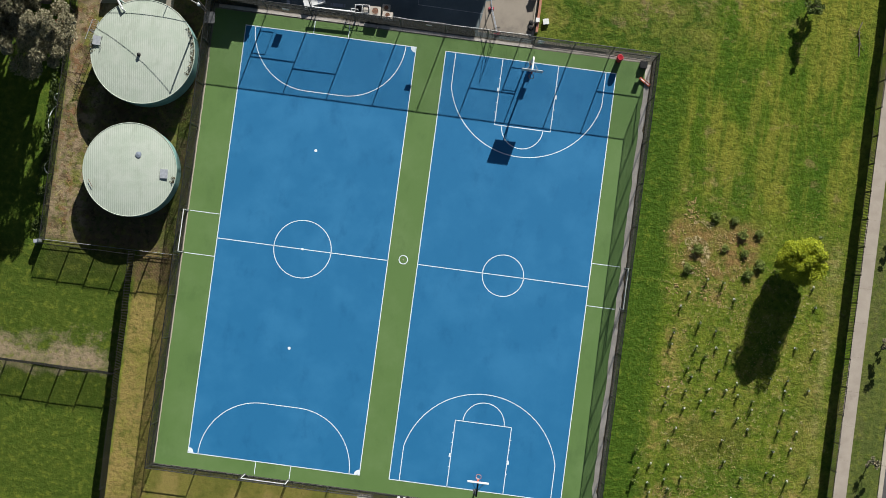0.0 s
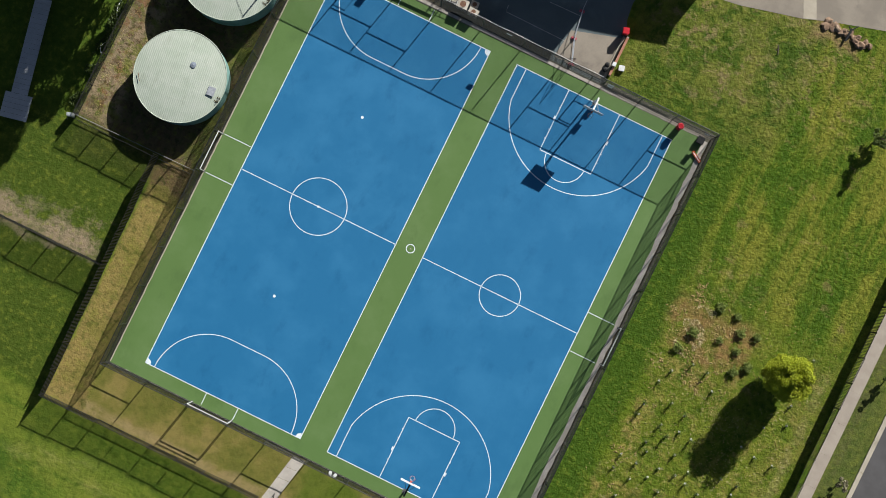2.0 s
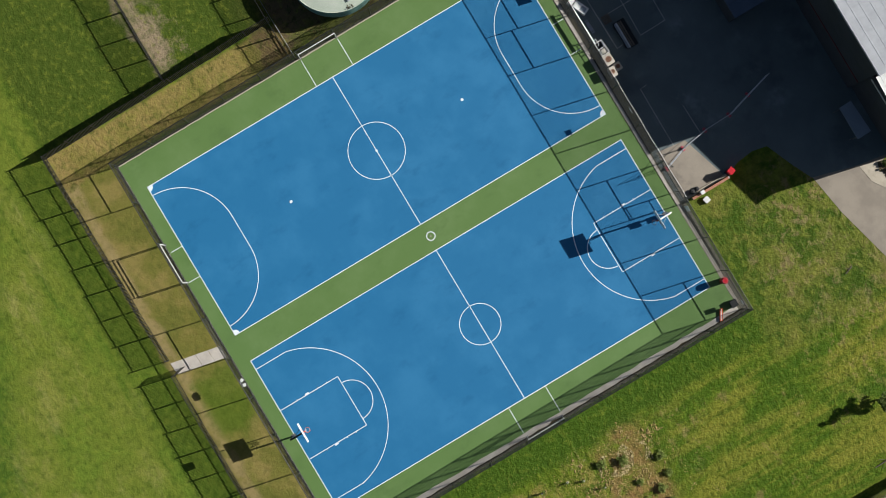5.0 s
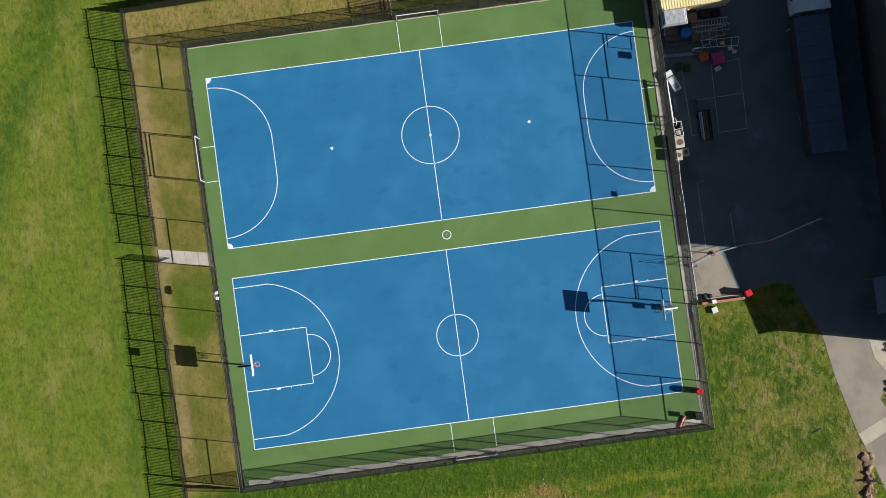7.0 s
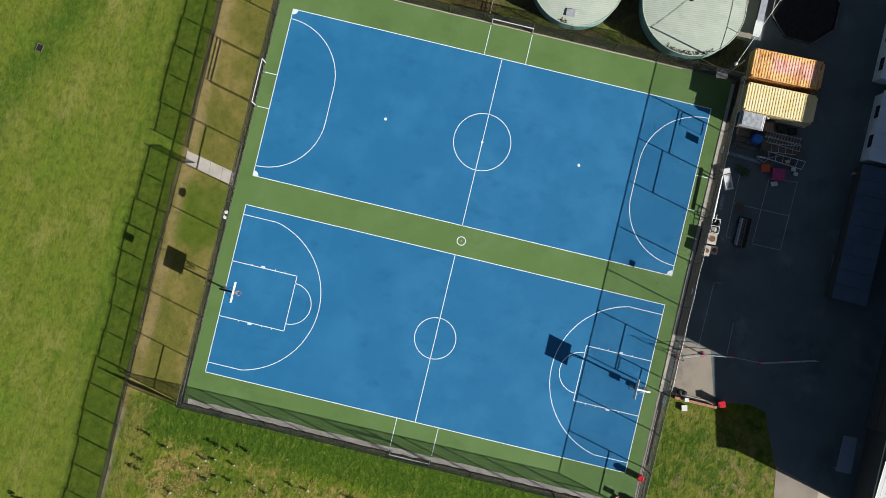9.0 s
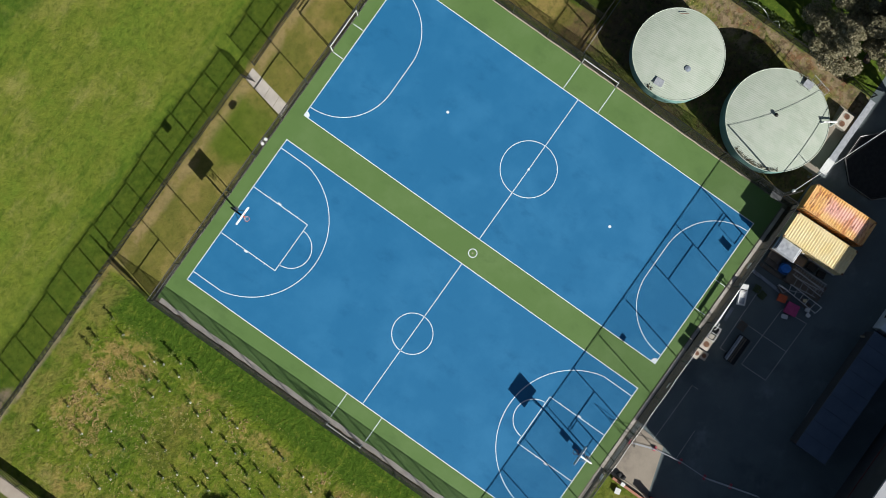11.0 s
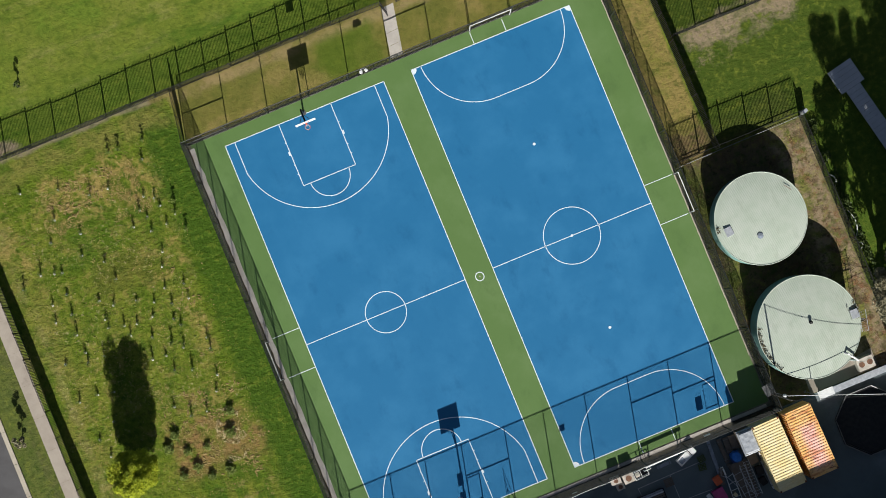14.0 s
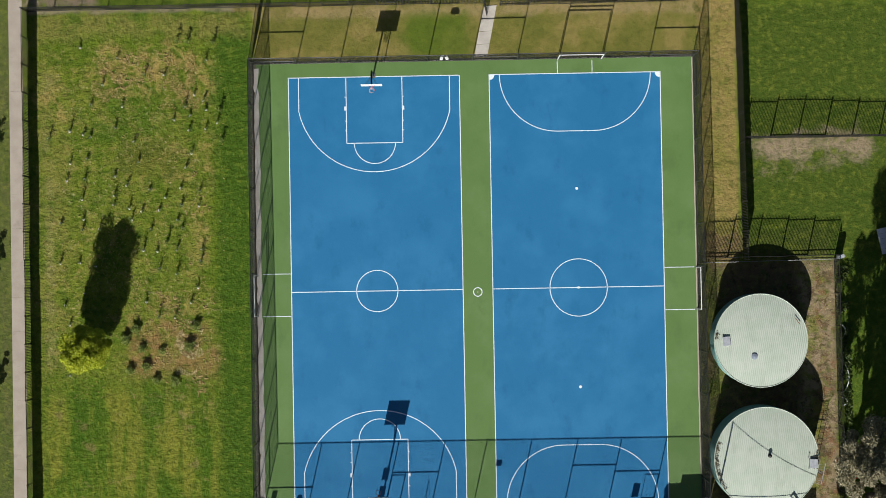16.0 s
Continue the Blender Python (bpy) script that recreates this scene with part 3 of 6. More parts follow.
# ---- ground and paving ----
bm = bmesh.new()
xs, ys = (-900, -60, -19.2, 19.2, 60, 900), (-900, -60, -19, -8, 24.95, 60, 900)
grid = [[bm.verts.new((x, y, 0)) for x in xs] for y in ys]
for j in range(len(ys) - 1):
    for i in range(len(xs) - 1):
        f = bm.faces.new((grid[j][i], grid[j][i + 1], grid[j + 1][i + 1], grid[j + 1][i]))
        c = f.calc_center_median()
        f.material_index = next(k for k, (_, x0, y0, x1, y1) in enumerate(PLOTS) if x0 < c.x < x1 and y0 < c.y < y1)
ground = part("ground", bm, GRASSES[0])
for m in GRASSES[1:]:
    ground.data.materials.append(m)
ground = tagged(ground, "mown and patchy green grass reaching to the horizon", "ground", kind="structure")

pad = tagged(part("pavement", slab([(-18.85, -19.95), (19.08, -19.85), (19.05, 20.02), (-19.05, 20.0)], -0.1, 0.010, 0.05), GREEN),
             "green painted acrylic surround of the courts", "court surround", kind="structure")
edge = tagged(part("pavement", slab([(-19.6, -20.75), (-8.7, -20.75), (-8.7, -20.4), (19.36, -20.4), (19.3, 20.22), (-19.55, 20.22)], -0.1, 0.004), MOSSY_CONCRETE),
              "mossy grey concrete edge strip under the court fence", "concrete edging", kind="structure")
tagged(part("trim", slab([(-19.22, -19.9), (-18.78, -19.9), (-18.88, 19.6), (-19.3, 19.6)], 0.0, 0.018, 0.1), WHITE_CONCRETE),
       "pale bare concrete edging strip beside the green surface", "concrete edging", kind="structure")
tagged(part("trim", slab([(-18.7, -20.28), (18.8, -20.3), (18.8, -20.05), (-18.7, -20.0)], 0.0, 0.017, 0.12), CONCRETE),
       "worn concrete edging strip along the yard fence", "concrete edging", kind="structure")

tagged(part("trim", slab([(-19.0, 20.0), (18.95, 20.02), (18.95, 20.12), (-19.0, 20.11)], 0.0, 0.016, 0.05), WHITE_CONCRETE),
       "pale worn concrete edge along the field end of the court", "concrete edging", kind="structure")
tagged(part("trim", slab([(19.05, -15.5), (19.13, -15.5), (19.1, 19.95), (19.02, 19.95)], 0.0, 0.016, 0.04), PALE_CONCRETE),
       "pale worn concrete edge on the tank side of the court", "concrete edging", kind="structure")
tagged(part("pavement", slab([(22.7, -20.7), (29.2, -20.7), (29.1, -19.0), (26.4, -19.3), (23.6, -18.9), (22.8, -19.2)], 0.0, 0.03, 0.08), DRIVE), "stained concrete pad behind the water tank", "concrete pad", kind="structure")
tagged(part("trim", slab([(-19.42, -20.2), (-19.24, -20.2), (-19.28, 19.9), (-19.46, 19.9)], 0.0, 0.022, 0.16), MOULD), "dark leaf litter and moss along the fence foot", "leaf litter", kind="structure")
# dark strip laid in place of the shade beside the yard fence
tagged(part("trim", slab([(-3.6, -20.95), (19.3, -20.95), (19.3, -20.36), (-3.6, -20.36)], 0.0, 0.02, 0.1), MOULD), "dark ground strip standing in for shade along the yard fence", "soil strip", kind="structure")
retaining = tagged(empty("kerb"), "low pale concrete kerb between court and yard fence", "kerb", kind="structure")
for i in range(12):
    part("kerb_block", box(18.8 - 2.3 * (i + 1) + 0.01, -20.23, 0.0, 18.8 - 2.3 * i - 0.01, -19.97, 0.05 + 0.004 * (i % 3), 0.012), WHITE_CONCRETE, retaining)
for i in range(4):
    part("kerb_block", box(-8.8 - 1.6 * (i + 1) + 0.01, -20.6, 0.0, -8.8 - 1.6 * i - 0.01, -20.47, 0.17 - 0.03 * i, 0.012), MOSSY_CONCRETE, retaining)

COURT_TOP = 0.014
LINES_TOP = 0.018
X0, X1, L = 1.30, 16.26, 18.74


def stripe(name, pts, parent, width=0.068, closed=False):
    return part(name, ribbon(pts, width, COURT_TOP - 0.002, LINES_TOP, closed), LINE, parent)


def disc(name, x, y, r, parent, a0=0, a1=360):
    pts = arc(x, y, r, a0, a1, 24)
    if a1 - a0 < 360:
        pts = [(x, y)] + pts
    else:
        pts = pts[:-1]
    return part(name, slab(pts, COURT_TOP - 0.002, LINES_TOP + 0.001), LINE, parent)


def blue_court(label, cx):
    w = (X1 - X0) / 2
    court = empty("sports_court", None, label=label, category="sports court", kind="structure")
    part("surface", slab([(cx - w, -L), (cx + w, -L), (cx + w, L), (cx - w, L)], 0.0, COURT_TOP), BLUE, court)
    for s in (-1, 1):
        stripe("sideline", [(cx + s * w, -L - 0.03), (cx + s * w, L + 0.03)], court, 0.07)
        stripe("baseline", [(cx - w, s * L), (cx + w, s * L)], court, 0.07)
    stripe("centre_line", [(cx - w, 0), (cx + w, 0)], court)
    return court


BX, FX = -(X0 + X1) / 2, (X0 + X1) / 2
court_b = blue_court("blue basketball court with white key and three-point lines", BX)
stripe("centre_circle", arc(BX, 0, 1.8, 0, 360, 64)[:-1], court_b, closed=True)
for s in (-1, 1):
    key = [(BX - 2.45, s * L), (BX - 2.45, s * (L - 5.8)), (BX + 2.45, s * (L - 5.8)), (BX + 2.45, s * L)]
    for a, b in zip(key, key[1:]):
        stripe("key_line", [a, b], court_b)
    cy = s * (L - 1.575)
    stripe("free_throw_arc", arc(BX, s * (L - 5.8), 1.8, 0, -s * 180, 40), court_b)
    q = math.degrees(math.acos(6.6 / 6.75))
    pts = [(BX + 6.6, s * L)] + arc(BX, cy, 6.75, -s * q, -s * (180 - q), 60) + [(BX - 6.6, s * L)]
    stripe("three_point_line", pts, court_b)
    for e in (-1, 1):
        for d, ln, wd in ((1.75, 0.10, 0.06), (2.75, 0.14, 0.36), (3.85, 0.10, 0.06), (4.7, 0.10, 0.06)):
            y = s * (L - d)
            stripe("lane_mark", [(BX + e * 2.48, y), (BX + e * (2.48 + ln), y)], court_b, wd)

court_f = blue_court("blue futsal court with white penalty areas", FX)
stripe("centre_circle", arc(FX, 0, 2.5, 0, 360, 72)[:-1], court_f, closed=True)
disc("centre_spot", FX, 0, 0.11, court_f)
for s in (-1, 1):
    disc("penalty_spot", FX, s * 8.66, 0.13, court_f)
    g = FX + 0.02
    stripe("penalty_area_line", arc(g + 1.55, s * L, 5.05, 0, -s * 90, 30) + arc(g - 1.55, s * L, 5.05, -s * 90, -s * 180, 30), court_f)
    for e in (-1, 1):
        if (e, s) != (1, -1):
            disc("corner_mark", FX + e * 7.44, s * (L - 0.04), 0.42, court_f, *((180, 270) if (e, s) == (1, 1) else (270, 360) if s == 1 else (90, 180) if e == 1 else (0, 90)))
        stripe("goal_guide_line", [(g + e * 1.52, s * (L + 0.04)), (g + e * 1.52, s * 19.85)], court_f, 0.06)
for y in (1.62, -2.08):
    tagged(stripe("goal_line", [(X1 + 0.05, y), (18.9, y)], None, 0.06), "white goal guide line painted on green acrylic", "court line", kind="structure")
    tagged(stripe("goal_line", [(-18.75, y), (-X1 - 0.05, y)], None, 0.06), "white goal guide line painted on green acrylic", "court line", kind="structure")
ring = tagged(stripe("floor_ring", arc(-0.02, -0.24, 0.37, 0, 360, 40)[:-1], None, 0.075, True), "white painted ring between the two courts", "court line", kind="structure")
tagged(part("drain_cover", slab(arc(-0.02, -0.24, 0.06, 0, 360, 16)[:-1], 0.0, 0.02), PALE_CONCRETE), "small pale drain cover inside the painted ring", "drain cover", kind="structure")

# path to the gate, yard, drive, footpath and road
path_gate = tagged(empty("pavement"), "pale concrete slabs leading from gate to gate", "footpath", kind="structure")
for k in range(4):
    f0, f1 = k / 4, (k + 1) / 4
    a = (0.02 + 0.9 * f0, 20.28 + 4.5 * f0)
    b = (0.02 + 0.9 * f1, 20.28 + 4.5 * f1 - 0.03)
    part("slab", slab([a, (a[0] + 1.16, a[1] + 0.07), (b[0] + 1.16, b[1] + 0.07), b], -0.05, 0.03 + 0.004 * (k % 2)), PATH_PALE, path_gate)
yard = tagged(part("pavement", slab([(-8.7, -20.41), (19.4, -20.41), (19.4, -20.75), (60, -20.75), (60, -75), (-14.6, -75), (-14.3, -38.3), (-13.7, -35.0), (-12.65, -31.3), (-10.8, -30.4), (-8.3, -29.35), (-8.0, -28.0), (-8.2, -26.4), (-8.75, -25.2)], -0.05, 0.008), ASPHALT),
              "dark asphalt school yard in deep shade", "yard", kind="structure")
tagged(part("pavement", slab([(-8.75, -20.78), (-3.85, -20.78), (-4.2, -23.5), (-8.75, -24.9)], -0.05, 0.014), DRIVE),
       "stained grey concrete apron at the yard corner", "concrete apron", kind="structure")
drive = tagged(part("pavement", slab([(-12.66, -31.35), (-16.5, -31.95), (-21.9, -33.3), (-24.1, -34.1), (-34, -37), (-34, -40.5), (-24, -37.6), (-21.0, -36.6), (-19.2, -35.6), (-17.8, -36.5), (-17.5, -37.5), (-17.7, -39.4), (-17.3, -41.7),
                                          (-17.0, -46), (-15.5, -46), (-15.9, -42.8), (-16.2, -39.2), (-15.7, -37.6), (-14.5, -37.4), (-14.3, -38.3), (-13.7, -35.0)], -0.05, 0.012), DRIVE),
               "grey-brown concrete driveway curving out of the yard", "driveway", kind="structure")
tagged(part("pavement", slab([(-13.95, -35.35), (-15.6, -35.6), (-16.9, -36.5), (-17.55, -37.6), (-17.7, -39.4), (-17.3, -41.7), (-17.0, -46), (-15.5, -46), (-15.9, -42.8), (-16.2, -39.2), (-15.7, -37.6), (-14.5, -37.4)], 0.0, 0.03), PALE_CONCRETE),
       "pale concrete footpath with a curved edge", "footpath", kind="structure")

footpath = tagged(empty("pavement"), "pale concrete footpath in poured bays", "footpath", kind="structure")
for i in range(-26, 34):
    y = i * 3.0
    part("slab", box(-40.68, y + 0.004, -0.05, -39.5, y + 2.996, 0.035 + 0.003 * (i % 3)), PATH_CONCRETE, footpath)
kerb = tagged(empty("kerb"), "pale concrete kerb beside the street", "kerb", kind="structure")
for i in range(-26, 34):
    part("kerb_stone", box(-43.75, i * 3.0 + 0.01, -0.2, -43.35, i * 3.0 + 2.99, 0.11, 0.02), PALE_CONCRETE, kerb)
tagged(part("road", slab([(-52, -90), (-43.75, -90), (-43.75, 110), (-52, 110)], -0.3, 0.006), ROAD), "grey asphalt street beside the footpath", "road", kind="structure")


# ---- fences ----
def chain_fence(label, a, b, height, posts=None, mids=(), spacing=3.85, mesh=True, pitch=0.08, wire=0.0022, material=None, end_height=None, short=()):
    """Chain-link fence from a to b: posts, rails, and a mesh of crossing wires. short: posts that end at a middle rail, with their heights."""
    material = material or BLACK
    a, b = Vector((*a, 0)), Vector((*b, 0))
    d = (b - a).normalized()
    length = (b - a).length
    n = max(1, round(length / spacing))
    f = empty("chain_link_fence", Matrix.Translation(a) @ Matrix.Rotation(math.atan2(d.y, d.x), 4, "Z"), label=label, category="fence", kind="structure")
    at = posts or [length * i / n for i in range(n + 1)]
    n = len(at) - 1
    grow = ((end_height or height) - height) / length
    for x in at:
        part("post", rod((x, 0, 0), (x, 0, height + grow * x), 0.043), material, f)
    for x, z in short:
        part("gate_post", rod((x, 0, 0), (x, 0, z), 0.043), material, f)
    for i in range(n):
        x0, x1 = at[i], at[i + 1]
        part("top_rail", rod((x0, 0, height + grow * x0 - 0.03), (x1, 0, height + grow * x1 - 0.03), 0.037, 6), material, f)
        part("bottom_rail", rod((x0, 0, 0.08), (x1, 0, 0.08), 0.02, 6), material, f)
        if i in mids:
            part("mid_rail", rod((x0, 0, mids[i]), (x1, 0, mids[i]), 0.04, 6), material, f)
    if mesh:
        verts, faces = [], []
        for s in (-1, 1):
            k = -height
            while k < length + height:
                p, q = (k, 0.0), (k + height, height)
                if s < 0:
                    p, q = (k, height), (k + height, 0.0)
                # clip to the fence's length
                t0 = max(0.0, (0 - p[0]) / height)
                t1 = min(1.0, (length - p[0]) / height)
                if t1 > t0 + 0.01:
                    o = len(verts)
                    for u in (t0, t1):
                        x = p[0] + height * u
                        z = (p[1] + (q[1] - p[1]) * u) * (1 + grow * x / height)
                        verts += [(x - wire * s, -wire, z + wire), (x + wire * s, -wire, z - wire), (x, wire * 1.2, z)]
                    faces += [(o, o + 1, o + 4, o + 3), (o + 1, o + 2, o + 5, o + 4), (o + 2, o, o + 3, o + 5)]
                k += pitch
        ob = from_arrays("wire_mesh", verts, faces, DARK_MESH, f)
        tagged(ob, kind="stuff")
    return f


FN, FS = 3.52, 4.1
chain_fence("tall black chain-link fence on the street side of the courts", (-19.32, -20.28), (-19.36, 19.98), FS, mids={0: 2.2, 5: 2.7}, spacing=3.67, end_height=FN)
chain_fence("tall black chain-link fence between courts and field", (-19.36, 19.98), (19.14, 20.03), FN,
            posts=[0, 3.85, 7.65, 11.5, 15.3, 19.2, 23.1, FX + 18.03, FX + 21.83, 34.7, 38.5], mids={0: 1.6, 5: 2.1, 7: 2.6, 9: 1.45})
chain_fence("tall black chain-link fence beside the water tanks", (19.14, 20.03), (19.22, -20.3), FN, mids={0: 1.6, 10: 1.6}, spacing=3.7, end_height=FS)
SOUTH_POSTS = (18.6, 14.55, 10.63, 6.83, 2.8, -1.1, -4.75, -8.78, -12.2, -15.5, -19.32)
south = chain_fence("tall dark chain-link fence between courts and yard", (19.22, -20.3), (-19.32, -20.28), FS,
                    posts=[0.0] + [19.22 - x for x in SOUTH_POSTS], mids={2: 2.43, 3: 2.76, 7: 2.55, 10: 1.9}, short=((19.22 + 7.6, 2.52),))
for x, z in ((4.74, 1.13), (26.86, 1.3)):
    part("pipe_frame", tube([(x, 0.05, z), (x + 1.1, 0.05, z), (x + 1.1, 0.05, z + 1.15), (x, 0.05, z + 1.15), (x, 0.05, z)], 0.035, 6), BLACK, south)
chain_fence("galvanised rail fence closing the tank compound", (19.4, 1.95), (31.2, 2.1), 0.5, spacing=5.9, material=GALV, mesh=False)
chain_fence("dark chain-link fence behind the water tanks", (31.1, 2.0), (31.2, -20.8), 1.8, spacing=2.9)


def picket_panel(width, height, drop=0.0):
    """One panel of a tubular picket fence at the origin along x: rails and pickets, with its post at the start."""
    f = empty("picket_panel")
    part("post", box(-0.032, -0.032, 0, 0.032, 0.032, height + 0.06, 0.006), BLACK, f)
    for z in (0.17, height - 0.2):
        part("rail", box(0.032, -0.02, z - 0.024, width - 0.032, 0.02, z + 0.024), BLACK, f)
    n = int(width / 0.128)
    bm = box(-0.018, -0.016, 0.06, 0.018, 0.016, height - 0.04)
    bmesh.ops.create_cone(bm, segments=4, radius1=0.014, radius2=0.002, depth=0.06, matrix=Matrix.Translation((0, 0, height - 0.01)))
    first = part("picket", bm, BLACK, f)
    first.location.x = 0.5 * width / n
    for i in range(1, n):
        ob = new("picket", first.data)
        ob.parent = f
        ob.location.x = (i + 0.5) * width / n
    return f


PANEL = {}


def picket_fence(label, a, b, height=2.1):
    """A run of copied panels on short posts."""
    a, b = Vector((*a, 0)), Vector((*b, 0))
    d = b - a
    n = max(1, round(d.length / 2.42))
    w = round(d.length / n, 3)
    turn = math.atan2(d.y, d.x)
    for i in range(n):
        m = Matrix.Translation(a + d * (i / n) + Vector((0, 0, 0.09 * math.sin(i * 1.1) - 0.09))) @ Matrix.Rotation(turn + 0.012 * math.sin(i * 2.3), 4, "Z")
        k = (w, height)
        if k not in PANEL:
            PANEL[k] = tagged(picket_panel(w, height), label, "fence panel", "picket fence panels")
            PANEL[k].matrix_world = m
        else:
            tagged(copy_thing(PANEL[k], m), label)


picket_fence("black tubular steel picket fence panel beside the field", (-39.1, 25.0), (1.0, 25.05))
picket_fence("black tubular steel picket fence panel beside the field", (2.35, 24.8), (22.9, 25.0))
picket_fence("black tubular steel picket fence panel beside dry grass", (22.92, 22.5), (23.2, 2.1), 2.6)
picket_fence("black tubular steel picket fence panel at the dry grass corner", (22.9, 24.95), (22.92, 22.52))
picket_fence("black tubular steel picket fence panel across the grass", (23.4, 12.75), (42.4, 12.75))
picket_fence("black tubular steel picket fence panel near the tank compound", (19.5, 2.35), (31.1, 2.45))
picket_fence("black tubular steel picket fence panel by the court corner", (-19.5, 20.15), (-18.72, 25.0))
picket_fence("black tubular steel picket fence panel beside the footpath", (-39.05, 25.0), (-39.0, -50.0))
picket_fence("black tubular steel picket gate panel standing open", (0.96, 24.97), (1.22, 23.85))


# ---- court equipment ----
def hoop(label, x, y, s, paint, lift=0.0, board_w=1.8, board_h=1.06, board_z=2.92):
    """Gooseneck basketball stand; s points from the court to the stand."""
    h = empty("basketball_stand", pose(x, y, 0, 0, 0, 0 if s > 0 else 180), label=label, category="basketball hoop", group="basketball stands")
    part("pole", tube([(0, 1.68, 0), (0, 1.68, 2.75 + lift), (0, 1.6, 3.05 + lift), (0, 1.38, 3.28 + lift), (0, 0.45, 3.42 + lift)], 0.075, 10), paint, h)
    part("base_plate", box(-0.2, 1.48, 0.0, 0.2, 1.88, 0.035, 0.01), GALV, h)
    part("brace", rod((0, 1.68, 2.6 + lift), (0, 0.45, 3.05 + lift), 0.035), GALV, h)
    board = part("backboard", box(-board_w / 2, 0.38, board_z + lift, board_w / 2, 0.43, board_z + lift + board_h, 0.012), WHITE, h, "white backboard")
    bm = bmesh.new()
    for a, b in (((-0.3, 3.06 + lift), (0.3, 3.10 + lift)), ((-0.3, 3.47 + lift), (0.3, 3.51 + lift)), ((-0.3, 3.06 + lift), (-0.26, 3.51 + lift)), ((0.26, 3.06 + lift), (0.3, 3.51 + lift))):
        add_box(bm, a[0], 0.372, a[1], b[0], 0.379, b[1])
    part("target_square", bm, RED, board)
    for e in (-1, 1):
        part("board_strut", rod((e * 0.5, 0.43, 3.6 + lift), (0, 1.2, 3.32 + lift), 0.022), GALV, h)
    pts = [(0.225 * math.cos(k * math.pi / 12), 0.225 * math.sin(k * math.pi / 12), 3.05 + lift) for k in range(25)]
    rim = part("rim", tube(pts, 0.014, 6), ORANGE_PL, h, "orange steel rim")
    part("rim_bracket", box(-0.06, 0.22, 3.02 + lift, 0.06, 0.38, 3.06 + lift), ORANGE_PL, rim)
    bm = bmesh.new()
    for k in range(12):
        for d in (1, -1):
            a0, a1 = k * math.pi / 6, (k + d) * math.pi / 6
            add_rod(bm, (0.225 * math.cos(a0), 0.225 * math.sin(a0), 3.04 + lift), (0.15 * math.cos(a1), 0.15 * math.sin(a1), 2.65 + lift), 0.008, 4)
    part("net", bm, NETTING, h, "white cord net")
    return h


hoop("white-backed basketball stand with a black pole at the field end", -8.83, 17.15, 1, BLACK, board_h=1.03)
hoop("basketball stand with gooseneck pole at the yard end", -8.83, -17.04, -1, WHITE, 0.37, 1.8, 1.19)


def goal(label, m, width=3.5, height=2.1):
    """Goal frame let into the fence, facing -y."""
    g = empty("futsal_goal", m, label=label, category="goal", group="futsal goals")
    for e in (-1, 1):
        part("goal_post", box(e * width / 2 - 0.03, -0.03, 0, e * width / 2 + 0.03, 0.03, height, 0.006), WHITE, g)
        part("foot_plate", box(e * width / 2 - 0.1, -0.1, 0, e * width / 2 + 0.1, 0.1, 0.02), GALV, g)
    part("crossbar", box(-width / 2 - 0.03, -0.035, height, width / 2 + 0.03, 0.035, height + 0.06, 0.006), WHITE, g)
    return g


goal("white goal frame set in the street-side fence", pose(-19.24, -0.24, 0, 0, 0, 90), 3.5)
goal("white goal frame set in the fence beside the tanks", pose(19.09, -0.23, 0, 0, 0, -90), 3.62)
goal("white goal frame set in the fence beside the field", pose(FX + 0.45, 19.98, 0, 0, 0, 0), 3.8, 2.4)


def fence_sign(label, x, y, z, w, h, s=1, material=None):
    g = empty("fence_sign", pose(x, y, z), label=label, category="sign", group="signs on the fence")
    part("panel", box(-w / 2, -0.012, -h / 2, w / 2, 0.012, h / 2, 0.003), material or ALU, g)
    for e in (-1, 1):
        part("clip", box(e * w * 0.35 - 0.02, -0.03, -0.03, e * w * 0.35 + 0.02, 0.06, 0.03), GALV, g)
    return g


fence_sign("plain metal sign wired to the yard fence", 12.82, -20.27, 1.47, 0.58, 0.66)
fence_sign("small metal sign high on the yard fence", 0.35, -20.28, 2.93, 0.5, 0.3)
fence_sign("plain metal sign on the yard fence behind the hoop", -9.33, -20.26, 2.48, 0.52, 0.59)
fence_sign("plain metal sign low on the yard fence behind the hoop", -9.31, -20.26, 1.57, 0.52, 0.6)

fence_sign("plain metal sign on the yard fence in the corner", -18.66, -20.25, 1.45, 0.44, 0.57)
# unseen panel, added to cast the dark square on the field
fence_sign("plain black panel added to the picket fence for its square shadow", -7.15, 24.93, 1.75, 0.7, 0.55, 1, BLACK)
cam_box = empty("floodlight", pose(-2.6, 19.97, 2.5), label="small white twin floodlight fixed to the fence", category="light fitting")
part("bracket", box(-0.05, -0.02, -0.2, 0.05, 0.1, 0.05), GALV, cam_box)
part("mounting_plate", box(-0.26, 0.1, -0.22, 0.26, 0.12, 0.12, 0.004), WHITE, cam_box)
for e in (-1, 1):
    part("lamp_head", box(e * 0.19 - 0.13, -0.3, -0.05, e * 0.19 + 0.13, -0.02, 0.13, 0.03, Matrix.Rotation(e * 0.3, 4, "Z")), WHITE, cam_box)


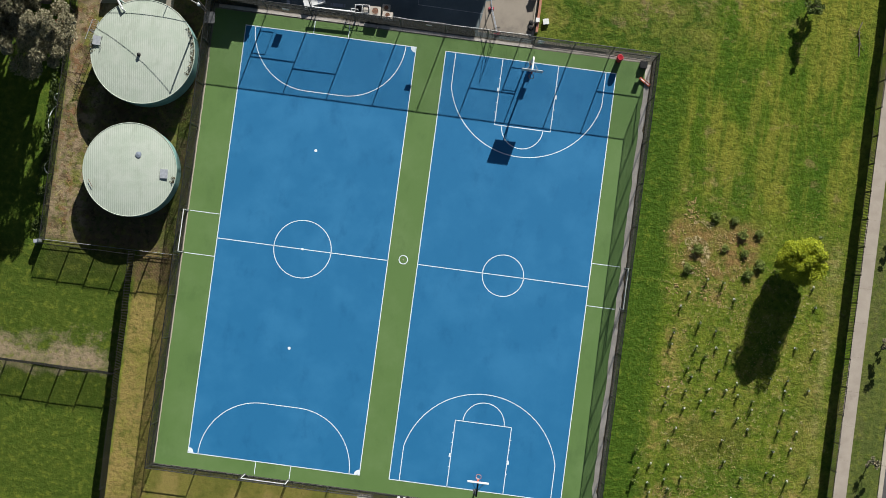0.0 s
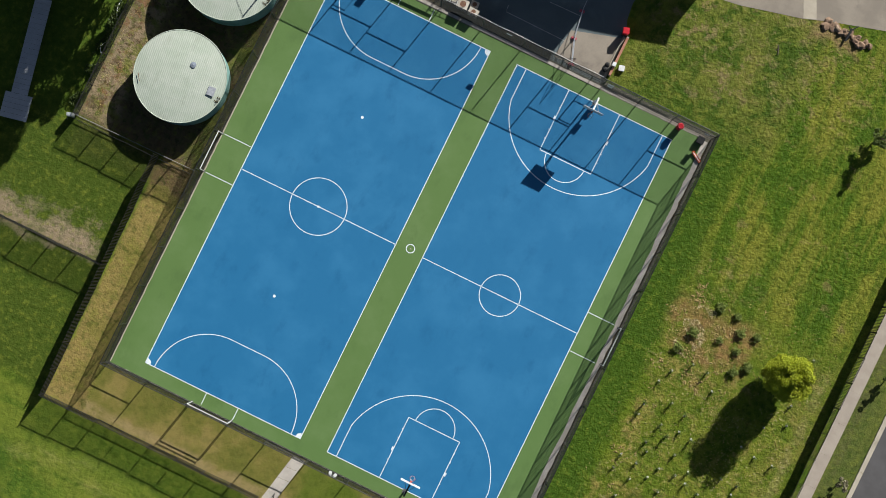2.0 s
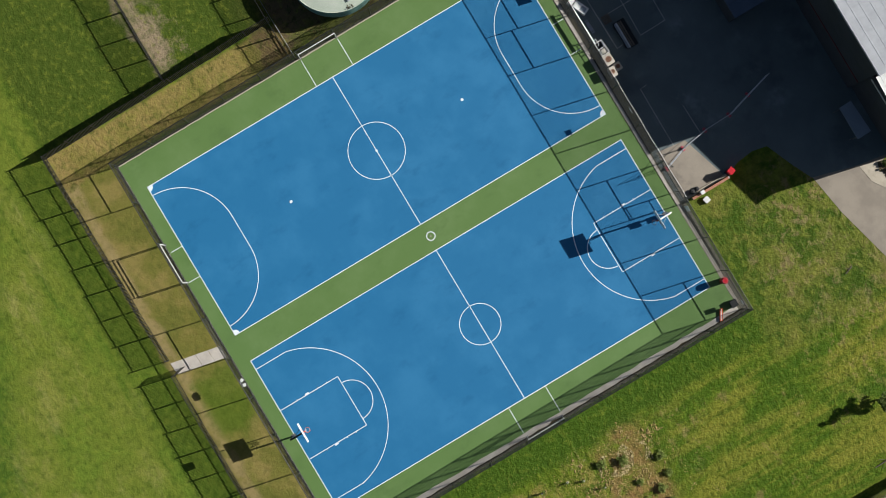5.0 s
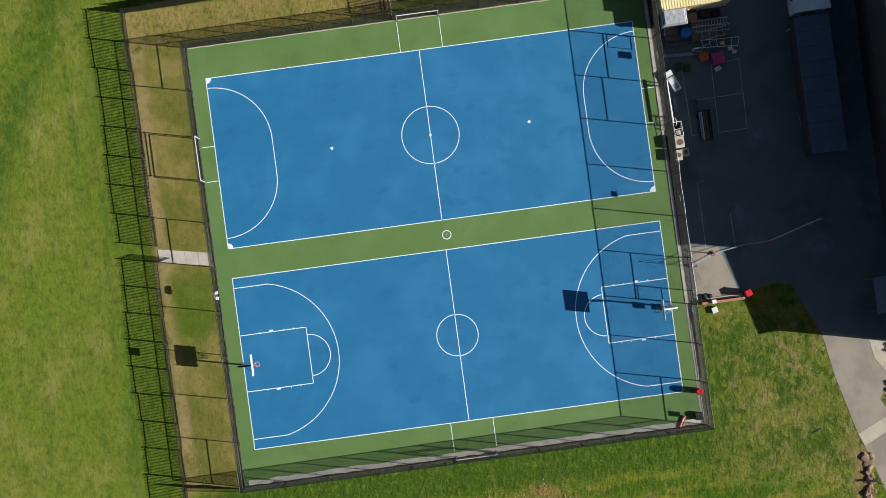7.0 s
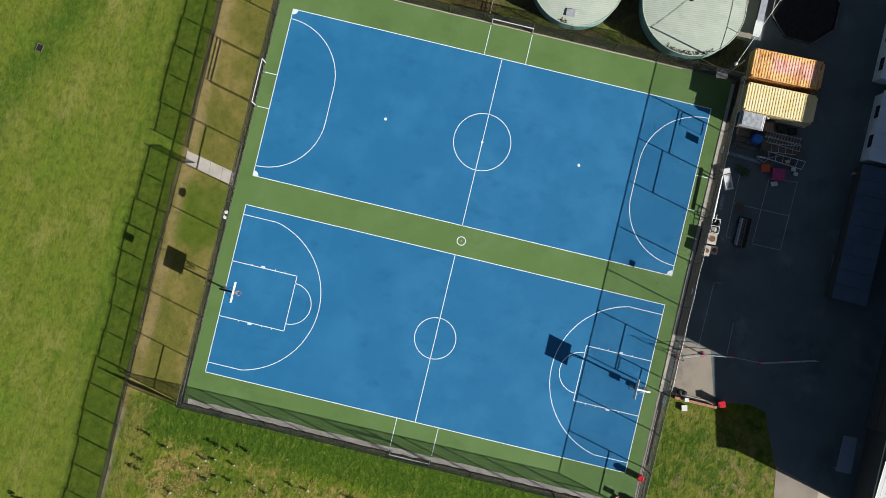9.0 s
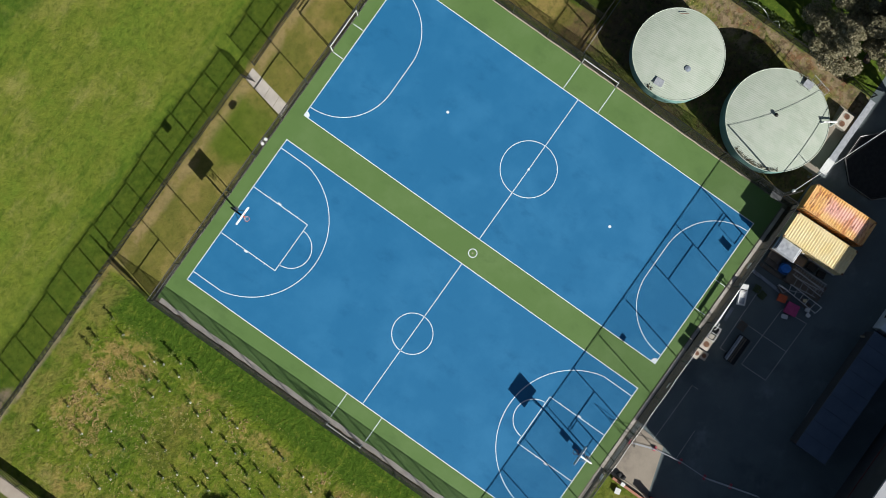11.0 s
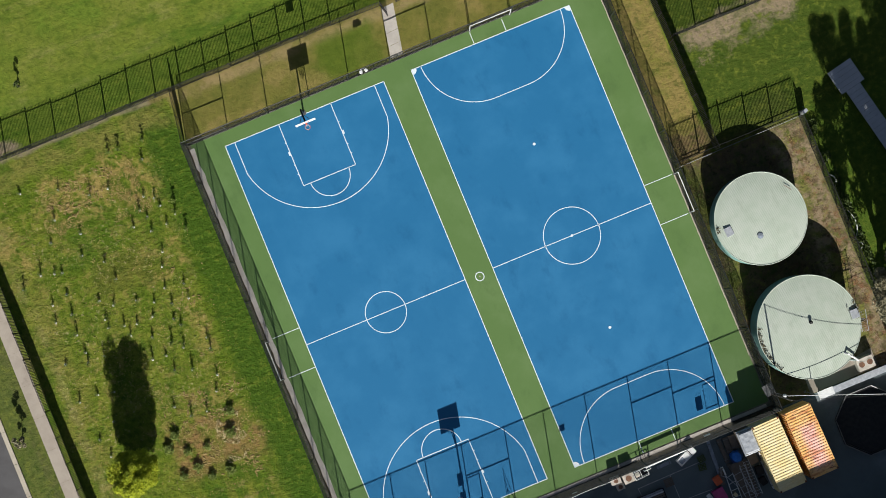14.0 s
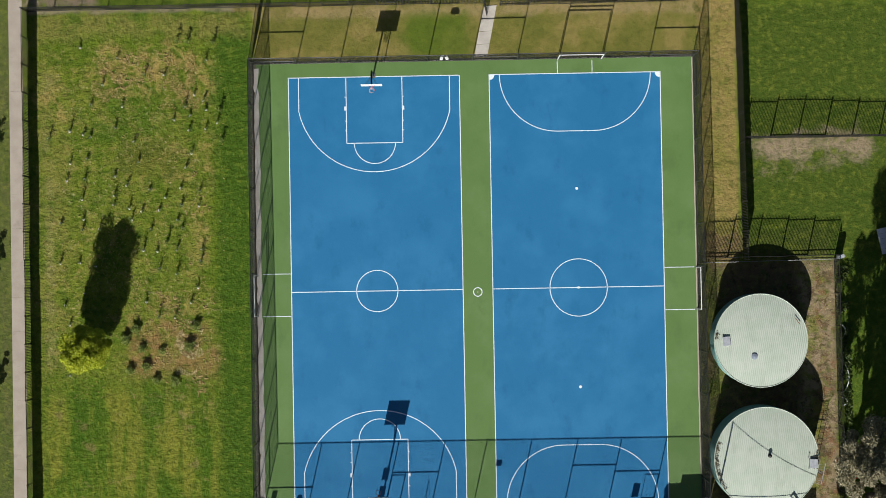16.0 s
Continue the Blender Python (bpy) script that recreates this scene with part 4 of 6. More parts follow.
def red_drum(label, x, y, h, r=0.29):
    g = empty("equipment_bin", pose(x, y, 0), label=label, category="bin", group="red bins")
    bm = bmesh.new()
    bmesh.ops.create_cone(bm, segments=24, cap_ends=True, radius1=r * 0.88, radius2=r * 0.96, depth=h - 0.1, matrix=Matrix.Translation((0, 0, (h - 0.1) / 2)))
    part("body", bm, RED, g)
    bm = bmesh.new()
    bmesh.ops.create_cone(bm, segments=24, cap_ends=True, radius1=r, radius2=r * 0.7, depth=0.1, matrix=Matrix.Translation((0, 0, h - 0.05)))
    lid = part("lid", bm, RED, g, "red domed lid")
    part("lid_ring", tube([(r * 0.72 * math.cos(k * math.pi / 8), r * 0.72 * math.sin(k * math.pi / 8), h + 0.01) for k in range(17)], 0.025, 5), PINK, lid)
    return g


def red_cabinet(label, x, y, h, w=0.52, turn=0):
    g = empty("equipment_bin", pose(x, y, 0, 0, 0, turn), label=label, category="bin", group="red bins")
    bm = box(-w / 2 + 0.04, -w / 2 + 0.05, 0.06, w / 2 - 0.04, w / 2 - 0.05, h - 0.08, 0.02)
    part("body", bm, RED, g)
    lid = part("lid", box(-w / 2, -w / 2, h - 0.08, w / 2, w / 2, h, 0.03), RED, g, "red lid")
    part("lid_handle", rod((-w / 2 + 0.06, w / 2 + 0.03, h - 0.05), (w / 2 - 0.06, w / 2 + 0.03, h - 0.05), 0.018), RED, lid)
    for e in (-1, 1):
        v = bmesh.new()
        bmesh.ops.create_cone(v, segments=16, cap_ends=True, radius1=0.1, radius2=0.1, depth=0.05, matrix=Matrix.Translation((e * (w / 2 - 0.05), w / 2 - 0.02, 0.1)) @ Matrix.Rotation(math.pi / 2, 4, "Y"))
        part("wheel", v, RUBBER, g)
    return g


red_drum("bright red round bin in the court corner", -16.33, -19.98, 1.22)
red_cabinet("bright red lidded bin at the end of the brick wall", -8.5, -25.35, 1.15, 0.56, 20)
board = empty("barrier_board", pose(-18.8, -18.33, 0, 0, 0, 149), label="red barrier board with a white stripe on short legs", category="barrier")
plank = part("plank", box(-0.55, -0.13, 0.1, 0.55, 0.13, 0.2, 0.02), ORANGE_PL, board, "orange-red plank")
part("stripe", box(-0.50, -0.04, 0.195, 0.50, 0.04, 0.208), WHITE, plank, "white stripe")
for e in (-1, 1):
    part("leg", box(e * 0.4 - 0.03, -0.1, 0, e * 0.4 + 0.03, 0.1, 0.1, 0.01), BLACK, board)
crate = empty("storage_crate", pose(-18.5, -19.75, 0), label="black plastic crate in the fence corner", category="crate")
part("body", box(-0.3, -0.28, 0, 0.3, 0.28, 0.45, 0.02), RUBBER, crate)
part("lid", box(-0.32, -0.3, 0.45, 0.32, 0.3, 0.5, 0.015), RUBBER, crate)


# ---- water tanks ----
def water_tank(label, x, y, r, h, litter, turn):
    k = empty("water_tank", pose(x, y, 0), label=label, category="water tank", group="water tanks")
    bm = bmesh.new()
    n, rows = 96, 24
    ringv = []
    for j in range(rows + 1):
        rr = r + (0.018 if j % 2 else -0.018)
        ringv.append([bm.verts.new((rr * math.cos(2 * math.pi * i / n), rr * math.sin(2 * math.pi * i / n), h * j / rows)) for i in range(n)])
    for j in range(rows):
        for i in range(n):
            bm.faces.new((ringv[j][i], ringv[j][(i + 1) % n], ringv[j + 1][(i + 1) % n], ringv[j + 1][i]))
    part("wall", bm, TANK_SIDE, k, "blue-green corrugated steel wall")
    # ribbed roof laid across the tank
    bm = bmesh.new()
    step = 0.085
    m = int(2 * r / step)
    cols = []
    for i in range(m + 1):
        u = max(-r + 0.01, min(r - 0.01, -r + 2 * r * i / m))
        v = math.sqrt(r * r - u * u)
        z = h + 0.05 + (0.011 if i % 2 else 0.0)
        col = []
        for q in range(9):
            w = -v + 2 * v * q / 8
            rise = 0.22 * (1 - (u * u + w * w) / (r * r))
            col.append(bm.verts.new((u, w, z + rise)))
        cols.append(col)
    for c0, c1 in zip(cols, cols[1:]):
        for q in range(8):
            bm.faces.new((c0[q], c1[q], c1[q + 1], c0[q + 1]))
    bmesh.ops.rotate(bm, verts=bm.verts[:], matrix=Matrix.Rotation(radians(turn), 3, "Z"))
    part("roof", bm, TANK, k, "pale green ribbed steel roof")
    pts = [((r + 0.03) * math.cos(2 * math.pi * i / 72), (r + 0.03) * math.sin(2 * math.pi * i / 72), h + 0.05) for i in range(73)]
    part("rim", tube(pts, 0.04, 6), TANK, k)
    return k


def tank_vent(k, x, y, z, r, material, h=0.28):
    bm = bmesh.new()
    bmesh.ops.create_cone(bm, segments=20, cap_ends=True, radius1=r, radius2=r * 0.9, depth=h, matrix=Matrix.Translation((x, y, z + h / 2)))
    bmesh.ops.create_cone(bm, segments=20, cap_ends=True, radius1=r * 1.3, radius2=0.02, depth=h * 0.4, matrix=Matrix.Translation((x, y, z + h * 1.2)))
    return part("vent", bm, material, k)


def tank_hatch(k, x, y, z, turn, rails=True):
    m = pose(x, y, z, 0, 0, turn)
    hatch = part("hatch", box(-0.3, -0.36, 0, 0.3, 0.36, 0.14, 0.02, m), ALU, k)
    part("hatch_lid", box(-0.33, -0.39, 0.14, 0.33, 0.39, 0.17, 0.01, m), ALU, hatch)
    for e in (-1, 1) if rails else ():
        part("hatch_rail", tube([m @ Vector((e * 0.45, -0.4, 0)), m @ Vector((e * 0.45, -0.4, 0.35)), m @ Vector((e * 0.45, 0.5, 0.35)), m @ Vector((e * 0.45, 0.5, 0))], 0.018, 6), GALV, hatch)


TN = water_tank("round corrugated steel water tank with pale green roof", 24.08, -4.78, 3.96, 2.35, 0, 8)
tank_vent(TN, -0.65, -1.35, 2.57, 0.2, GREY_SHEET, 0.1)
tank_hatch(TN, -3.0, 0.0, 2.45, 5, False)
TS = water_tank("round corrugated steel water tank with leaves along its rim", 24.22, -14.86, 4.4, 2.85, 1, 6)
tank_vent(TS, 0.2, 0.35, 3.08, 0.13, BLACK)
tank_hatch(TS, 3.98, -0.42, 2.95, 0)
rng = np.random.default_rng(5)
for k, r, z, spans in ((TS, 4.4, 2.95, ((160, 215), (-12, 8))), (TN, 3.95, 2.42, ((168, 178),))):
    pts, sz = [], []
    for a0, a1 in spans:
        for _ in range(int(6 * (a1 - a0))):
            a = radians(rng.uniform(a0, a1))
            q = r - abs(rng.normal(0, 0.16))
            pts.append((q * math.cos(a), q * math.sin(a), z + rng.uniform(0, 0.07)))
            sz.append(rng.uniform(0.03, 0.09))
    tagged(leaf_cloud("leaf_litter", pts, sz, MOULD, k, rng, 0.2), kind="stuff")
for ax, ay, bx, by in ((2.9, 1.9, 3.3, 1.3),):
    part("loose_rod", rod((ax, ay, 2.58), (bx, by, 2.6), 0.025, 6), RUST, TN)
part("pipe", tube([(1.95, -3.2, 2.95), (2.1, -3.3, 3.25), (2.75, -4.2, 3.1), (2.85, -4.4, 0.1)], 0.085), WHITE, TS, "white overflow pipe")
landing = part("landing", tube([(4.42, -0.5, 2.9), (5.0, -0.45, 2.9), (4.6, -2.2, 2.9), (4.05, -2.1, 2.9), (4.42, -0.5, 2.9)], 0.03, 6), ALU, TS, "galvanised ladder landing")
for i in range(9):
    f = (i + 0.5) / 9
    part("landing_bar", rod((4.42 - 0.37 * f, -0.5 - 1.6 * f, 2.89), (5.0 - 0.4 * f, -0.45 - 1.75 * f, 2.89), 0.012, 5), GALV, landing)
for x in (4.52, 4.92):
    part("ladder_rail", rod((x, -1.3, 0.0), (x, -1.3, 2.95), 0.025), GALV, TS)
for i in range(9):
    part("ladder_rung", rod((4.52, -1.3, 0.3 + 0.3 * i), (4.92, -1.3, 0.3 + 0.3 * i), 0.014, 6), GALV, TS)


# ---- tank yard and service corner ----
def fan_unit(label, x, y, w, d, h, turn, fans=1, group="air-conditioning units"):
    g = empty("air_conditioner", pose(x, y, 0, 0, 0, turn), label=label, category="air conditioner", group=group)
    part("casing", box(-w / 2, -d / 2, 0.04, w / 2, d / 2, h, 0.02), CREAM, g)
    for i in range(fans):
        cx = (i - (fans - 1) / 2) * w / fans
        r = min(w / fans, d) * 0.36
        ringm = part("fan_guard", tube([(cx + r * math.cos(a * math.pi / 10), r * math.sin(a * math.pi / 10), h + 0.02) for a in range(21)], 0.02, 5), CREAM, g)
        bm = bmesh.new()
        for a in range(5):
            m = Matrix.Translation((cx, 0, h + 0.006)) @ Matrix.Rotation(a * 2 * math.pi / 5, 4, "Z")
            add_box(bm, 0.02, -0.05, 0, r * 0.9, 0.05, 0.012, m)
        part("fan", bm, FAN, ringm)
        part("fan_well", slab([(cx + r * math.cos(a * math.pi / 10), r * math.sin(a * math.pi / 10)) for a in range(20)], h - 0.02, h + 0.004), FAN, ringm)
    for e in (-1, 1):
        part("foot", box(e * w * 0.35 - 0.04, -d / 2, 0, e * w * 0.35 + 0.04, d / 2, 0.04), RUBBER, g)
    return g


fan_unit("cream air conditioner with two rusty fans by the tank", 28.0, -19.88, 1.5, 1.1, 0.9, 0, 2)
cap = empty("low_wall", pose(0, 0, 0), label="long grey steel-capped wall behind the tank", category="wall")
part("wall", box(23.4, -21.1, 0, 30.8, -20.8, 0.5), CONCRETE, cap)
part("capping", box(23.3, -21.3, 0.5, 30.9, -20.72, 0.58, 0.02), ALU, cap, "grey steel capping")
part("end_sheet", box(23.2, -21.35, 0.59, 24.6, -20.65, 0.63, 0.008), WHITE, cap, "white steel sheet")
lamp = empty("lamp_post", pose(19.62, -19.35, 0), label="tall timber service pole with a white globe at the fence corner", category="lamp post")
part("pole", rod((0, 0, 0), (0, 0, 7.3), 0.085, 10, 0.06), TIMBER, lamp, "dark timber pole")
part("arm", tube([(-0.3, 0.45, 3.3), (0.0, 0.25, 3.6), (0.23, 0.0, 3.72)], 0.03), GALV, lamp)
bm = bmesh.new()
bmesh.ops.create_uvsphere(bm, u_segments=16, v_segments=10, radius=0.17, matrix=Matrix.Translation((0.25, 0.0, 3.75)))
part("globe", bm, WHITE, lamp, "white globe")
prop = empty("cable_post", pose(22.36, -20.3, 0), label="slim steel post holding up the pale cable", category="post")
part("shaft", rod((0, 0, 0), (0, 0, 4.28), 0.035, 8), GALV, prop)
part("foot_plate", box(-0.1, -0.1, 0, 0.1, 0.1, 0.02), GALV, prop)
bx = empty("equipment_platform", pose(19.2, -18.68, 0, 0, 0, 8), label="grey mesh equipment box fixed to the fence corner", category="platform")
part("tray", box(-0.45, -0.5, 1.7, 0.45, 0.5, 1.78, 0.01), GALV, bx)
for e in (-1, 1):
    part("bracket", rod((e * 0.35, -0.4, 0.0), (e * 0.35, -0.4, 1.7), 0.03), GALV, bx)
cable = empty("overhead_cable", label="thin pale cable from the lamp post to the east", category="cable")
def sagging(a, b, sag, n=14):
    """Points of a cable hanging from a to b."""
    return [(a[0] + (b[0] - a[0]) * k / n, a[1] + (b[1] - a[1]) * k / n, a[2] + (b[2] - a[2]) * k / n - sag * math.sin(math.pi * k / n)) for k in range(n + 1)]


part("wire", tube(sagging((19.87, -19.35, 3.75), (34.5, -24.75, 6.9), -0.02), 0.022, 5), WHITE, cable)
far_pole = empty("cable_pole", pose(34.5, -24.7, 0), label="timber pole carrying the overhead cables", category="pole")
part("pole", rod((0, 0, 0), (0, 0, 7.2), 0.13, 10, 0.1), TIMBER, far_pole)
dark = empty("overhead_cable", label="thin dark cable slung between the service pole and timber pole", category="cable")
part("wire", tube(sagging((19.62, -19.35, 7.28), (34.5, -24.7, 5.3), 0.15), 0.018, 5), RUBBER, dark)
octo = empty("octagonal_planter", pose(26.6, -24.7, 0, 0, 0, 22.5), label="large octagonal bed with grey steel edging in the shade", category="planter")
pts = [(3.05 * math.cos(k * math.pi / 4), 3.05 * math.sin(k * math.pi / 4)) for k in range(8)]
for (ax, ay), (cx, cy) in zip(pts, pts[1:] + pts[:1]):
    part("edging", rod((ax, ay, 0.42), (cx, cy, 0.42), 0.055, 6), GALV, octo)
    part("side", slab([(ax, ay), (cx, cy), (cx * 0.95, cy * 0.95), (ax * 0.95, ay * 0.95)], 0.0, 0.4), RUBBER, octo)
part("bed", slab([(0.94 * x, 0.94 * y) for x, y in pts], 0.0, 0.3), RUBBER, octo)


def container(label, x, y, w, d, h, paint, turn):
    """Shipping container with ribbed roof and walls."""
    c = empty("shipping_container", pose(x, y, 0, 0, 0, turn), label=label, category="container", group="shipping containers")

    def ribs(length, span, pitch, depth):
        n = int(length / pitch) * 2
        return [(length * i / n, depth if i % 2 else 0.0) for i in range(n + 1)]

    bm = bmesh.new()
    row = []
    n = int(d / 0.235)
    for i in range(n + 1):
        yy = -d / 2 + d * i / n
        for q, dz in ((-0.075, 0.0), (-0.045, 0.026), (0.045, 0.026), (0.075, 0.0)):
            yq = max(-d / 2, min(d / 2, yy + q))
            row.append((bm.verts.new((-w / 2 + 0.06, yq, h - 0.026 + dz)), bm.verts.new((w / 2 - 0.06, yq, h - 0.026 + dz))))
    for a, b in zip(row, row[1:]):
        if (a[0].co - b[0].co).length > 1e-4:
            bm.faces.new((a[0], a[1], b[1], b[0]))
    part("roof", bm, paint, c)
    for e in (-1, 1):
        bm = bmesh.new()
        row = []
        for i in range(n):
            yy = -d / 2 + d * (i + 0.5) / n
            for q, dx in ((-0.085, 0.0), (-0.05, 0.045), (0.05, 0.045), (0.085, 0.0)):
                row.append([bm.verts.new((e * (w / 2 - 0.02 + dx), yy + q, z)) for z in (0.1, h - 0.03)])
        for a, b in zip(row, row[1:]):
            bm.faces.new((a[0], b[0], b[1], a[1]))
        part("side_wall", bm, paint, c)
        part("top_rail", box(e * (w / 2 - 0.03) - 0.03, -d / 2, h - 0.06, e * (w / 2 - 0.03) + 0.03, d / 2, h + 0.012, 0.008), paint, c)
        part("end_rail", box(-w / 2, e * (d / 2 - 0.03) - 0.03, h - 0.06, w / 2, e * (d / 2 - 0.03) + 0.03, h + 0.014, 0.008), paint, c)
        part("base_rail", box(e * (w / 2 - 0.05) - 0.05, -d / 2, 0.0, e * (w / 2 - 0.05) + 0.05, d / 2, 0.12), RUST, c)
    part("end_wall", box(-w / 2, d / 2 - 0.05, 0.1, w / 2, d / 2 - 0.01, h - 0.05), paint, c)
    for e in (-1, 1):
        door = part("door", box(min(0, e * w / 2), -d / 2 + 0.01, 0.1, max(0, e * w / 2), -d / 2 + 0.05, h - 0.06, 0.01), paint, c)
        part("lock_bar", rod((e * 0.35, -d / 2 - 0.02, 0.15), (e * 0.35, -d / 2 - 0.02, h - 0.15), 0.018), GALV, door)
    part("floor", box(-w / 2 + 0.02, -d / 2 + 0.05, 0.09, w / 2 - 0.02, d / 2 - 0.05, 0.14), TIMBER, c)
    for ex in (-1, 1):
        for ey in (-1, 1):
            part("corner_casting", box(ex * (w / 2 - 0.07) - 0.08, ey * (d / 2 - 0.07) - 0.08, h - 0.13, ex * (w / 2 - 0.07) + 0.08, ey * (d / 2 - 0.07) + 0.08, h + 0.02, 0.01), RUST, c)
    return c


container("yellow shipping container with ribbed roof beside the fence", 17.74, -24.0, 2.44, 6.06, 2.59, YELLOW, 1.6)
container("orange shipping container with rusty stained ribbed roof", 20.7, -23.95, 2.44, 6.06, 2.59, ORANGE, 1.6)

# heap of stored things
tarp = empty("covered_stack", pose(15.86, -22.05, 0), label="stack covered by a crumpled grey-white sheet", category="stack")
bm = bmesh.new()
bmesh.ops.create_grid(bm, x_segments=14, y_segments=16, size=0.5)
for v in bm.verts:
    e = max(abs(v.co.x), abs(v.co.y)) * 2
    v.co = Vector((v.co.x * 1.5, v.co.y * 2.25, 2.3 - 0.5 * max(0, e - 0.8) * 4 + 0.035 * noise.noise((v.co.x * 7, v.co.y * 7, 2))))
part("sheet", bm, PALE_SHEET, tarp)
part("pallet_load", box(-0.66, -1.0, 0, 0.66, 1.0, 2.17), TIMBER, tarp)
blue = empty("barrel", pose(14.55, -23.1, 0), label="squat barrel wrapped in bright blue tarpaulin", category="barrel")
bm = bmesh.new()
bmesh.ops.create_cone(bm, segments=22, cap_ends=True, radius1=0.52, radius2=0.42, depth=1.05, matrix=Matrix.Translation((0, 0, 0.525)))
bmesh.ops.bevel(bm, geom=bm.edges[:], offset=0.06, segments=2, affect="EDGES")
for v in bm.verts:
    v.co += Vector((noise.noise(v.co * 3), noise.noise(v.co * 3 + Vector((5, 0, 0))), 0)) * 0.12
part("wrap", bm, BLUE_TARP, blue)
part("cord", tube([(0.56 * math.cos(a * math.pi / 8), 0.53 * math.sin(a * math.pi / 8), 0.7) for a in range(17)], 0.012, 5), BLUE_TARP, blue)


def ladder(label, a, b, w, z, rungs):
    a, b = Vector((*a, z)), Vector((*b, z))
    d = (b - a).normalized()
    s = Vector((-d.y, d.x, 0)) * w / 2
    g = empty("ladder", label=label, category="ladder", group="stacked ladders")
    for e in (-1, 1):
        part("stile", rod(a + s * e, b + s * e, 0.032, 6), ALU, g)
    for i in range(rungs):
        p = a + (b - a) * ((i + 0.5) / rungs)
        part("rung", rod(p - s, p + s, 0.02, 6), ALU, g)
    return g


rack = empty("timber_rack", pose(14.6, -25.3, 0), label="low dark rack under the stacked ladders", category="rack")
for x in (-0.6, 0.4):
    for y in (-1.6, 0, 1.6):
        part("leg", box(x - 0.05, y - 0.05, 0, x + 0.05, y + 0.05, 0.55), TIMBER, rack)
for y in (-1.6, 0, 1.6):
    part("bearer", box(-0.8, y - 0.05, 0.55, 0.6, y + 0.05, 0.63), TIMBER, rack)
part("deck", box(-0.85, -1.75, 0.631, 0.65, 1.7, 0.655), TIMBER, rack)
ladder("aluminium ladder stacked on a low rack", (15.15, -23.7), (15.2, -26.9), 0.5, 0.70, 12)
ladder("aluminium ladder stacked askew on a low rack", (14.75, -23.9), (14.55, -27.0), 0.5, 0.78, 12)
ladder("wide aluminium trestle frame on the stack", (14.05, -24.2), (14.35, -26.6), 0.75, 0.72, 4)
uf = empty("trestle", label="white bent pipe frame lying on the ground", category="frame")
part("pipe", tube([(13.0, -23.5, 0.35), (12.75, -24.2, 0.35), (13.25, -24.6, 0.35), (14.1, -26.5, 0.35)], 0.035, 6), ALU, uf)
for p in ((13.0, -23.5), (13.25, -24.6), (14.1, -26.5)):
    part("leg", rod((*p, 0), (*p, 0.35), 0.03, 6), ALU, uf)


def block(name, label, cat, x, y, w, d, h, turn, material, bevel=0.02, group=""):
    g = empty(name, pose(x, y, 0, 0, 0, turn), label=label, category=cat, group=group)
    part("body", box(-w / 2, -d / 2, 0, w / 2, d / 2, h * 0.86, bevel), material, g)
    part("lid", box(-w / 2 - 0.02, -d / 2 - 0.02, h * 0.86, w / 2 + 0.02, d / 2 + 0.02, h, bevel), material, g)
    return g


block("crate", "orange plastic crate among stored things", "crate", 12.3, -24.45, 0.62, 0.72, 0.45, 12, ORANGE_PL)
block("crate", "large magenta plastic crate among stored things", "crate", 12.0, -25.65, 1.0, 1.05, 0.6, 8, MAGENTA)
block("crate", "small pale plastic tub on the asphalt", "tub", 11.15, -25.55, 0.35, 0.5, 0.3, 20, WHITE)


def plank_thing(label, a, b, w, h, z, material, name="plank", group="stacked planks"):
    a, b = Vector((*a, z)), Vector((*b, z))
    d = b - a
    g = empty(name, Matrix.Translation(a) @ Matrix.Rotation(math.atan2(d.y, d.x), 4, "Z"), label=label, category="plank", group=group)
    part("board", box(0, -w / 2, 0, d.length, w / 2, h, 0.01), material, g)
    for k in (0.12, 0.88):
        part("strap", box(d.length * k - 0.03, -w / 2 - 0.004, 0.0, d.length * k + 0.03, w / 2 + 0.004, h + 0.004), GALV, g)
    return g


plank_thing("long pale grey steel beam on the asphalt", (12.85, -20.95), (12.7, -24.0), 0.28, 0.25, 0.0, GREY_SHEET)
plank_thing("weathered timber plank beside the beam", (13.7, -21.2), (13.75, -23.4), 0.35, 0.2, 0.0, TIMBER)
plank_thing("weathered timber planks bundled on the ground", (14.3, -21.3), (14.25, -22.7), 0.5, 0.3, 0.0, TIMBER)
plank_thing("short weathered plank on the ground", (13.75, -23.5), (13.9, -25.0), 0.3, 0.2, 0.0, TIMBER)
plank_thing("flat weathered timber offcut on the ground", (13.2, -25.8), (13.0, -27.0), 0.55, 0.14, 0.0, TIMBER)
plank_thing("pale painted board beside the container", (16.5, -24.4), (16.6, -27.0), 0.16, 0.3, 0.0, WHITE)
plank_thing("white steel channel on the ground", (13.1, -23.5), (13.12, -24.4), 0.12, 0.3, 0.35, WHITE)
plank_thing("brown chipboard sheets stacked flat", (14.95, -21.3), (14.9, -22.5), 0.75, 0.42, 0.0, CARD)
plank_thing("brown chipboard offcut leaning low", (12.95, -23.6), (12.6, -25.0), 0.42, 0.25, 0.0, CARD)
block("cardboard_box", "brown cardboard box beside the container", "box", 15.8, -23.85, 0.75, 0.8, 0.7, 6, CARD)
block("storage_crate", "dark plastic crate beside the container", "crate", 16.0, -25.0, 0.6, 0.75, 0.6, -4, RUBBER)
block("storage_crate", "dark plastic crate with a loose lid", "crate", 15.95, -26.0, 0.55, 0.65, 0.5, 10, RUBBER)
block("tub", "small white plastic tub among stored things", "tub", 12.75, -26.85, 0.3, 0.36, 0.35, 12, WHITE)
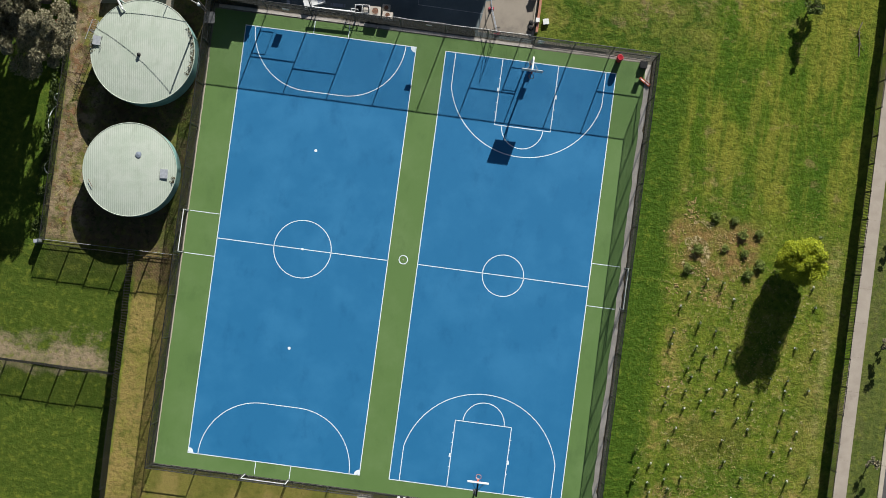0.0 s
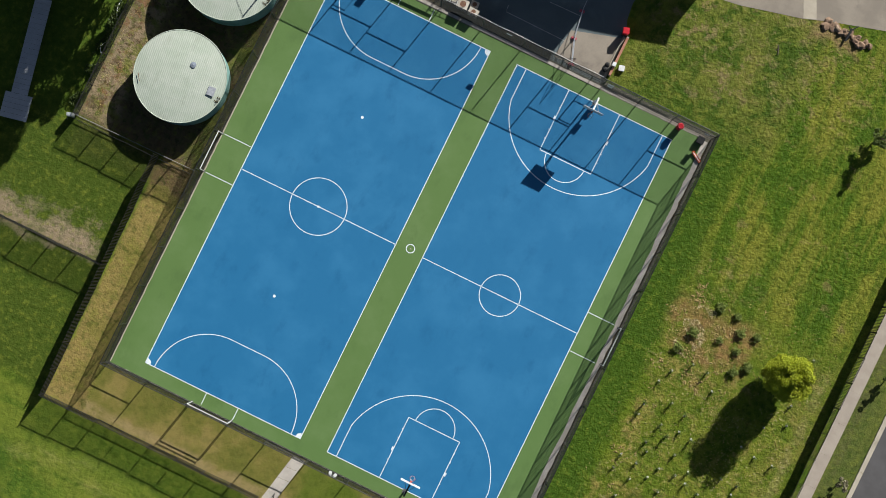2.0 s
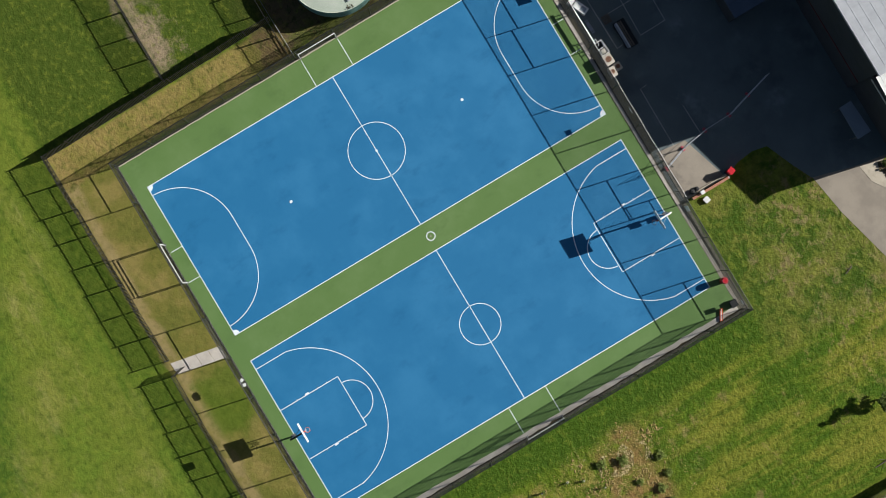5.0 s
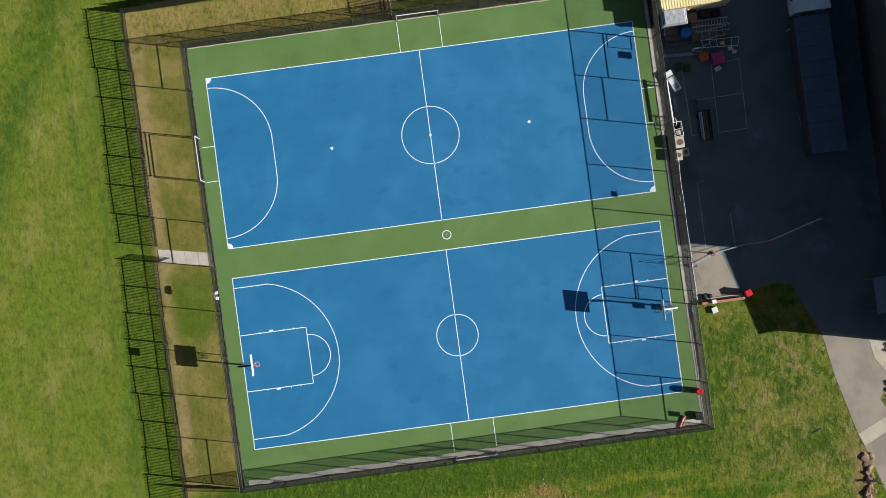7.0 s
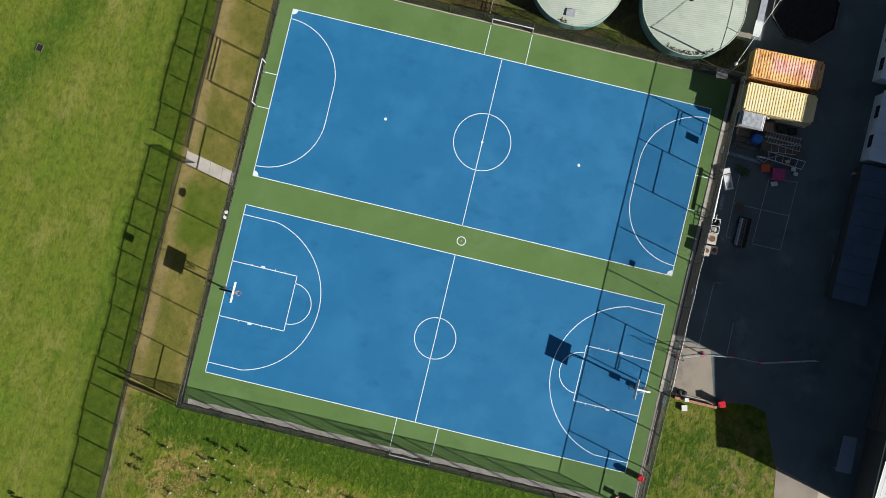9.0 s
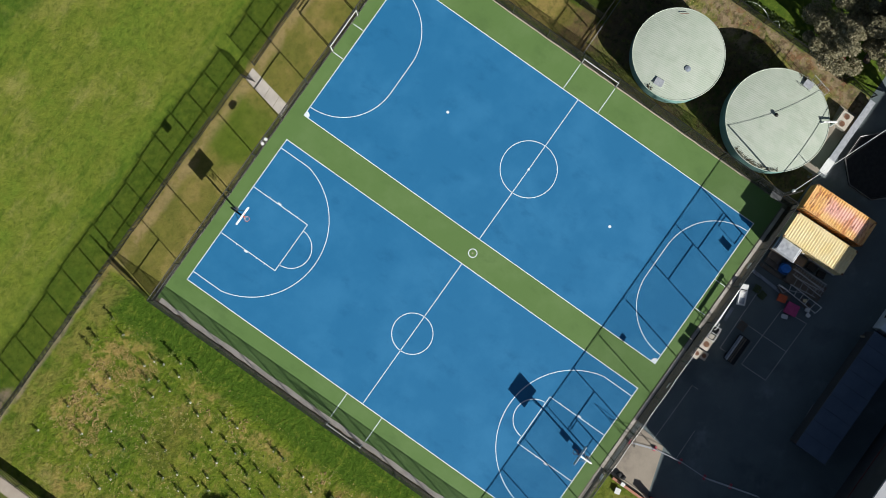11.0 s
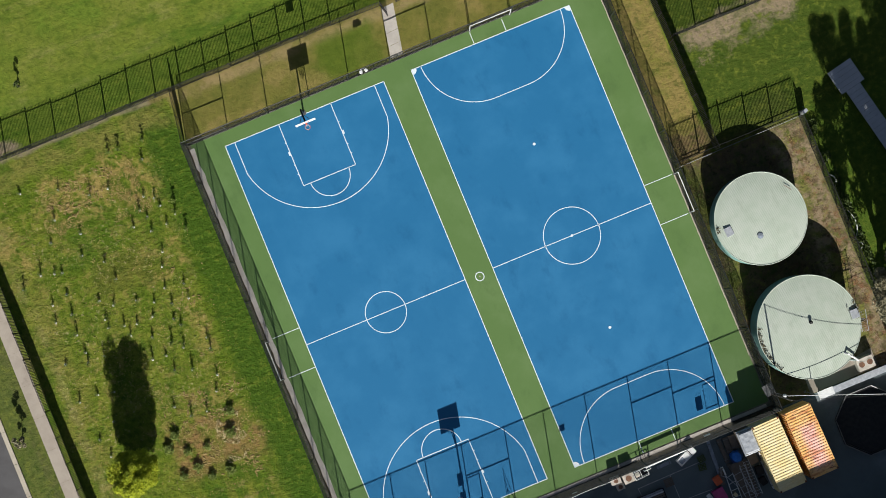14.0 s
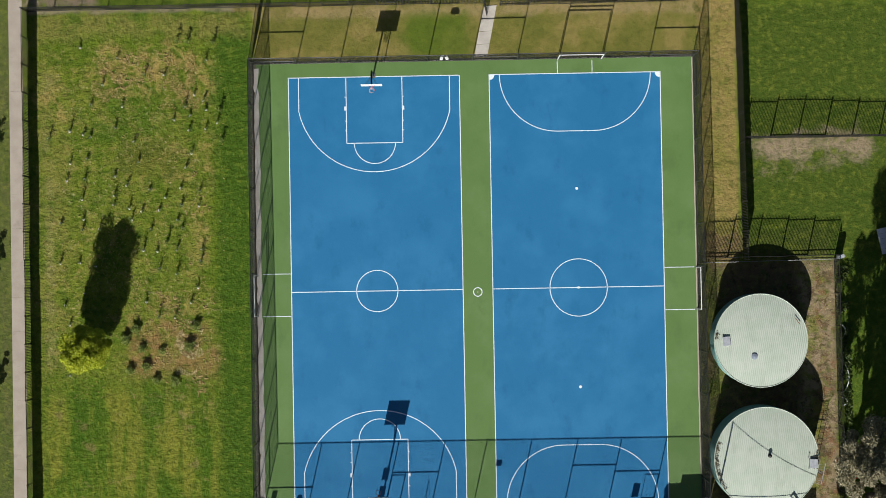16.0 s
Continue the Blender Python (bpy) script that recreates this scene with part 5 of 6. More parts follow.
block("tub", "small white plastic tub with its lid on", "tub", 12.42, -27.15, 0.28, 0.34, 0.3, -8, WHITE)
block("tub", "small yellow plastic tub among stored things", "tub", 13.3, -26.2, 0.26, 0.3, 0.3, 30, YELLOW)
roll = empty("sheet_roll", pose(16.5, -23.55, 0, 0, 0, 20), label="white roll of plastic sheet standing by the container", category="roll")
part("roll", rod((0, 0, 0), (0, 0, 1.2), 0.13, 14), WHITE, roll)
part("core", rod((0, 0, 1.2), (0, 0, 1.24), 0.05, 10), CARD, roll)
sf = empty("scaffold_frame", label="white welded tube frame lying on the stack", category="frame")
for a, b in (((13.74, -24.4), (13.63, -27.7)), ((13.1, -24.55), (12.9, -27.5))):
    part("tube", rod((*a, 0.42), (*b, 0.42), 0.035, 6), WHITE, sf)
for k in range(6):
    f = k / 5
    part("crossbar", rod((13.74 - 0.11 * f, -24.4 - 3.3 * f, 0.42), (13.1 - 0.2 * f, -24.55 - 2.95 * f, 0.42), 0.028, 6), WHITE, sf)
for p in ((13.74, -24.4), (13.63, -27.7), (13.1, -24.55), (12.9, -27.5)):
    part("foot", rod((*p, 0), (*p, 0.42), 0.03, 6), WHITE, sf)
for x, y, turn in ((11.75, -22.2, 5), (11.55, -22.9, -8)):
    mc = empty("milk_crate", pose(x, y, 0, 0, 0, turn), label="dark green slatted plastic crate on the asphalt", category="crate", group="slatted crates")
    for k in range(5):
        part("slat", box(-0.3, -0.28 + k * 0.13, 0.3, 0.3, -0.23 + k * 0.13, 0.32), LEAF_DARK, mc)
        part("slat", box(-0.3 + k * 0.13, -0.29, 0.321, -0.25 + k * 0.13, 0.29, 0.338), LEAF_DARK, mc)
    for e in (-1, 1):
        part("side", box(e * 0.3 - 0.012, -0.3, 0, e * 0.3 + 0.012, 0.3, 0.3), LEAF_DARK, mc)
lp = empty("pipe_rail", label="long white pipe on two steel stands beside the fence", category="pipe")
part("pipe", rod((10.66, -20.84, 1.0), (6.9, -20.92, 1.0), 0.085, 10), WHITE, lp)
for x in (10.2, 7.5):
    part("stand", box(x - 0.05, -20.94, 0, x + 0.05, -20.82, 0.92, 0.01), GALV, lp)
plank_thing("grey steel offcut beside the fence", (9.2, -21.45), (7.9, -21.5), 0.3, 0.12, 0.0, GREY_SHEET)

fr = empty("fridge", pose(10.6, -21.45, 0, 0, 0, -66), label="white fridge lying on its back on the asphalt", category="fridge")
part("cabinet", box(-0.36, -0.95, 0, 0.36, 0.95, 0.5, 0.03), WHITE, fr)
part("door", box(-0.35, -0.9, 0.5, 0.35, 0.28, 0.56, 0.02), WHITE, fr)
part("freezer_door", box(-0.35, 0.32, 0.5, 0.35, 0.92, 0.56, 0.02), WHITE, fr)
part("vent_panel", box(-0.22, -0.8, 0.56, 0.2, -0.3, 0.575, 0.004), GREY_SHEET, fr)
part("handle", box(-0.28, 0.36, 0.565, 0.28, 0.43, 0.6, 0.008), BLACK, fr)

cart = empty("tube_cart", pose(6.35, -21.3, 0, 0, 0, 4), label="open white tube cart beside the air conditioners", category="cart")
for x in (-0.62, 0.0, 0.62):
    part("hoop", tube([(x, -0.35, 0.1), (x, -0.35, 0.85), (x, 0.35, 0.85), (x, 0.35, 0.1)], 0.028, 6), WHITE, cart)
for y in (-0.35, 0.35):
    for z in (0.3, 0.85):
        part("rail", rod((-0.62, y, z), (0.62, y, z), 0.026, 6), WHITE, cart)
part("tray", box(-0.6, -0.33, 0.27, 0.6, 0.33, 0.31, 0.006), RUBBER, cart)
for x in (-0.5, 0.5):
    for y in (-0.35, 0.35):
        part("castor", rod((x, y - 0.025, 0.07), (x, y + 0.025, 0.07), 0.07, 12), RUBBER, cart)
part("pump", box(-0.5, -0.2, 0.31, -0.1, 0.2, 0.62, 0.03), CREAM, cart, "cream motor housing")
fan_unit("cream air conditioner with a round rusty fan", 5.2, -21.25, 0.95, 0.8, 0.95, 2, 1)
fan_unit("cream air conditioner with two fans beside the fence", 4.1, -21.05, 0.9, 0.6, 0.9, -2, 1)
fan_unit("small cream air conditioner standing in front", 4.3, -21.72, 0.7, 0.6, 0.6, 3, 1)
st = empty("pipe_stand", pose(7.0, -21.2, 0), label="white pipe stand beside the air conditioners", category="stand")
for e in (-1, 1):
    part("leg", rod((e * 0.3, 0, 0), (e * 0.3, 0, 0.9), 0.03, 6), WHITE, st)
part("bar", rod((-0.3, 0, 0.9), (0.3, 0, 0.9), 0.03, 6), WHITE, st)
wire = empty("fence_wire", label="thin pale wire strung along the top of the yard fence", category="wire")
part("line", tube([(4.0 - k * 0.95, -20.36 - 0.03 * math.sin(k * 1.7), 4.11 + 0.02 * math.sin(k * 2.3)) for k in range(14)], 0.016, 5), WHITE, wire)

tr = empty("yard_trailer", pose(6.4, -23.75, 0, 0, 0, 0), label="dark low trailer bench with two pale slats", category="trailer")
part("deck", box(-1.3, -0.55, 0.4, 1.3, 0.55, 0.48, 0.01), RUBBER, tr)
for y, m in ((0.42, BLUE_TARP), (0.25, ALU), (0.05, TIMBER), (-0.15, TIMBER)):
    part("slat", box(-1.25, y - 0.07, 0.49, 1.2, y + 0.07, 0.55, 0.01), m if m != BLUE_TARP else GREY_SHEET, tr)
part("side_rail", tube([(-1.3, -0.55, 0.48), (-1.3, -0.62, 0.75), (1.3, -0.62, 0.75), (1.3, -0.55, 0.48)], 0.025, 6), GALV, tr)
for x in (-0.9, 0.9):
    for y in (-0.5, 0.5):
        v = bmesh.new()
        bmesh.ops.create_cone(v, segments=18, cap_ends=True, radius1=0.22, radius2=0.22, depth=0.12, matrix=Matrix.Translation((x, y, 0.22)) @ Matrix.Rotation(math.pi / 2, 4, "X"))
        part("wheel", v, RUBBER, tr)
pal = empty("pallet", pose(8.35, -23.05, 0, 0, 0, 0), label="small brown timber pallet on the asphalt", category="pallet")
for k in range(5):
    part("board", box(-0.4, -0.35 + k * 0.15, 0.1, 0.4, -0.24 + k * 0.15, 0.13), TIMBER, pal)
for k in (-0.33, 0, 0.33):
    part("bearer", box(k - 0.04, -0.35, 0, k + 0.04, 0.36, 0.1), TIMBER, pal)

# painted squares on the asphalt
FADED = worn("faded_line", (0.46, 0.46, 0.46), (0.26, 0.26, 0.26), 3, 20)
for pts in ([(11.73, -22.45), (5.68, -22.56)], [(11.49, -25.04), (5.63, -24.9)], [(11.77, -27.5), (5.68, -27.41)], [(11.58, -25.01), (11.77, -27.5)],
            [(8.7, -22.51), (8.75, -27.55)], [(5.63, -24.9), (5.68, -27.41)], [(5.68, -22.56), (5.73, -23.21)], [(9.87, -32.24), (7.52, -32.34), (7.63, -33.22)],
            [(6.61, -33.2), (6.32, -32.01), (4.28, -32.13)], [(1.65, -23.06), (1.61, -22.46), (-4.36, -22.41), (-4.37, -23.42)], [(-1.49, -24.91), (-4.35, -24.98)]):
    tagged(part("yard_line", ribbon(pts, 0.06, 0.0, 0.013), FADED), "faded white line painted on the asphalt", "yard marking", kind="structure")
# temporary fence with red feet
def site_fence(label, a, b):
    a, b = Vector((*a, 0)), Vector((*b, 0))
    d = b - a
    n = d.length
    g = empty("site_fence", Matrix.Translation(a) @ Matrix.Rotation(math.atan2(d.y, d.x), 4, "Z"), label=label, category="barrier", group="temporary fence panels")
    part("frame", tube([(0.05, 0, 0.12), (0.05, 0, 1.5), (n - 0.05, 0, 1.5), (n - 0.05, 0, 0.12), (0.05, 0, 0.12)], 0.024, 6), ALU, g)
    part("brace", rod((0.05, 0, 0.8), (n - 0.05, 0, 0.8), 0.024, 6), ALU, g)
    part("foot", box(-0.12, -0.24, 0, 0.12, 0.24, 0.12, 0.03), PINK, g, "faded red plastic foot")
    part("foot_clamp", box(-0.09, -0.09, 0.12, 0.09, 0.09, 0.26, 0.02), PINK, g)
    return g


stay = empty("fence_stay", pose(-5.62, -21.0, 0), label="thin steel stay propping the temporary fence", category="stay")
part("upright", rod((0, 0, 0), (0, 0, 2.6), 0.022, 6), GALV, stay)
part("strut", rod((0, 0, 2.6), (1.0, 0.1, 0), 0.02, 6), GALV, stay)
part("strut", rod((0, 0, 2.3), (0.45, 0.05, 0), 0.02, 6), GALV, stay)
SF = [(-5.5, -20.8), (-4.73, -22.95), (-4.33, -25.4), (-4.27, -27.9), (-3.6, -30.2), (-2.95, -32.5)]
for a, b in zip(SF, SF[1:]):
    site_fence("temporary white tube fence panel on a faded red foot", a, b)

# brick wall
bw = tagged(empty("brick_wall", pose(-8.9, -21.35, 0)), "low red brick wall beside the apron", "wall", kind="structure")
bm = bmesh.new()
random.seed(4)
for row in range(7):
    for i in range(15):
        for k in range(2):
            y = -i * 0.24 - (0.12 if row % 2 else 0)
            if y < -3.6:
                continue
            j = random.uniform(-0.004, 0.004)
            add_box(bm, k * 0.115 - 0.115 + j, y - 0.23, 0.01 + row * 0.086, k * 0.115 - 0.01 + j, y, 0.01 + row * 0.086 + 0.076)
tagged(part("bricks", bm, BRICK, bw), kind="stuff")
part("mortar", box(-0.108, -3.7, 0, 0.098, 0, 0.6), CONCRETE, bw)
tagged(part("trim", box(-8.72, -25.0, 0.0, -8.5, -21.1, 0.12, 0.02), PALE_CONCRETE), "pale concrete kerb along the brick wall", "kerb", kind="structure")
block("junction_box", "white junction box on the brick wall end", "box", -8.85, -22.35, 0.3, 0.34, 0.82, 4, WHITE)
block("junction_box", "white plastic box lying on the grass", "box", -9.6, -22.4, 0.48, 0.46, 0.32, 14, WHITE)
bag = empty("rubbish_bag", pose(-8.1, -21.8, 0), label="black rubbish bags against the brick wall", category="bag")
for i, (x, y, r) in enumerate(((-0.25, 0.1, 0.24), (-0.25, -0.35, 0.22))):
    bm = bmesh.new()
    bmesh.ops.create_icosphere(bm, subdivisions=3, radius=r)
    for v in bm.verts:
        v.co *= 1 + 0.18 * noise.noise(v.co * 9)
        v.co.z = max(v.co.z * 0.8, -0.16)
    bmesh.ops.translate(bm, verts=bm.verts[:], vec=(x, y, 0.16))
    part("bag", bm, RUBBER, bag)


# ---- buildings ----
def sheet_roof(name, pts, z_of, parent, material, pitch=0.38, thick=0.06):
    """Ribbed metal roof over a rectangle (x0, y0, x1, y1); z_of gives the height."""
    x0, y0, x1, y1 = pts
    bm = bmesh.new()
    n = int((y1 - y0) / pitch)
    rows = []
    for i in range(n * 2 + 1):
        y = y0 + (y1 - y0) * i / (n * 2)
        for q, dz in ((-0.03, 0), (0, 0.04), (0.03, 0)) if i % 2 == 0 else ((0, 0),):
            yq = min(y1, max(y0, y + q))
            rows.append([bm.verts.new((x, yq, z_of(x, yq) + dz * 0.5)) for x in (x0, (x0 + x1) / 2, x1)])
    for a, b in zip(rows, rows[1:]):
        for k in range(2):
            bm.faces.new((a[k], a[k + 1], b[k + 1], b[k]))
    return part(name, bm, material, parent)


ROOF_GREY = ribbed("grey_roof_steel", (0.42, 0.43, 0.45), (0.36, 0.37, 0.39), stain=(0.3, 0.31, 0.33), amount=0.4)
RED_DARK = worn("dull_red_paint", (0.14, 0.02, 0.025), (0.10, 0.015, 0.02), 2, 20)
hall = empty("school_building", label="long school building with white ribbed roof and dark wall", category="building")
WX, WY = -14.97, -37.98
zA = lambda x, y: 6.85 + (x - WX) * 0.16
bm = slab([(WX + 0.35, WY - 0.35), (-7.6, WY - 0.35), (-7.6, -75), (WX + 0.35, -75)], 0.0, 6.6)
part("wall", bm, WALL_DARK, hall, "dark rendered wall")
sheet_roof("roof", (WX, -76, -7.75, WY), zA, hall, ROOF_WHITE)
part("fascia", slab([(WX, WY - 0.03), (-7.75, WY - 0.03), (-7.75, WY + 0.03), (WX, WY + 0.03)], 6.65, 6.84), ROOF_WHITE, hall)
part("gable_infill", slab([(WX + 0.4, WY - 0.3), (-7.7, WY - 0.3), (-7.7, -75), (WX + 0.4, -75)], 6.6, 6.8), WALL_DARK, hall)
bm = bmesh.new()
v = [bm.verts.new(p) for p in ((WX, WY - 0.3, 6.8), (-7.75, WY - 0.3, 6.8), (-7.75, WY - 0.3, zA(-7.75, 0) - 0.02), (WX, WY - 0.3, 6.83))]
w = [bm.verts.new(p.co + Vector((0, -0.2, 0))) for p in v]
for f in (v, w[::-1]) + tuple((v[i], w[i], w[(i + 1) % 4], v[(i + 1) % 4]) for i in range(4)):
    bm.faces.new(f)
bmesh.ops.recalc_face_normals(bm, faces=bm.faces[:])
part("gable", bm, WALL_DARK, hall)
block2 = empty("school_building", label="tall school block with dark wall and a red painted band", category="building")
TOP = 10.03
part("wall", slab([(-7.55, -38.02), (0.6, -38.02), (0.6, -75), (-7.55, -75)], 0.0, TOP - 0.15), WALL_DARK, block2, "dark rendered wall")
sheet_roof("roof", (-7.75, -75.5, 0.75, -37.63), lambda x, y: TOP, block2, ROOF_GREY, 0.8)
part("gutter", box(-7.7, -37.68, TOP - 0.22, 0.75, -37.59, TOP - 0.05), ROOF_GREY, block2)
part("plinth_band", box(-7.5, -38.018, 3.2, 0.6, -37.98, 3.32), RED_DARK, block2, "red painted band")
wing = empty("school_building", label="lower school wing with dark wall and stepped grey roof", category="building")
for x0, x1, y, top in ((0.78, 12.4, -37.75, 9.75), (12.42, 90.0, -37.9, 9.27)):
    part("wall", slab([(x0 - 0.16 if x0 < 1 else x0, y - 0.32), (x1, y - 0.32), (x1, -75), (x0 - 0.16 if x0 < 1 else x0, -75)], 0.0, top - 0.12), WALL_DARK, wing, "dark rendered wall")
    sheet_roof("roof", (x0, -75.5, x1, y), lambda px, py, top=top: top, wing, ROOF_GREY, 0.8)
    part("gutter", box(x0, y - 0.05, top - 0.2, x1, y + 0.05, top - 0.04), ROOF_GREY, wing)
part("wall_band", box(0.65, -38.068, 3.2, 12.4, -38.03, 3.32), RED_DARK, wing, "red painted band")
aw = empty("awning", pose(0, 0, 0), label="pale blue-grey steel awning over the yard", category="awning")
part("sheet", slab([(-8.58, -35.65), (-8.55, -36.82), (-11.63, -36.97), (-11.68, -35.65)], 2.7, 2.78), worn("pale_blue_steel", (0.25, 0.29, 0.35), (0.22, 0.26, 0.31), 1, 15, 0.5), aw)
for x in (-8.75, -11.5):
    for y in (-35.8, -36.7):
        part("post", rod((x, y, 0), (x, y, 2.7), 0.04, 8), GALV, aw)


COOL_WHITE = worn("cool_white_panel", (0.80, 0.86, 0.92), (0.74, 0.80, 0.86), 0.8, 15, 0.5)


def portable(label, x0, y0, x1, y1, h, roof, wall, windows):
    g = empty("portable_classroom", label=label, category="building", group="portable classrooms")
    part("wall", slab([(x0 + 0.12, y0 + 0.12), (x1 - 0.12, y0 + 0.12), (x1 - 0.12, y1 - 0.12), (x0 + 0.12, y1 - 0.12)], 0.0, h), wall, g)
    mid = (y0 + y1) / 2
    n = max(2, round((x1 - x0) / 1.25))
    for i in range(n):
        a, b = x0 + (x1 - x0) * i / n, x0 + (x1 - x0) * (i + 1) / n - 0.03
        part("roof_panel", slab([(a, y0), (b, y0), (b, y1), (a, y1)], h, h + 0.09), roof, g)
    for x in windows:
        win = part("window", box(x, y1 - 0.14, h - 1.6, x + 1.1, y1 - 0.06, h - 0.55, 0.01), GLASS_DARK, g)
        part("frame", box(x - 0.06, y1 - 0.13, h - 1.68, x + 1.16, y1 - 0.05, h - 1.6), WHITE, win)
    return g


portable("white portable classroom with panelled roof and dark windows", 14.68, -35.2, 20.8, -32.26, 3.0, COOL_WHITE, COOL_WHITE, (15.9, 18.5))
portable("white portable classroom beyond its twin in the yard", 21.7, -35.15, 27.8, -31.7, 3.0, COOL_WHITE, COOL_WHITE, (22.6, 25.2))
pac = empty("wall_unit", label="small white cooling unit between the portable classrooms", category="air conditioner")
part("case", box(20.88, -34.6, 0.9, 21.45, -33.85, 2.3, 0.03), COOL_WHITE, pac)
part("stand", box(20.95, -34.5, 0.0, 21.38, -33.95, 0.9, 0.01), GALV, pac)
part("grille", box(20.96, -34.5, 2.3, 21.37, -33.95, 2.315, 0.004), GREY_SHEET, pac)
portable("low portable classroom with dark blue-grey roof in shade", 2.52, -34.95, 14.3, -31.95, 2.9, ROOF_DARK, WALL_DARK, ())
bol = empty("bollard", pose(13.6, -32.0, 0), label="small pale bollard on the asphalt", category="bollard", group="bollards")
part("post", rod((0, 0, 0), (0, 0, 0.9), 0.09, 12), PALE_CONCRETE, bol)
part("cap", rod((0, 0, 0.9), (0, 0, 0.97), 0.1, 12), PALE_CONCRETE, bol)

tagged(part("garden_bed", slab([(-14.4, -36.9), (-15.2, -36.6), (-15.7, -37.6), (-16.1, -39.0), (-14.9, -39.2), (-14.6, -37.8)], 0.0, 0.06, 0.1), MOULD), "mulched garden bed beside the building", "garden bed", kind="structure")
posts = []
for x, y in ((-15.9, -39.3), (-17.95, -39.2), (-19.75, -39.2), (-21.7, -39.35), (-24.0, -39.4)):
    p = empty("timber_post", pose(x, y, 0), label="dark timber post beside the curved path", category="post", group="timber posts")
    part("shaft", box(-0.09, -0.09, 0, 0.09, 0.09, 1.35, 0.01), TIMBER, p)
    part("cap", box(-0.1, -0.1, 1.35, 0.1, 0.1, 1.4, 0.01), TIMBER, p)
def soil_bank(label, x0, y0, x1, y1, seed, rise=0.35):
    """A broken bank of bare soil in lumps."""
    rg = np.random.default_rng(seed)
    g = empty("soil_bank", label=label, category="soil bank")
    n = int(math.hypot(x1 - x0, y1 - y0) / 0.22)
    for i in range(n):
        f = (i + 0.5) / n
        bm = bmesh.new()
        bmesh.ops.create_icosphere(bm, subdivisions=2, radius=1.0)
        sx, sy, sz = rg.uniform(0.16, 0.42), rg.uniform(0.2, 0.5), rg.uniform(0.4, 1.0) * rise
        o = Vector(rg.uniform(-9, 9, 3))
        for v in bm.verts:
            k = 1 + 0.45 * noise.noise(v.co * 1.7 + o)
            v.co = Vector((v.co.x * sx * k, v.co.y * sy * k, max(0.0, v.co.z) * sz * k))
        bmesh.ops.rotate(bm, verts=bm.verts[:], matrix=Matrix.Rotation(rg.uniform(0, 6.3), 3, "Z"))
        bmesh.ops.translate(bm, verts=bm.verts[:], vec=(x0 + (x1 - x0) * f + rg.normal(0, 0.18), y0 + (y1 - y0) * f + rg.normal(0, 0.22), 0))
        part("clod", bm, SOIL, g)
    return g


SOIL = worn("bare_soil", (0.30, 0.20, 0.135), (0.21, 0.135, 0.09), 1.6, 12, 0.95, bump=0.5, dirt=(0.42, 0.32, 0.23))
soil_bank("broken bank of bare brown soil beside the drive", -23.7, -33.75, -28.2, -33.6, 5)
soil_bank("broken bank of bare soil and roots beside the path", -18.0, -36.6, -20.3, -36.9, 6, 0.3)
log = empty("fallen_log", label="charred forked log lying on the soil bank", category="log")
part("trunk", tube([(-26.0, -33.1, 0.25), (-26.05, -33.7, 0.32), (-26.1, -34.3, 0.3)], 0.1, 8), RUBBER, log)
part("fork", rod((-26.05, -34.1, 0.3), (-26.5, -34.75, 0.34), 0.07, 7, 0.04), RUBBER, log)
part("fork", rod((-26.05, -34.1, 0.3), (-25.75, -34.4, 0.36), 0.055, 7, 0.03), RUBBER, log)
scrap = empty("fallen_branch", label="short grey branch lying on the lawn", category="branch")
part("stem", tube([(-21.0, -30.3, 0.05), (-21.15, -29.95, 0.08), (-21.3, -29.5, 0.05)], 0.04, 6), TIMBER, scrap)
part("twig", rod((-21.12, -29.95, 0.07), (-20.9, -29.7, 0.05), 0.022, 5, 0.012), TIMBER, scrap)
gr = empty("drain_grate", pose(-17.9, -36.6, 0, 0, 0, 30), label="square drain pit with pale concrete rim", category="drain")
for a, b in ((-0.35, -0.27), (0.27, 0.35)):
    part("rim", box(a, -0.35, 0.0, b, 0.35, 0.06), PALE_CONCRETE, gr)
    part("rim", box(-0.27, a, 0.0, 0.27, b, 0.06), PALE_CONCRETE, gr)
part("grate", box(-0.27, -0.27, 0.0, 0.27, 0.27, 0.035), RUST, gr)

tagged(part("pavement", slab([(-20.76, -35.94), (-21.66, -36.6), (-23.0, -33.76), (-21.91, -33.33)], 0.0, 0.018, 0.04), PALE_CONCRETE), "pale concrete strip laid across the driveway", "concrete strip", kind="structure")
ramp2 = tagged(empty("boardwalk"), "long grey boardwalk with a wider landing under the trees", "boardwalk")
WOOD_GREY = worn("grey_decking", (0.47, 0.48, 0.50), (0.41, 0.42, 0.44), 1, 15, 0.6)
m = Matrix.Translation((35.95, 4.85, 0)) @ Matrix.Rotation(radians(-78), 4, "Z")
for i in range(24):
    wide = i < 5
    part("deck_board", box(i * 0.45, -1.2 if wide else -0.75, 0.3, i * 0.45 + 0.435, 1.2 if wide else 0.7, 0.35 + 0.004 * (i % 2), 0.0, m), WOOD_GREY, ramp2)
for s in (-0.6, 0.55):
    part("bearer", box(0.0, s - 0.06, 0.0, 10.7, s + 0.06, 0.3, 0.0, m), TIMBER, ramp2)

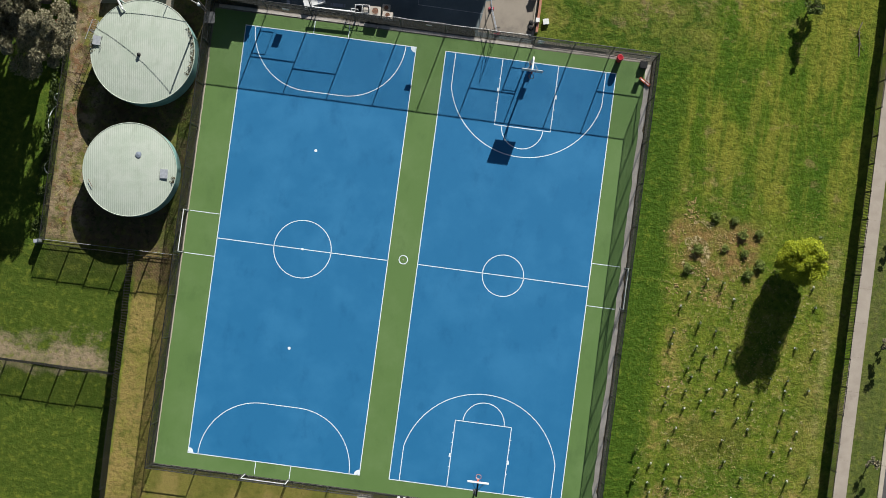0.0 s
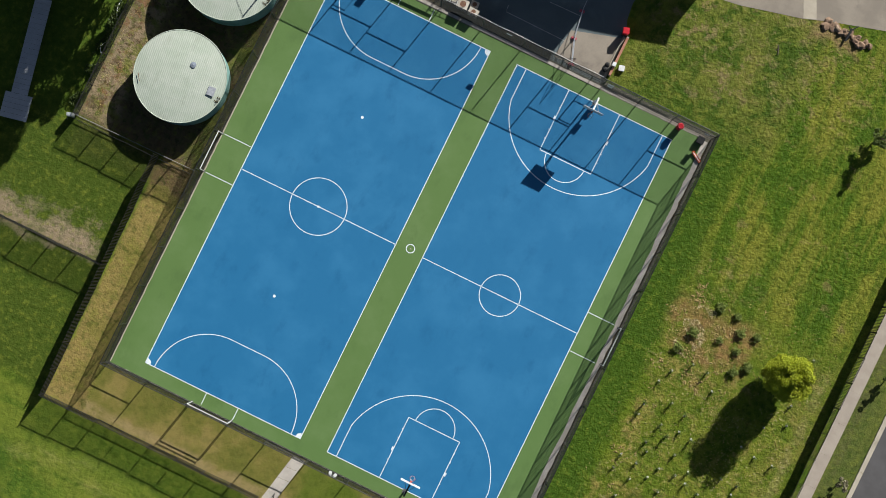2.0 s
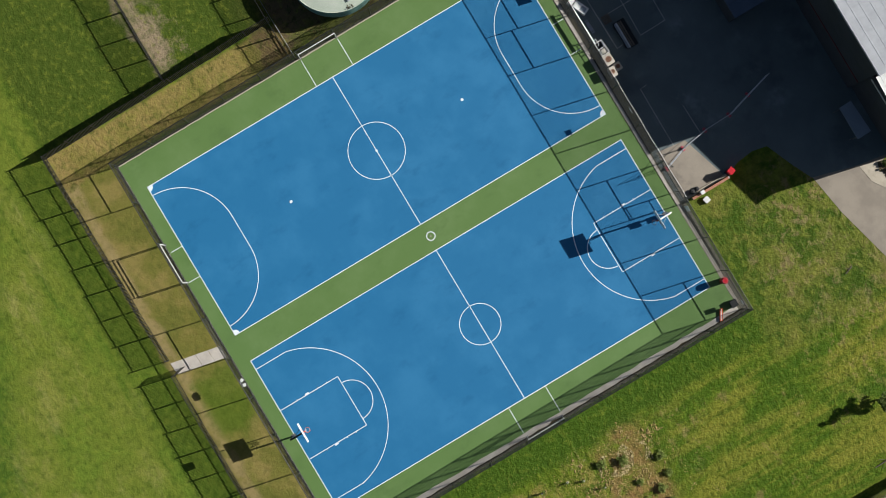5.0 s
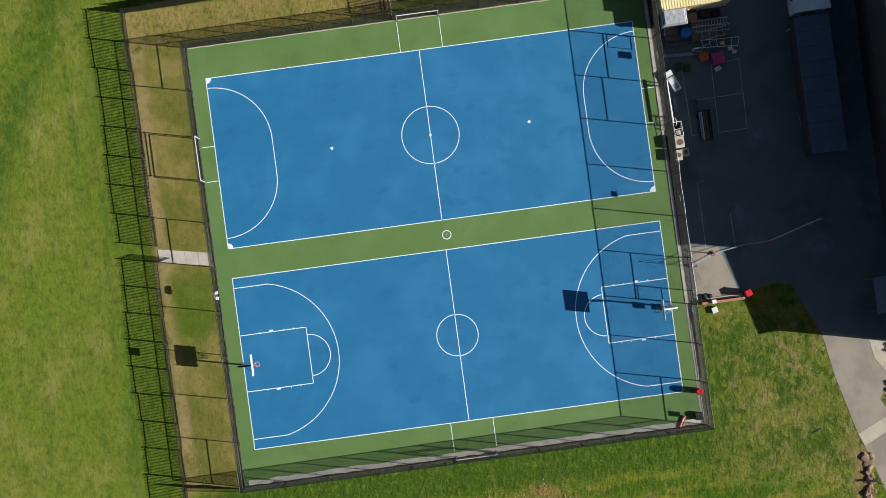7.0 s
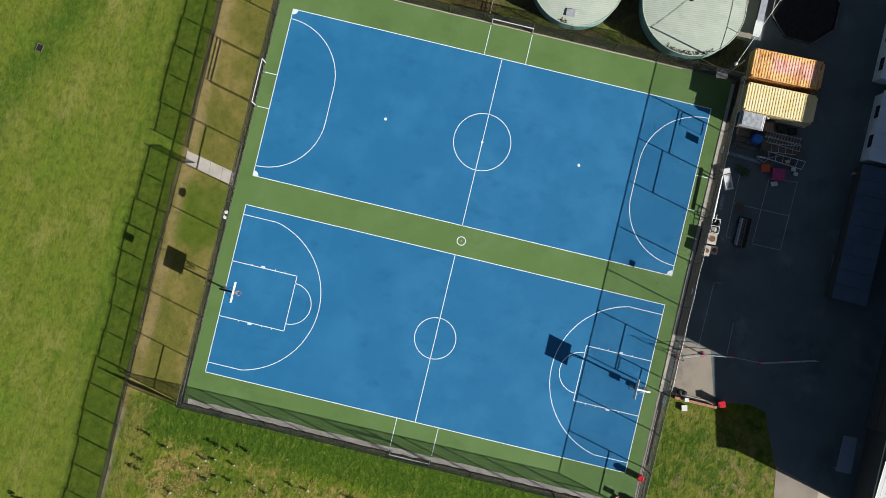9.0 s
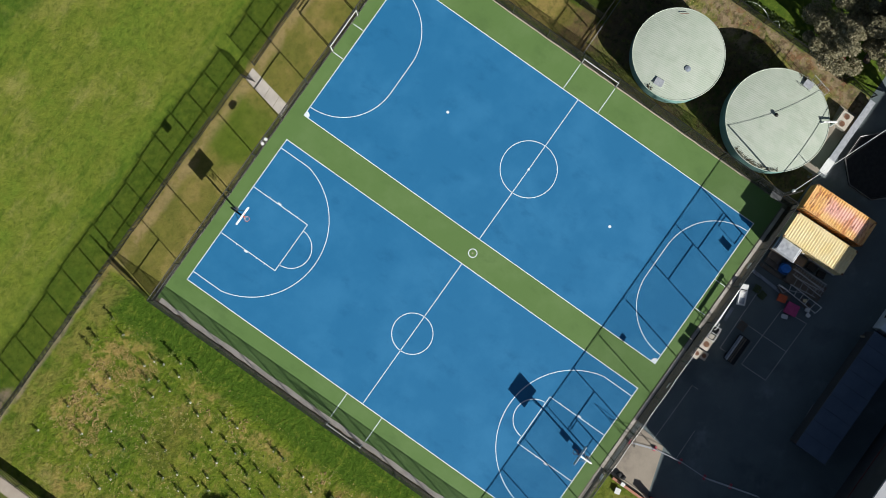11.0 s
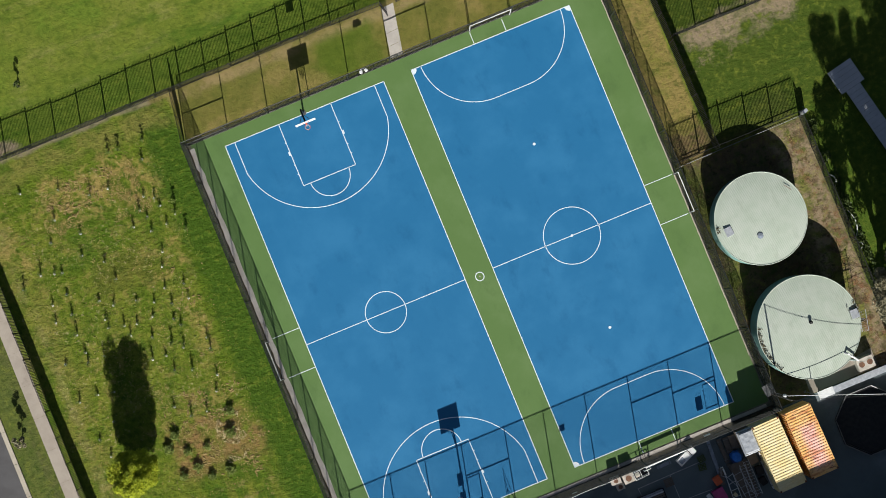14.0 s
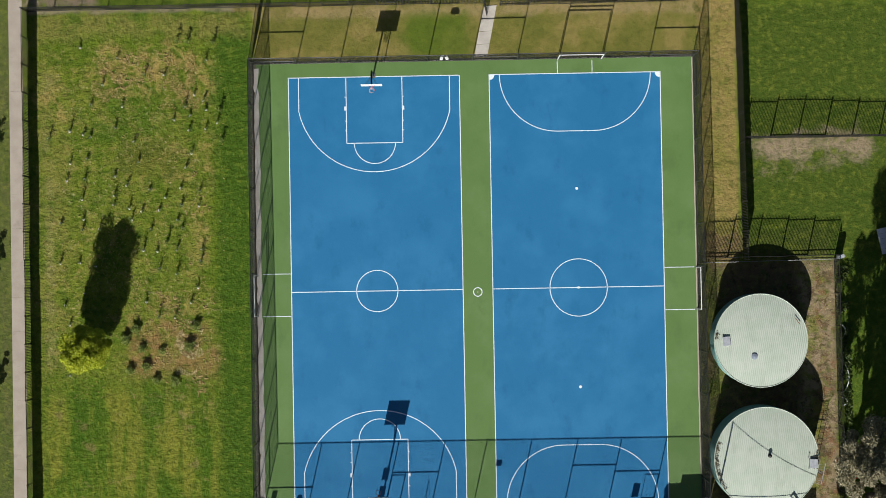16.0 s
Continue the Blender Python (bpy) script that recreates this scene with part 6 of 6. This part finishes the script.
bench = empty("picnic_bench", pose(31.95, -16.9, 0, 0, 0, 10), label="small red and white play bench on the grass", category="bench")
part("seat", box(-0.7, -0.18, 0.42, 0.7, 0.18, 0.48, 0.01), RED, bench)
part("back", box(-0.75, 0.4, 0.5, 0.6, 0.62, 0.56, 0.01), WHITE, bench)
for x in (-0.55, -0.1, 0.4):
    part("leg", rod((x, 0.5, 0), (x, 0.1, 0.46), 0.03, 6), RED, bench)
tap = empty("tap_stand", pose(31.5, 2.3, 0, 0, 0, 18), label="pale metal tap box on a post at the fence corner", category="tap")
part("post", rod((0, 0, 0), (0, 0, 0.9), 0.05, 8), GALV, tap)
part("box", box(-0.25, -0.16, 0.1, 0.25, 0.16, 1.15, 0.02), ALU, tap)
part("spout", tube([(0.2, 0.14, 0.85), (0.2, 0.4, 0.85), (0.2, 0.42, 0.7)], 0.025, 6), GALV, tap)
pipes = empty("bent_pipe", label="bent white plastic pipes beside the tank fence", category="pipe")
for y0, y1, x, bow in ((-3.6, -4.8, 31.55, 0.35), (-6.7, -9.7, 31.5, 0.6), (-9.95, -10.7, 31.55, 0.35)):
    part("loop", tube([(x + bow * math.sin(k * math.pi / 10) ** 0.7, y0 + (y1 - y0) * k / 10, 0.06 + 0.25 * math.sin(k * math.pi / 10)) for k in range(11)], 0.04, 6), WHITE, pipes)
grate = empty("drain_grate", pose(7.8, 39.47, 0, 0, 0, -8), label="dark iron drain grate in the sports field", category="drain")
for e in (-1, 1):
    part("rim", box(e * 0.32 - 0.03, -0.3, 0.0, e * 0.32 + 0.03, 0.3, 0.05), MOSSY_CONCRETE, grate)
    part("rim", box(-0.29, e * 0.27 - 0.03, 0.0, 0.29, e * 0.27 + 0.03, 0.05), MOSSY_CONCRETE, grate)
for k in range(6):
    part("bar", box(-0.27 + k * 0.1, -0.24, 0.01, -0.22 + k * 0.1, 0.24, 0.045), BLACK, grate)
part("pit", box(-0.28, -0.24, 0.0, 0.28, 0.24, 0.008), RUBBER, grate)


# ---- trees and plants ----
def tree(name, label, x, y, h, r, trunk_h, leaves, material, seed, leaf=0.13, shape=1.0, blobs=16, flat=0.7, clump=(0.22, 0.42)):
    """Tapered trunk, forked limbs and a crown of small leaves in uneven clumps."""
    rg = np.random.default_rng(seed)
    g = empty(name, pose(x, y, 0), label=label, category="tree" if h > 1.6 else "shrub")
    tr0 = max(0.03, h * 0.022)
    bm = bmesh.new()
    p = Vector((0, 0, 0))
    for k in range(5):
        q = Vector((rg.normal(0, 0.03) * h, rg.normal(0, 0.03) * h, h * 0.8 * (k + 1) / 5))
        add_rod(bm, p, q, tr0 * (1 - k * 0.17), 8, tr0 * (1 - (k + 1) * 0.17))
        p = q
    part("trunk", bm, BARK, g)
    centres, ends = [], []
    for k in range(blobs):
        a = rg.uniform(0, 2 * math.pi)
        z = trunk_h + (h - trunk_h) * rg.uniform(0.12, 0.92)
        f = (z - trunk_h) / (h - trunk_h)
        rad = r * (1 - abs(f - 0.42) ** 1.6 * shape) * rg.uniform(0.03, 0.86)
        centres.append((rad * math.cos(a), rad * math.sin(a), z))
    for k, c in enumerate(centres):
        if k % 2 == 0:
            bm = bmesh.new()
            a = Vector((c[0] * 0.05, c[1] * 0.05, max(trunk_h * 0.7, c[2] - r * 0.8)))
            b = Vector(c)
            mid = (a + b) / 2 + Vector((0, 0, -0.1 * r))
            add_rod(bm, a, mid, tr0 * 0.42, 6, tr0 * 0.28)
            add_rod(bm, mid, b, tr0 * 0.28, 6, tr0 * 0.1)
            part("limb", bm, BARK, g)
    n = leaves
    idx = rg.integers(0, blobs, n)
    c = np.array(centres)[idx]
    br = rg.uniform(*clump, blobs)[idx][:, None] * r
    d = rg.normal(size=(n, 3))
    d /= np.linalg.norm(d, axis=1)[:, None]
    c = c + d * br * rg.uniform(0.2, 1.0, (n, 1)) ** 0.5 * np.array((1, 1, flat))
    c[:, 2] = np.clip(c[:, 2], max(0.05, trunk_h * 0.6), h)
    tagged(leaf_cloud("crown", c, rg.uniform(leaf * 0.6, leaf * 1.4, n), material, g, rg), kind="stuff")
    return g


tree("tree", "young tree with dense lime-green leaves on the meadow", -33.45, -4.55, 6.3, 2.2, 0.4, 90000, LEAF_LIME, 11, 0.07, 0.7, 120, 1.1, (0.16, 0.32))
GUMS = [(32.1, -14.5, 14.5, 3.6, 4.6), (36.0, -16.8, 15.5, 3.7, 4.0), (33.6, -18.6, 15.0, 3.0, 6.0), (40.6, -13.0, 14.0, 3.7, 4.5), (34.6, -20.8, 12.0, 2.7, 4.0),
        (43.6, -17.6, 14.0, 3.6, 4.5), (44.4, -8.2, 13.0, 3.6, 4.0), (31.2, -26.4, 12.0, 2.4, 3.5)]
for i, (x, y, h, r, low) in enumerate(GUMS):
    tagged(tree("tree", "tall grey-leaved gum tree in the stand beyond the tanks", x, y, h, r, low, 36000, LEAF_GUM, 80 + i, 0.105, 0.5, 58, 1.3, (0.12, 0.27)), group="gum trees")
tree("tree", "slim sparse young tree on the mown grass", -32.15, -26.4, 3.4, 0.95, 0.4, 2200, LEAF_MID, 17, 0.085, 0.7, 18)
tree("tree", "small pale-leaved street tree on the verge", -42.2, 1.6, 2.5, 0.6, 0.5, 600, LEAF_GUM, 18, 0.09, 0.7, 10)
tree("tree", "small pale-leaved street tree on the verge", -42.2, 11.8, 2.6, 0.65, 0.5, 600, LEAF_GUM, 19, 0.09, 0.7, 10)
tree("tree", "small dark street tree on the verge", -42.0, -8.3, 2.4, 0.55, 0.5, 700, LEAF_DARK, 20, 0.09, 0.7, 10)
tree("shrub", "slim shrub on the sports field", -30.9, 30.4, 1.5, 0.4, 0.2, 260, LEAF_DARK, 21, 0.08, 0.7, 6)

bran = empty("fallen_branch", label="bare bleached fallen branch on the grass", category="branch")
part("stem", tube([(-36.95, -26.0, 0.1), (-36.7, -25.2, 0.14), (-36.95, -24.2, 0.1), (-37.0, -23.0, 0.05)], 0.045, 6), TIMBER, bran)
for i, (a, b) in enumerate((((-36.7, -25.2), (-37.3, -24.7)), ((-36.95, -24.2), (-36.5, -23.6)), ((-36.95, -24.2), (-37.4, -23.5)), ((-36.75, -25.0), (-36.3, -24.6)))):
    part("twig", rod((*a, 0.13), (*b, 0.08), 0.03, 5, 0.01), TIMBER, bran)

# seedlings on the meadow: pale stakes with a few leaves
PLANTS_A = [(-34.4, 21.7), (-31.2, 20.7), (-28.8, 19.2), (-32.5, 18.4), (-25.3, 16.4), (-24.5, 17.4), (-23.7, 16.9), (-23.5, 16.1), (-22.5, 15.0), (-26.3, 15.2), (-24.9, 15.6), (-25.0, 14.3), (-23.5, 14.4), (-30.8, 16.5), (-33.5, 16.7), (-31.4, 14.6), (-29.8, 13.4), (-24.8, 12.3), (-25.3, 11.1), (-35.4, 14.4)]
PLANTS_B = [(-34.2, 14.1), (-33.6, 13.9), (-37.2, 13.8), (-29.4, 11.6), (-33.9, 12.0), (-35.4, 11.6), (-31.5, 10.4), (-28.5, 9.2), (-25.8, 9.3), (-24.1, 9.0), (-24.2, 7.7), (-25.7, 7.8), (-27.1, 8.5), (-30.5, 9.6), (-34.1, 10.2), (-27.1, 19.2), (-23.4, 20.4)]
PLANTS_C = [(-35.7, 10.1), (-34.4, 8.4), (-31.6, 8.7), (-31.6, 7.9), (-30.3, 7.6), (-29.2, 7.3), (-27.7, 7.4), (-26.1, 6.5), (-25.7, 5.8), (-30.1, 6.6), (-28.4, 5.7), (-26.2, 3.9), (-24.0, 3.9), (-24.1, 2.9), (-34.3, 6.7), (-34.4, 5.8), (-32.9, 5.8)]
PLANTS_D = [(-36.3, 6.4), (-29.1, 3.9), (-27.9, 3.8), (-27.7, 2.3), (-26.2, 1.8), (-34.7, 2.9), (-36.4, 2.9), (-33.3, 2.6), (-28.9, -0.6), (-27.8, -1.9), (-26.4, -2.0), (-36.0, -0.8), (-34.3, 0.2), (-35.6, -2.5), (-35.7, -6.9), (-24.4, 0.6), (-25.0, -0.7)]


def seedling(h, leaves, seed):
    rg = np.random.default_rng(seed)
    g = empty("seedling", label="small planted seedling tied to a pale stake", category="seedling", group="planted seedlings")
    part("stake", box(-0.03, -0.03, 0, 0.03, 0.03, h, 0.004), PALE_CONCRETE, g, "pale timber stake")
    part("guard", slab([(0.06 * math.cos(k * math.pi / 4), 0.06 * math.sin(k * math.pi / 4)) for k in range(8)], 0.0, h * 0.5), LEAF_MID, g)
    part("guard_rim", tube([(0.06 * math.cos(k * math.pi / 5), -0.03 + 0.06 * math.sin(k * math.pi / 5), h * 0.4) for k in range(11)], 0.04, 4), WHITE, g, "white guard rim")
    c = rg.normal(0, 1, (leaves, 3)) * (0.10, 0.10, h * 0.28) + (0.0, 0.08, h * 0.75)
    c[:, 2] = np.clip(c[:, 2], 0.05, h * 1.25)
    leaf_cloud("leaves", c, rg.uniform(0.035, 0.068, leaves), LEAF_MID, g, rg)
    return g


kinds = [seedling(0.40, 60, 1), seedling(0.54, 80, 2), seedling(0.72, 105, 3)]
random.seed(9)
for i, (x, y) in enumerate(PLANTS_A + PLANTS_B + PLANTS_C + PLANTS_D):
    k = i if i < 3 else random.choice((0, 0, 1, 1, 1, 2))
    m = pose(x, y, 0, random.uniform(-6, 6), random.uniform(-6, 6), random.uniform(0, 360))
    if i < 3:
        kinds[i].matrix_world = m
    else:
        copy_thing(kinds[k], m)
SHRUBS = [(-30.7, -3.8), (-29.3, -4.7), (-27.6, -4.9), (-29.0, -6.3), (-30.4, -6.5), (-28.1, -7.4), (-26.5, -7.6), (-25.2, -4.5), (-29.8, -3.0), (-24.6, -2.8)]
SHRUBS.sort(key=lambda p: p[1])
base_shrub = tree("shrub", "low dark-green shrub in bare earth on the meadow", *SHRUBS[0], 0.42, 0.48, 0.03, 800, LEAF_SHRUB, 30, 0.06, 0.5, 22)
tagged(base_shrub, group="meadow shrubs")
random.seed(3)
for x, y in SHRUBS[1:]:
    s = random.uniform(0.75, 1.15)
    c = copy_thing(base_shrub, pose(x, y, 0, 0, 0, random.uniform(0, 360)))
    c.scale = (s, s, s)
SAPLINGS = [(-25.9, 22.1), (-25.0, 22.0), (-22.7, 22.0), (-22.1, 13.3), (-22.2, 16.0), (-27.0, 4.6)]
base_sapling = tagged(tree("sapling", "thin leafy sapling in the long meadow grass", *SAPLINGS[0], 0.95, 0.26, 0.1, 190, LEAF_SHRUB, 33, 0.06, 0.5, 14), group="saplings")
for x, y in SAPLINGS[1:]:
    copy_thing(base_sapling, pose(x, y, 0, 0, 0, random.uniform(0, 360)))

# plants in the garden bed
for i, (x, y, r) in enumerate(((-14.9, -37.3, 0.35), (-15.3, -38.2, 0.4), (-15.2, -38.9, 0.3), (-15.5, -37.7, 0.3))):
    tree("shrub", "leafy green shrub in the mulched garden bed", x, y, 0.55, r, 0.05, 420, LEAF_MID, 60 + i, 0.07, 0.5, 12)

# rough grass and dry stalks
rng = np.random.default_rng(21)


CLOD = worn("dry_turf", (0.31, 0.225, 0.09), (0.22, 0.165, 0.06), 2.0, 15, 0.95, dirt=(0.22, 0.15, 0.07))
TURF = worn("green_turf", (0.15, 0.18, 0.03), (0.24, 0.21, 0.06), 1.2, 15, 0.95, dirt=(0.08, 0.10, 0.02))


def tufts(name, label, n, x0, y0, x1, y1, size, material, clump=0.0, z=0.03, flat=0.8):
    xy = np.column_stack([rng.uniform(x0, x1, n), rng.uniform(y0, y1, n)])
    if clump:
        keep = [noise.noise((x * clump, y * clump, 3.0)) > 0.05 for x, y in xy]
        xy = xy[np.array(keep)]
    n = len(xy)
    c = np.column_stack([xy, rng.uniform(0.0, z * 2, n)])
    ob = leaf_cloud(name, c, rng.uniform(size * 0.5, size * 1.5, n), material, None, rng, flat)
    return tagged(ob, label, "grass", kind="stuff")


tufts("grass", "rough tufts of grass on the planted meadow", 6000, -38.6, -12, -21.5, 23.8, 0.045, GRASS_BLADE, 0.5, 0.012, 0.3)
tufts("grass", "dry bleached stalks scattered on the meadow", 5000, -38.0, -9, -22, 22.5, 0.055, LEAF_DRY, 0.4, 0.012, 0.15)
tufts("dead_grass", "tan clods of dead grass turned over on the meadow", 7000, -33.5, 16.2, -24.0, 20.9, 0.06, LEAF_DRY, 0.7, 0.012, 0.15)
tufts("dead_grass", "tan clods of dead grass round the shrub bed", 4500, -30.5, -9.0, -23.2, 1.5, 0.06, LEAF_DRY, 0.7, 0.012, 0.15)
tufts("dead_grass", "pale clods of dead grass at the meadow edge", 1800, -26.4, -7.0, -24.0, -2.2, 0.075, LEAF_PALE, 0.9, 0.02, 0.15)
def clods(label, n, x0, y0, x1, y1, size, material, clump=0.6):
    """Loose lumps of turned turf, thickest where the ground was dug."""
    xy = np.column_stack([rng.uniform(x0, x1, n), rng.uniform(y0, y1, n)])
    e = ((xy - ((x0 + x1) / 2, (y0 + y1) / 2)) / ((x1 - x0) / 2, (y1 - y0) / 2))
    e = np.abs(e[:, 0]) ** 2.5 + np.abs(e[:, 1]) ** 2.5
    xy = xy[np.array([noise.noise((x * clump, y * clump, 7.0)) > 0.02 + 0.45 * k for (x, y), k in zip(xy, e)])]
    n = len(xy)
    tip = np.array([(1, 0, 0), (0, 1, 0), (-1, 0, 0), (0, -1, 0), (0, 0, 0.75), (0, 0, -0.2)])
    a = rng.uniform(0, 2 * math.pi, n)
    turn = np.stack([np.stack([np.cos(a), -np.sin(a), 0 * a], 1), np.stack([np.sin(a), np.cos(a), 0 * a], 1), np.stack([0 * a, 0 * a, 1 + 0 * a], 1)], 1)
    shape = tip[None] * rng.uniform(0.6, 1.4, (n, 6, 1)) * np.array((1.5, 0.8, 0.8)) * rng.uniform(0.5, 1.6, (n, 1, 1)) * size
    v = np.einsum("nij,nkj->nki", turn, shape) + np.column_stack([xy, np.zeros(n)])[:, None]
    faces = [tuple(6 * i + k for k in f) for i in range(n) for f in ((0, 1, 4), (1, 2, 4), (2, 3, 4), (3, 0, 4), (1, 0, 5), (2, 1, 5), (3, 2, 5), (0, 3, 5))]
    return tagged(from_arrays("turf_clods", v.reshape(-1, 3).tolist(), faces, material, None), label, "clods", kind="stuff")


clods("straw-coloured lumps of turned turf on the meadow", 1100, -33.4, 17.0, -22.8, 22.0, 0.085, CLOD)
clods("straw-coloured lumps of turned turf round the shrub bed", 1200, -31.0, -9.0, -22.0, 2.0, 0.085, CLOD)
clods("straw-coloured lumps of turf along the meadow edge", 350, -25.6, 0.0, -22.8, 13.5, 0.075, CLOD)
clods("scattered lumps of turf between the seedlings", 1600, -38.0, -8.0, -22.6, 22.0, 0.075, TURF, 0.35)
tufts("mulch", "brown bark mulch and roots in the garden bed", 1600, -16.0, -39.1, -14.7, -36.9, 0.09, MULCH, 0.0, 0.04, 0.3)
tufts("mulch", "brown bark mulch and roots beside the curved path", 2600, -20.7, -39.2, -17.9, -36.4, 0.09, MULCH, 0.0, 0.04, 0.3)
tufts("grass", "weeds and grass along the tank compound", 4000, 19.4, -18, 21.2, 1.5, 0.05, GRASS_BLADE, 0.6, 0.03)
tufts("hedge", "dark weeds and creepers along the tank fence", 5000, 31.3, -17.0, 32.3, 1.5, 0.11, LEAF_DARK, 0.7, 0.22)
tufts("grass", "weeds along the inside of the tank compound fence", 2500, 19.6, -19.0, 20.8, 1.5, 0.055, LEAF_MID, 0.7, 0.05)
tufts("leaf_litter", "fallen leaves and bark in the tank compound", 3500, 28.3, -20, 31, 1.8, 0.035, LEAF_DRY, 0.5, 0.01)
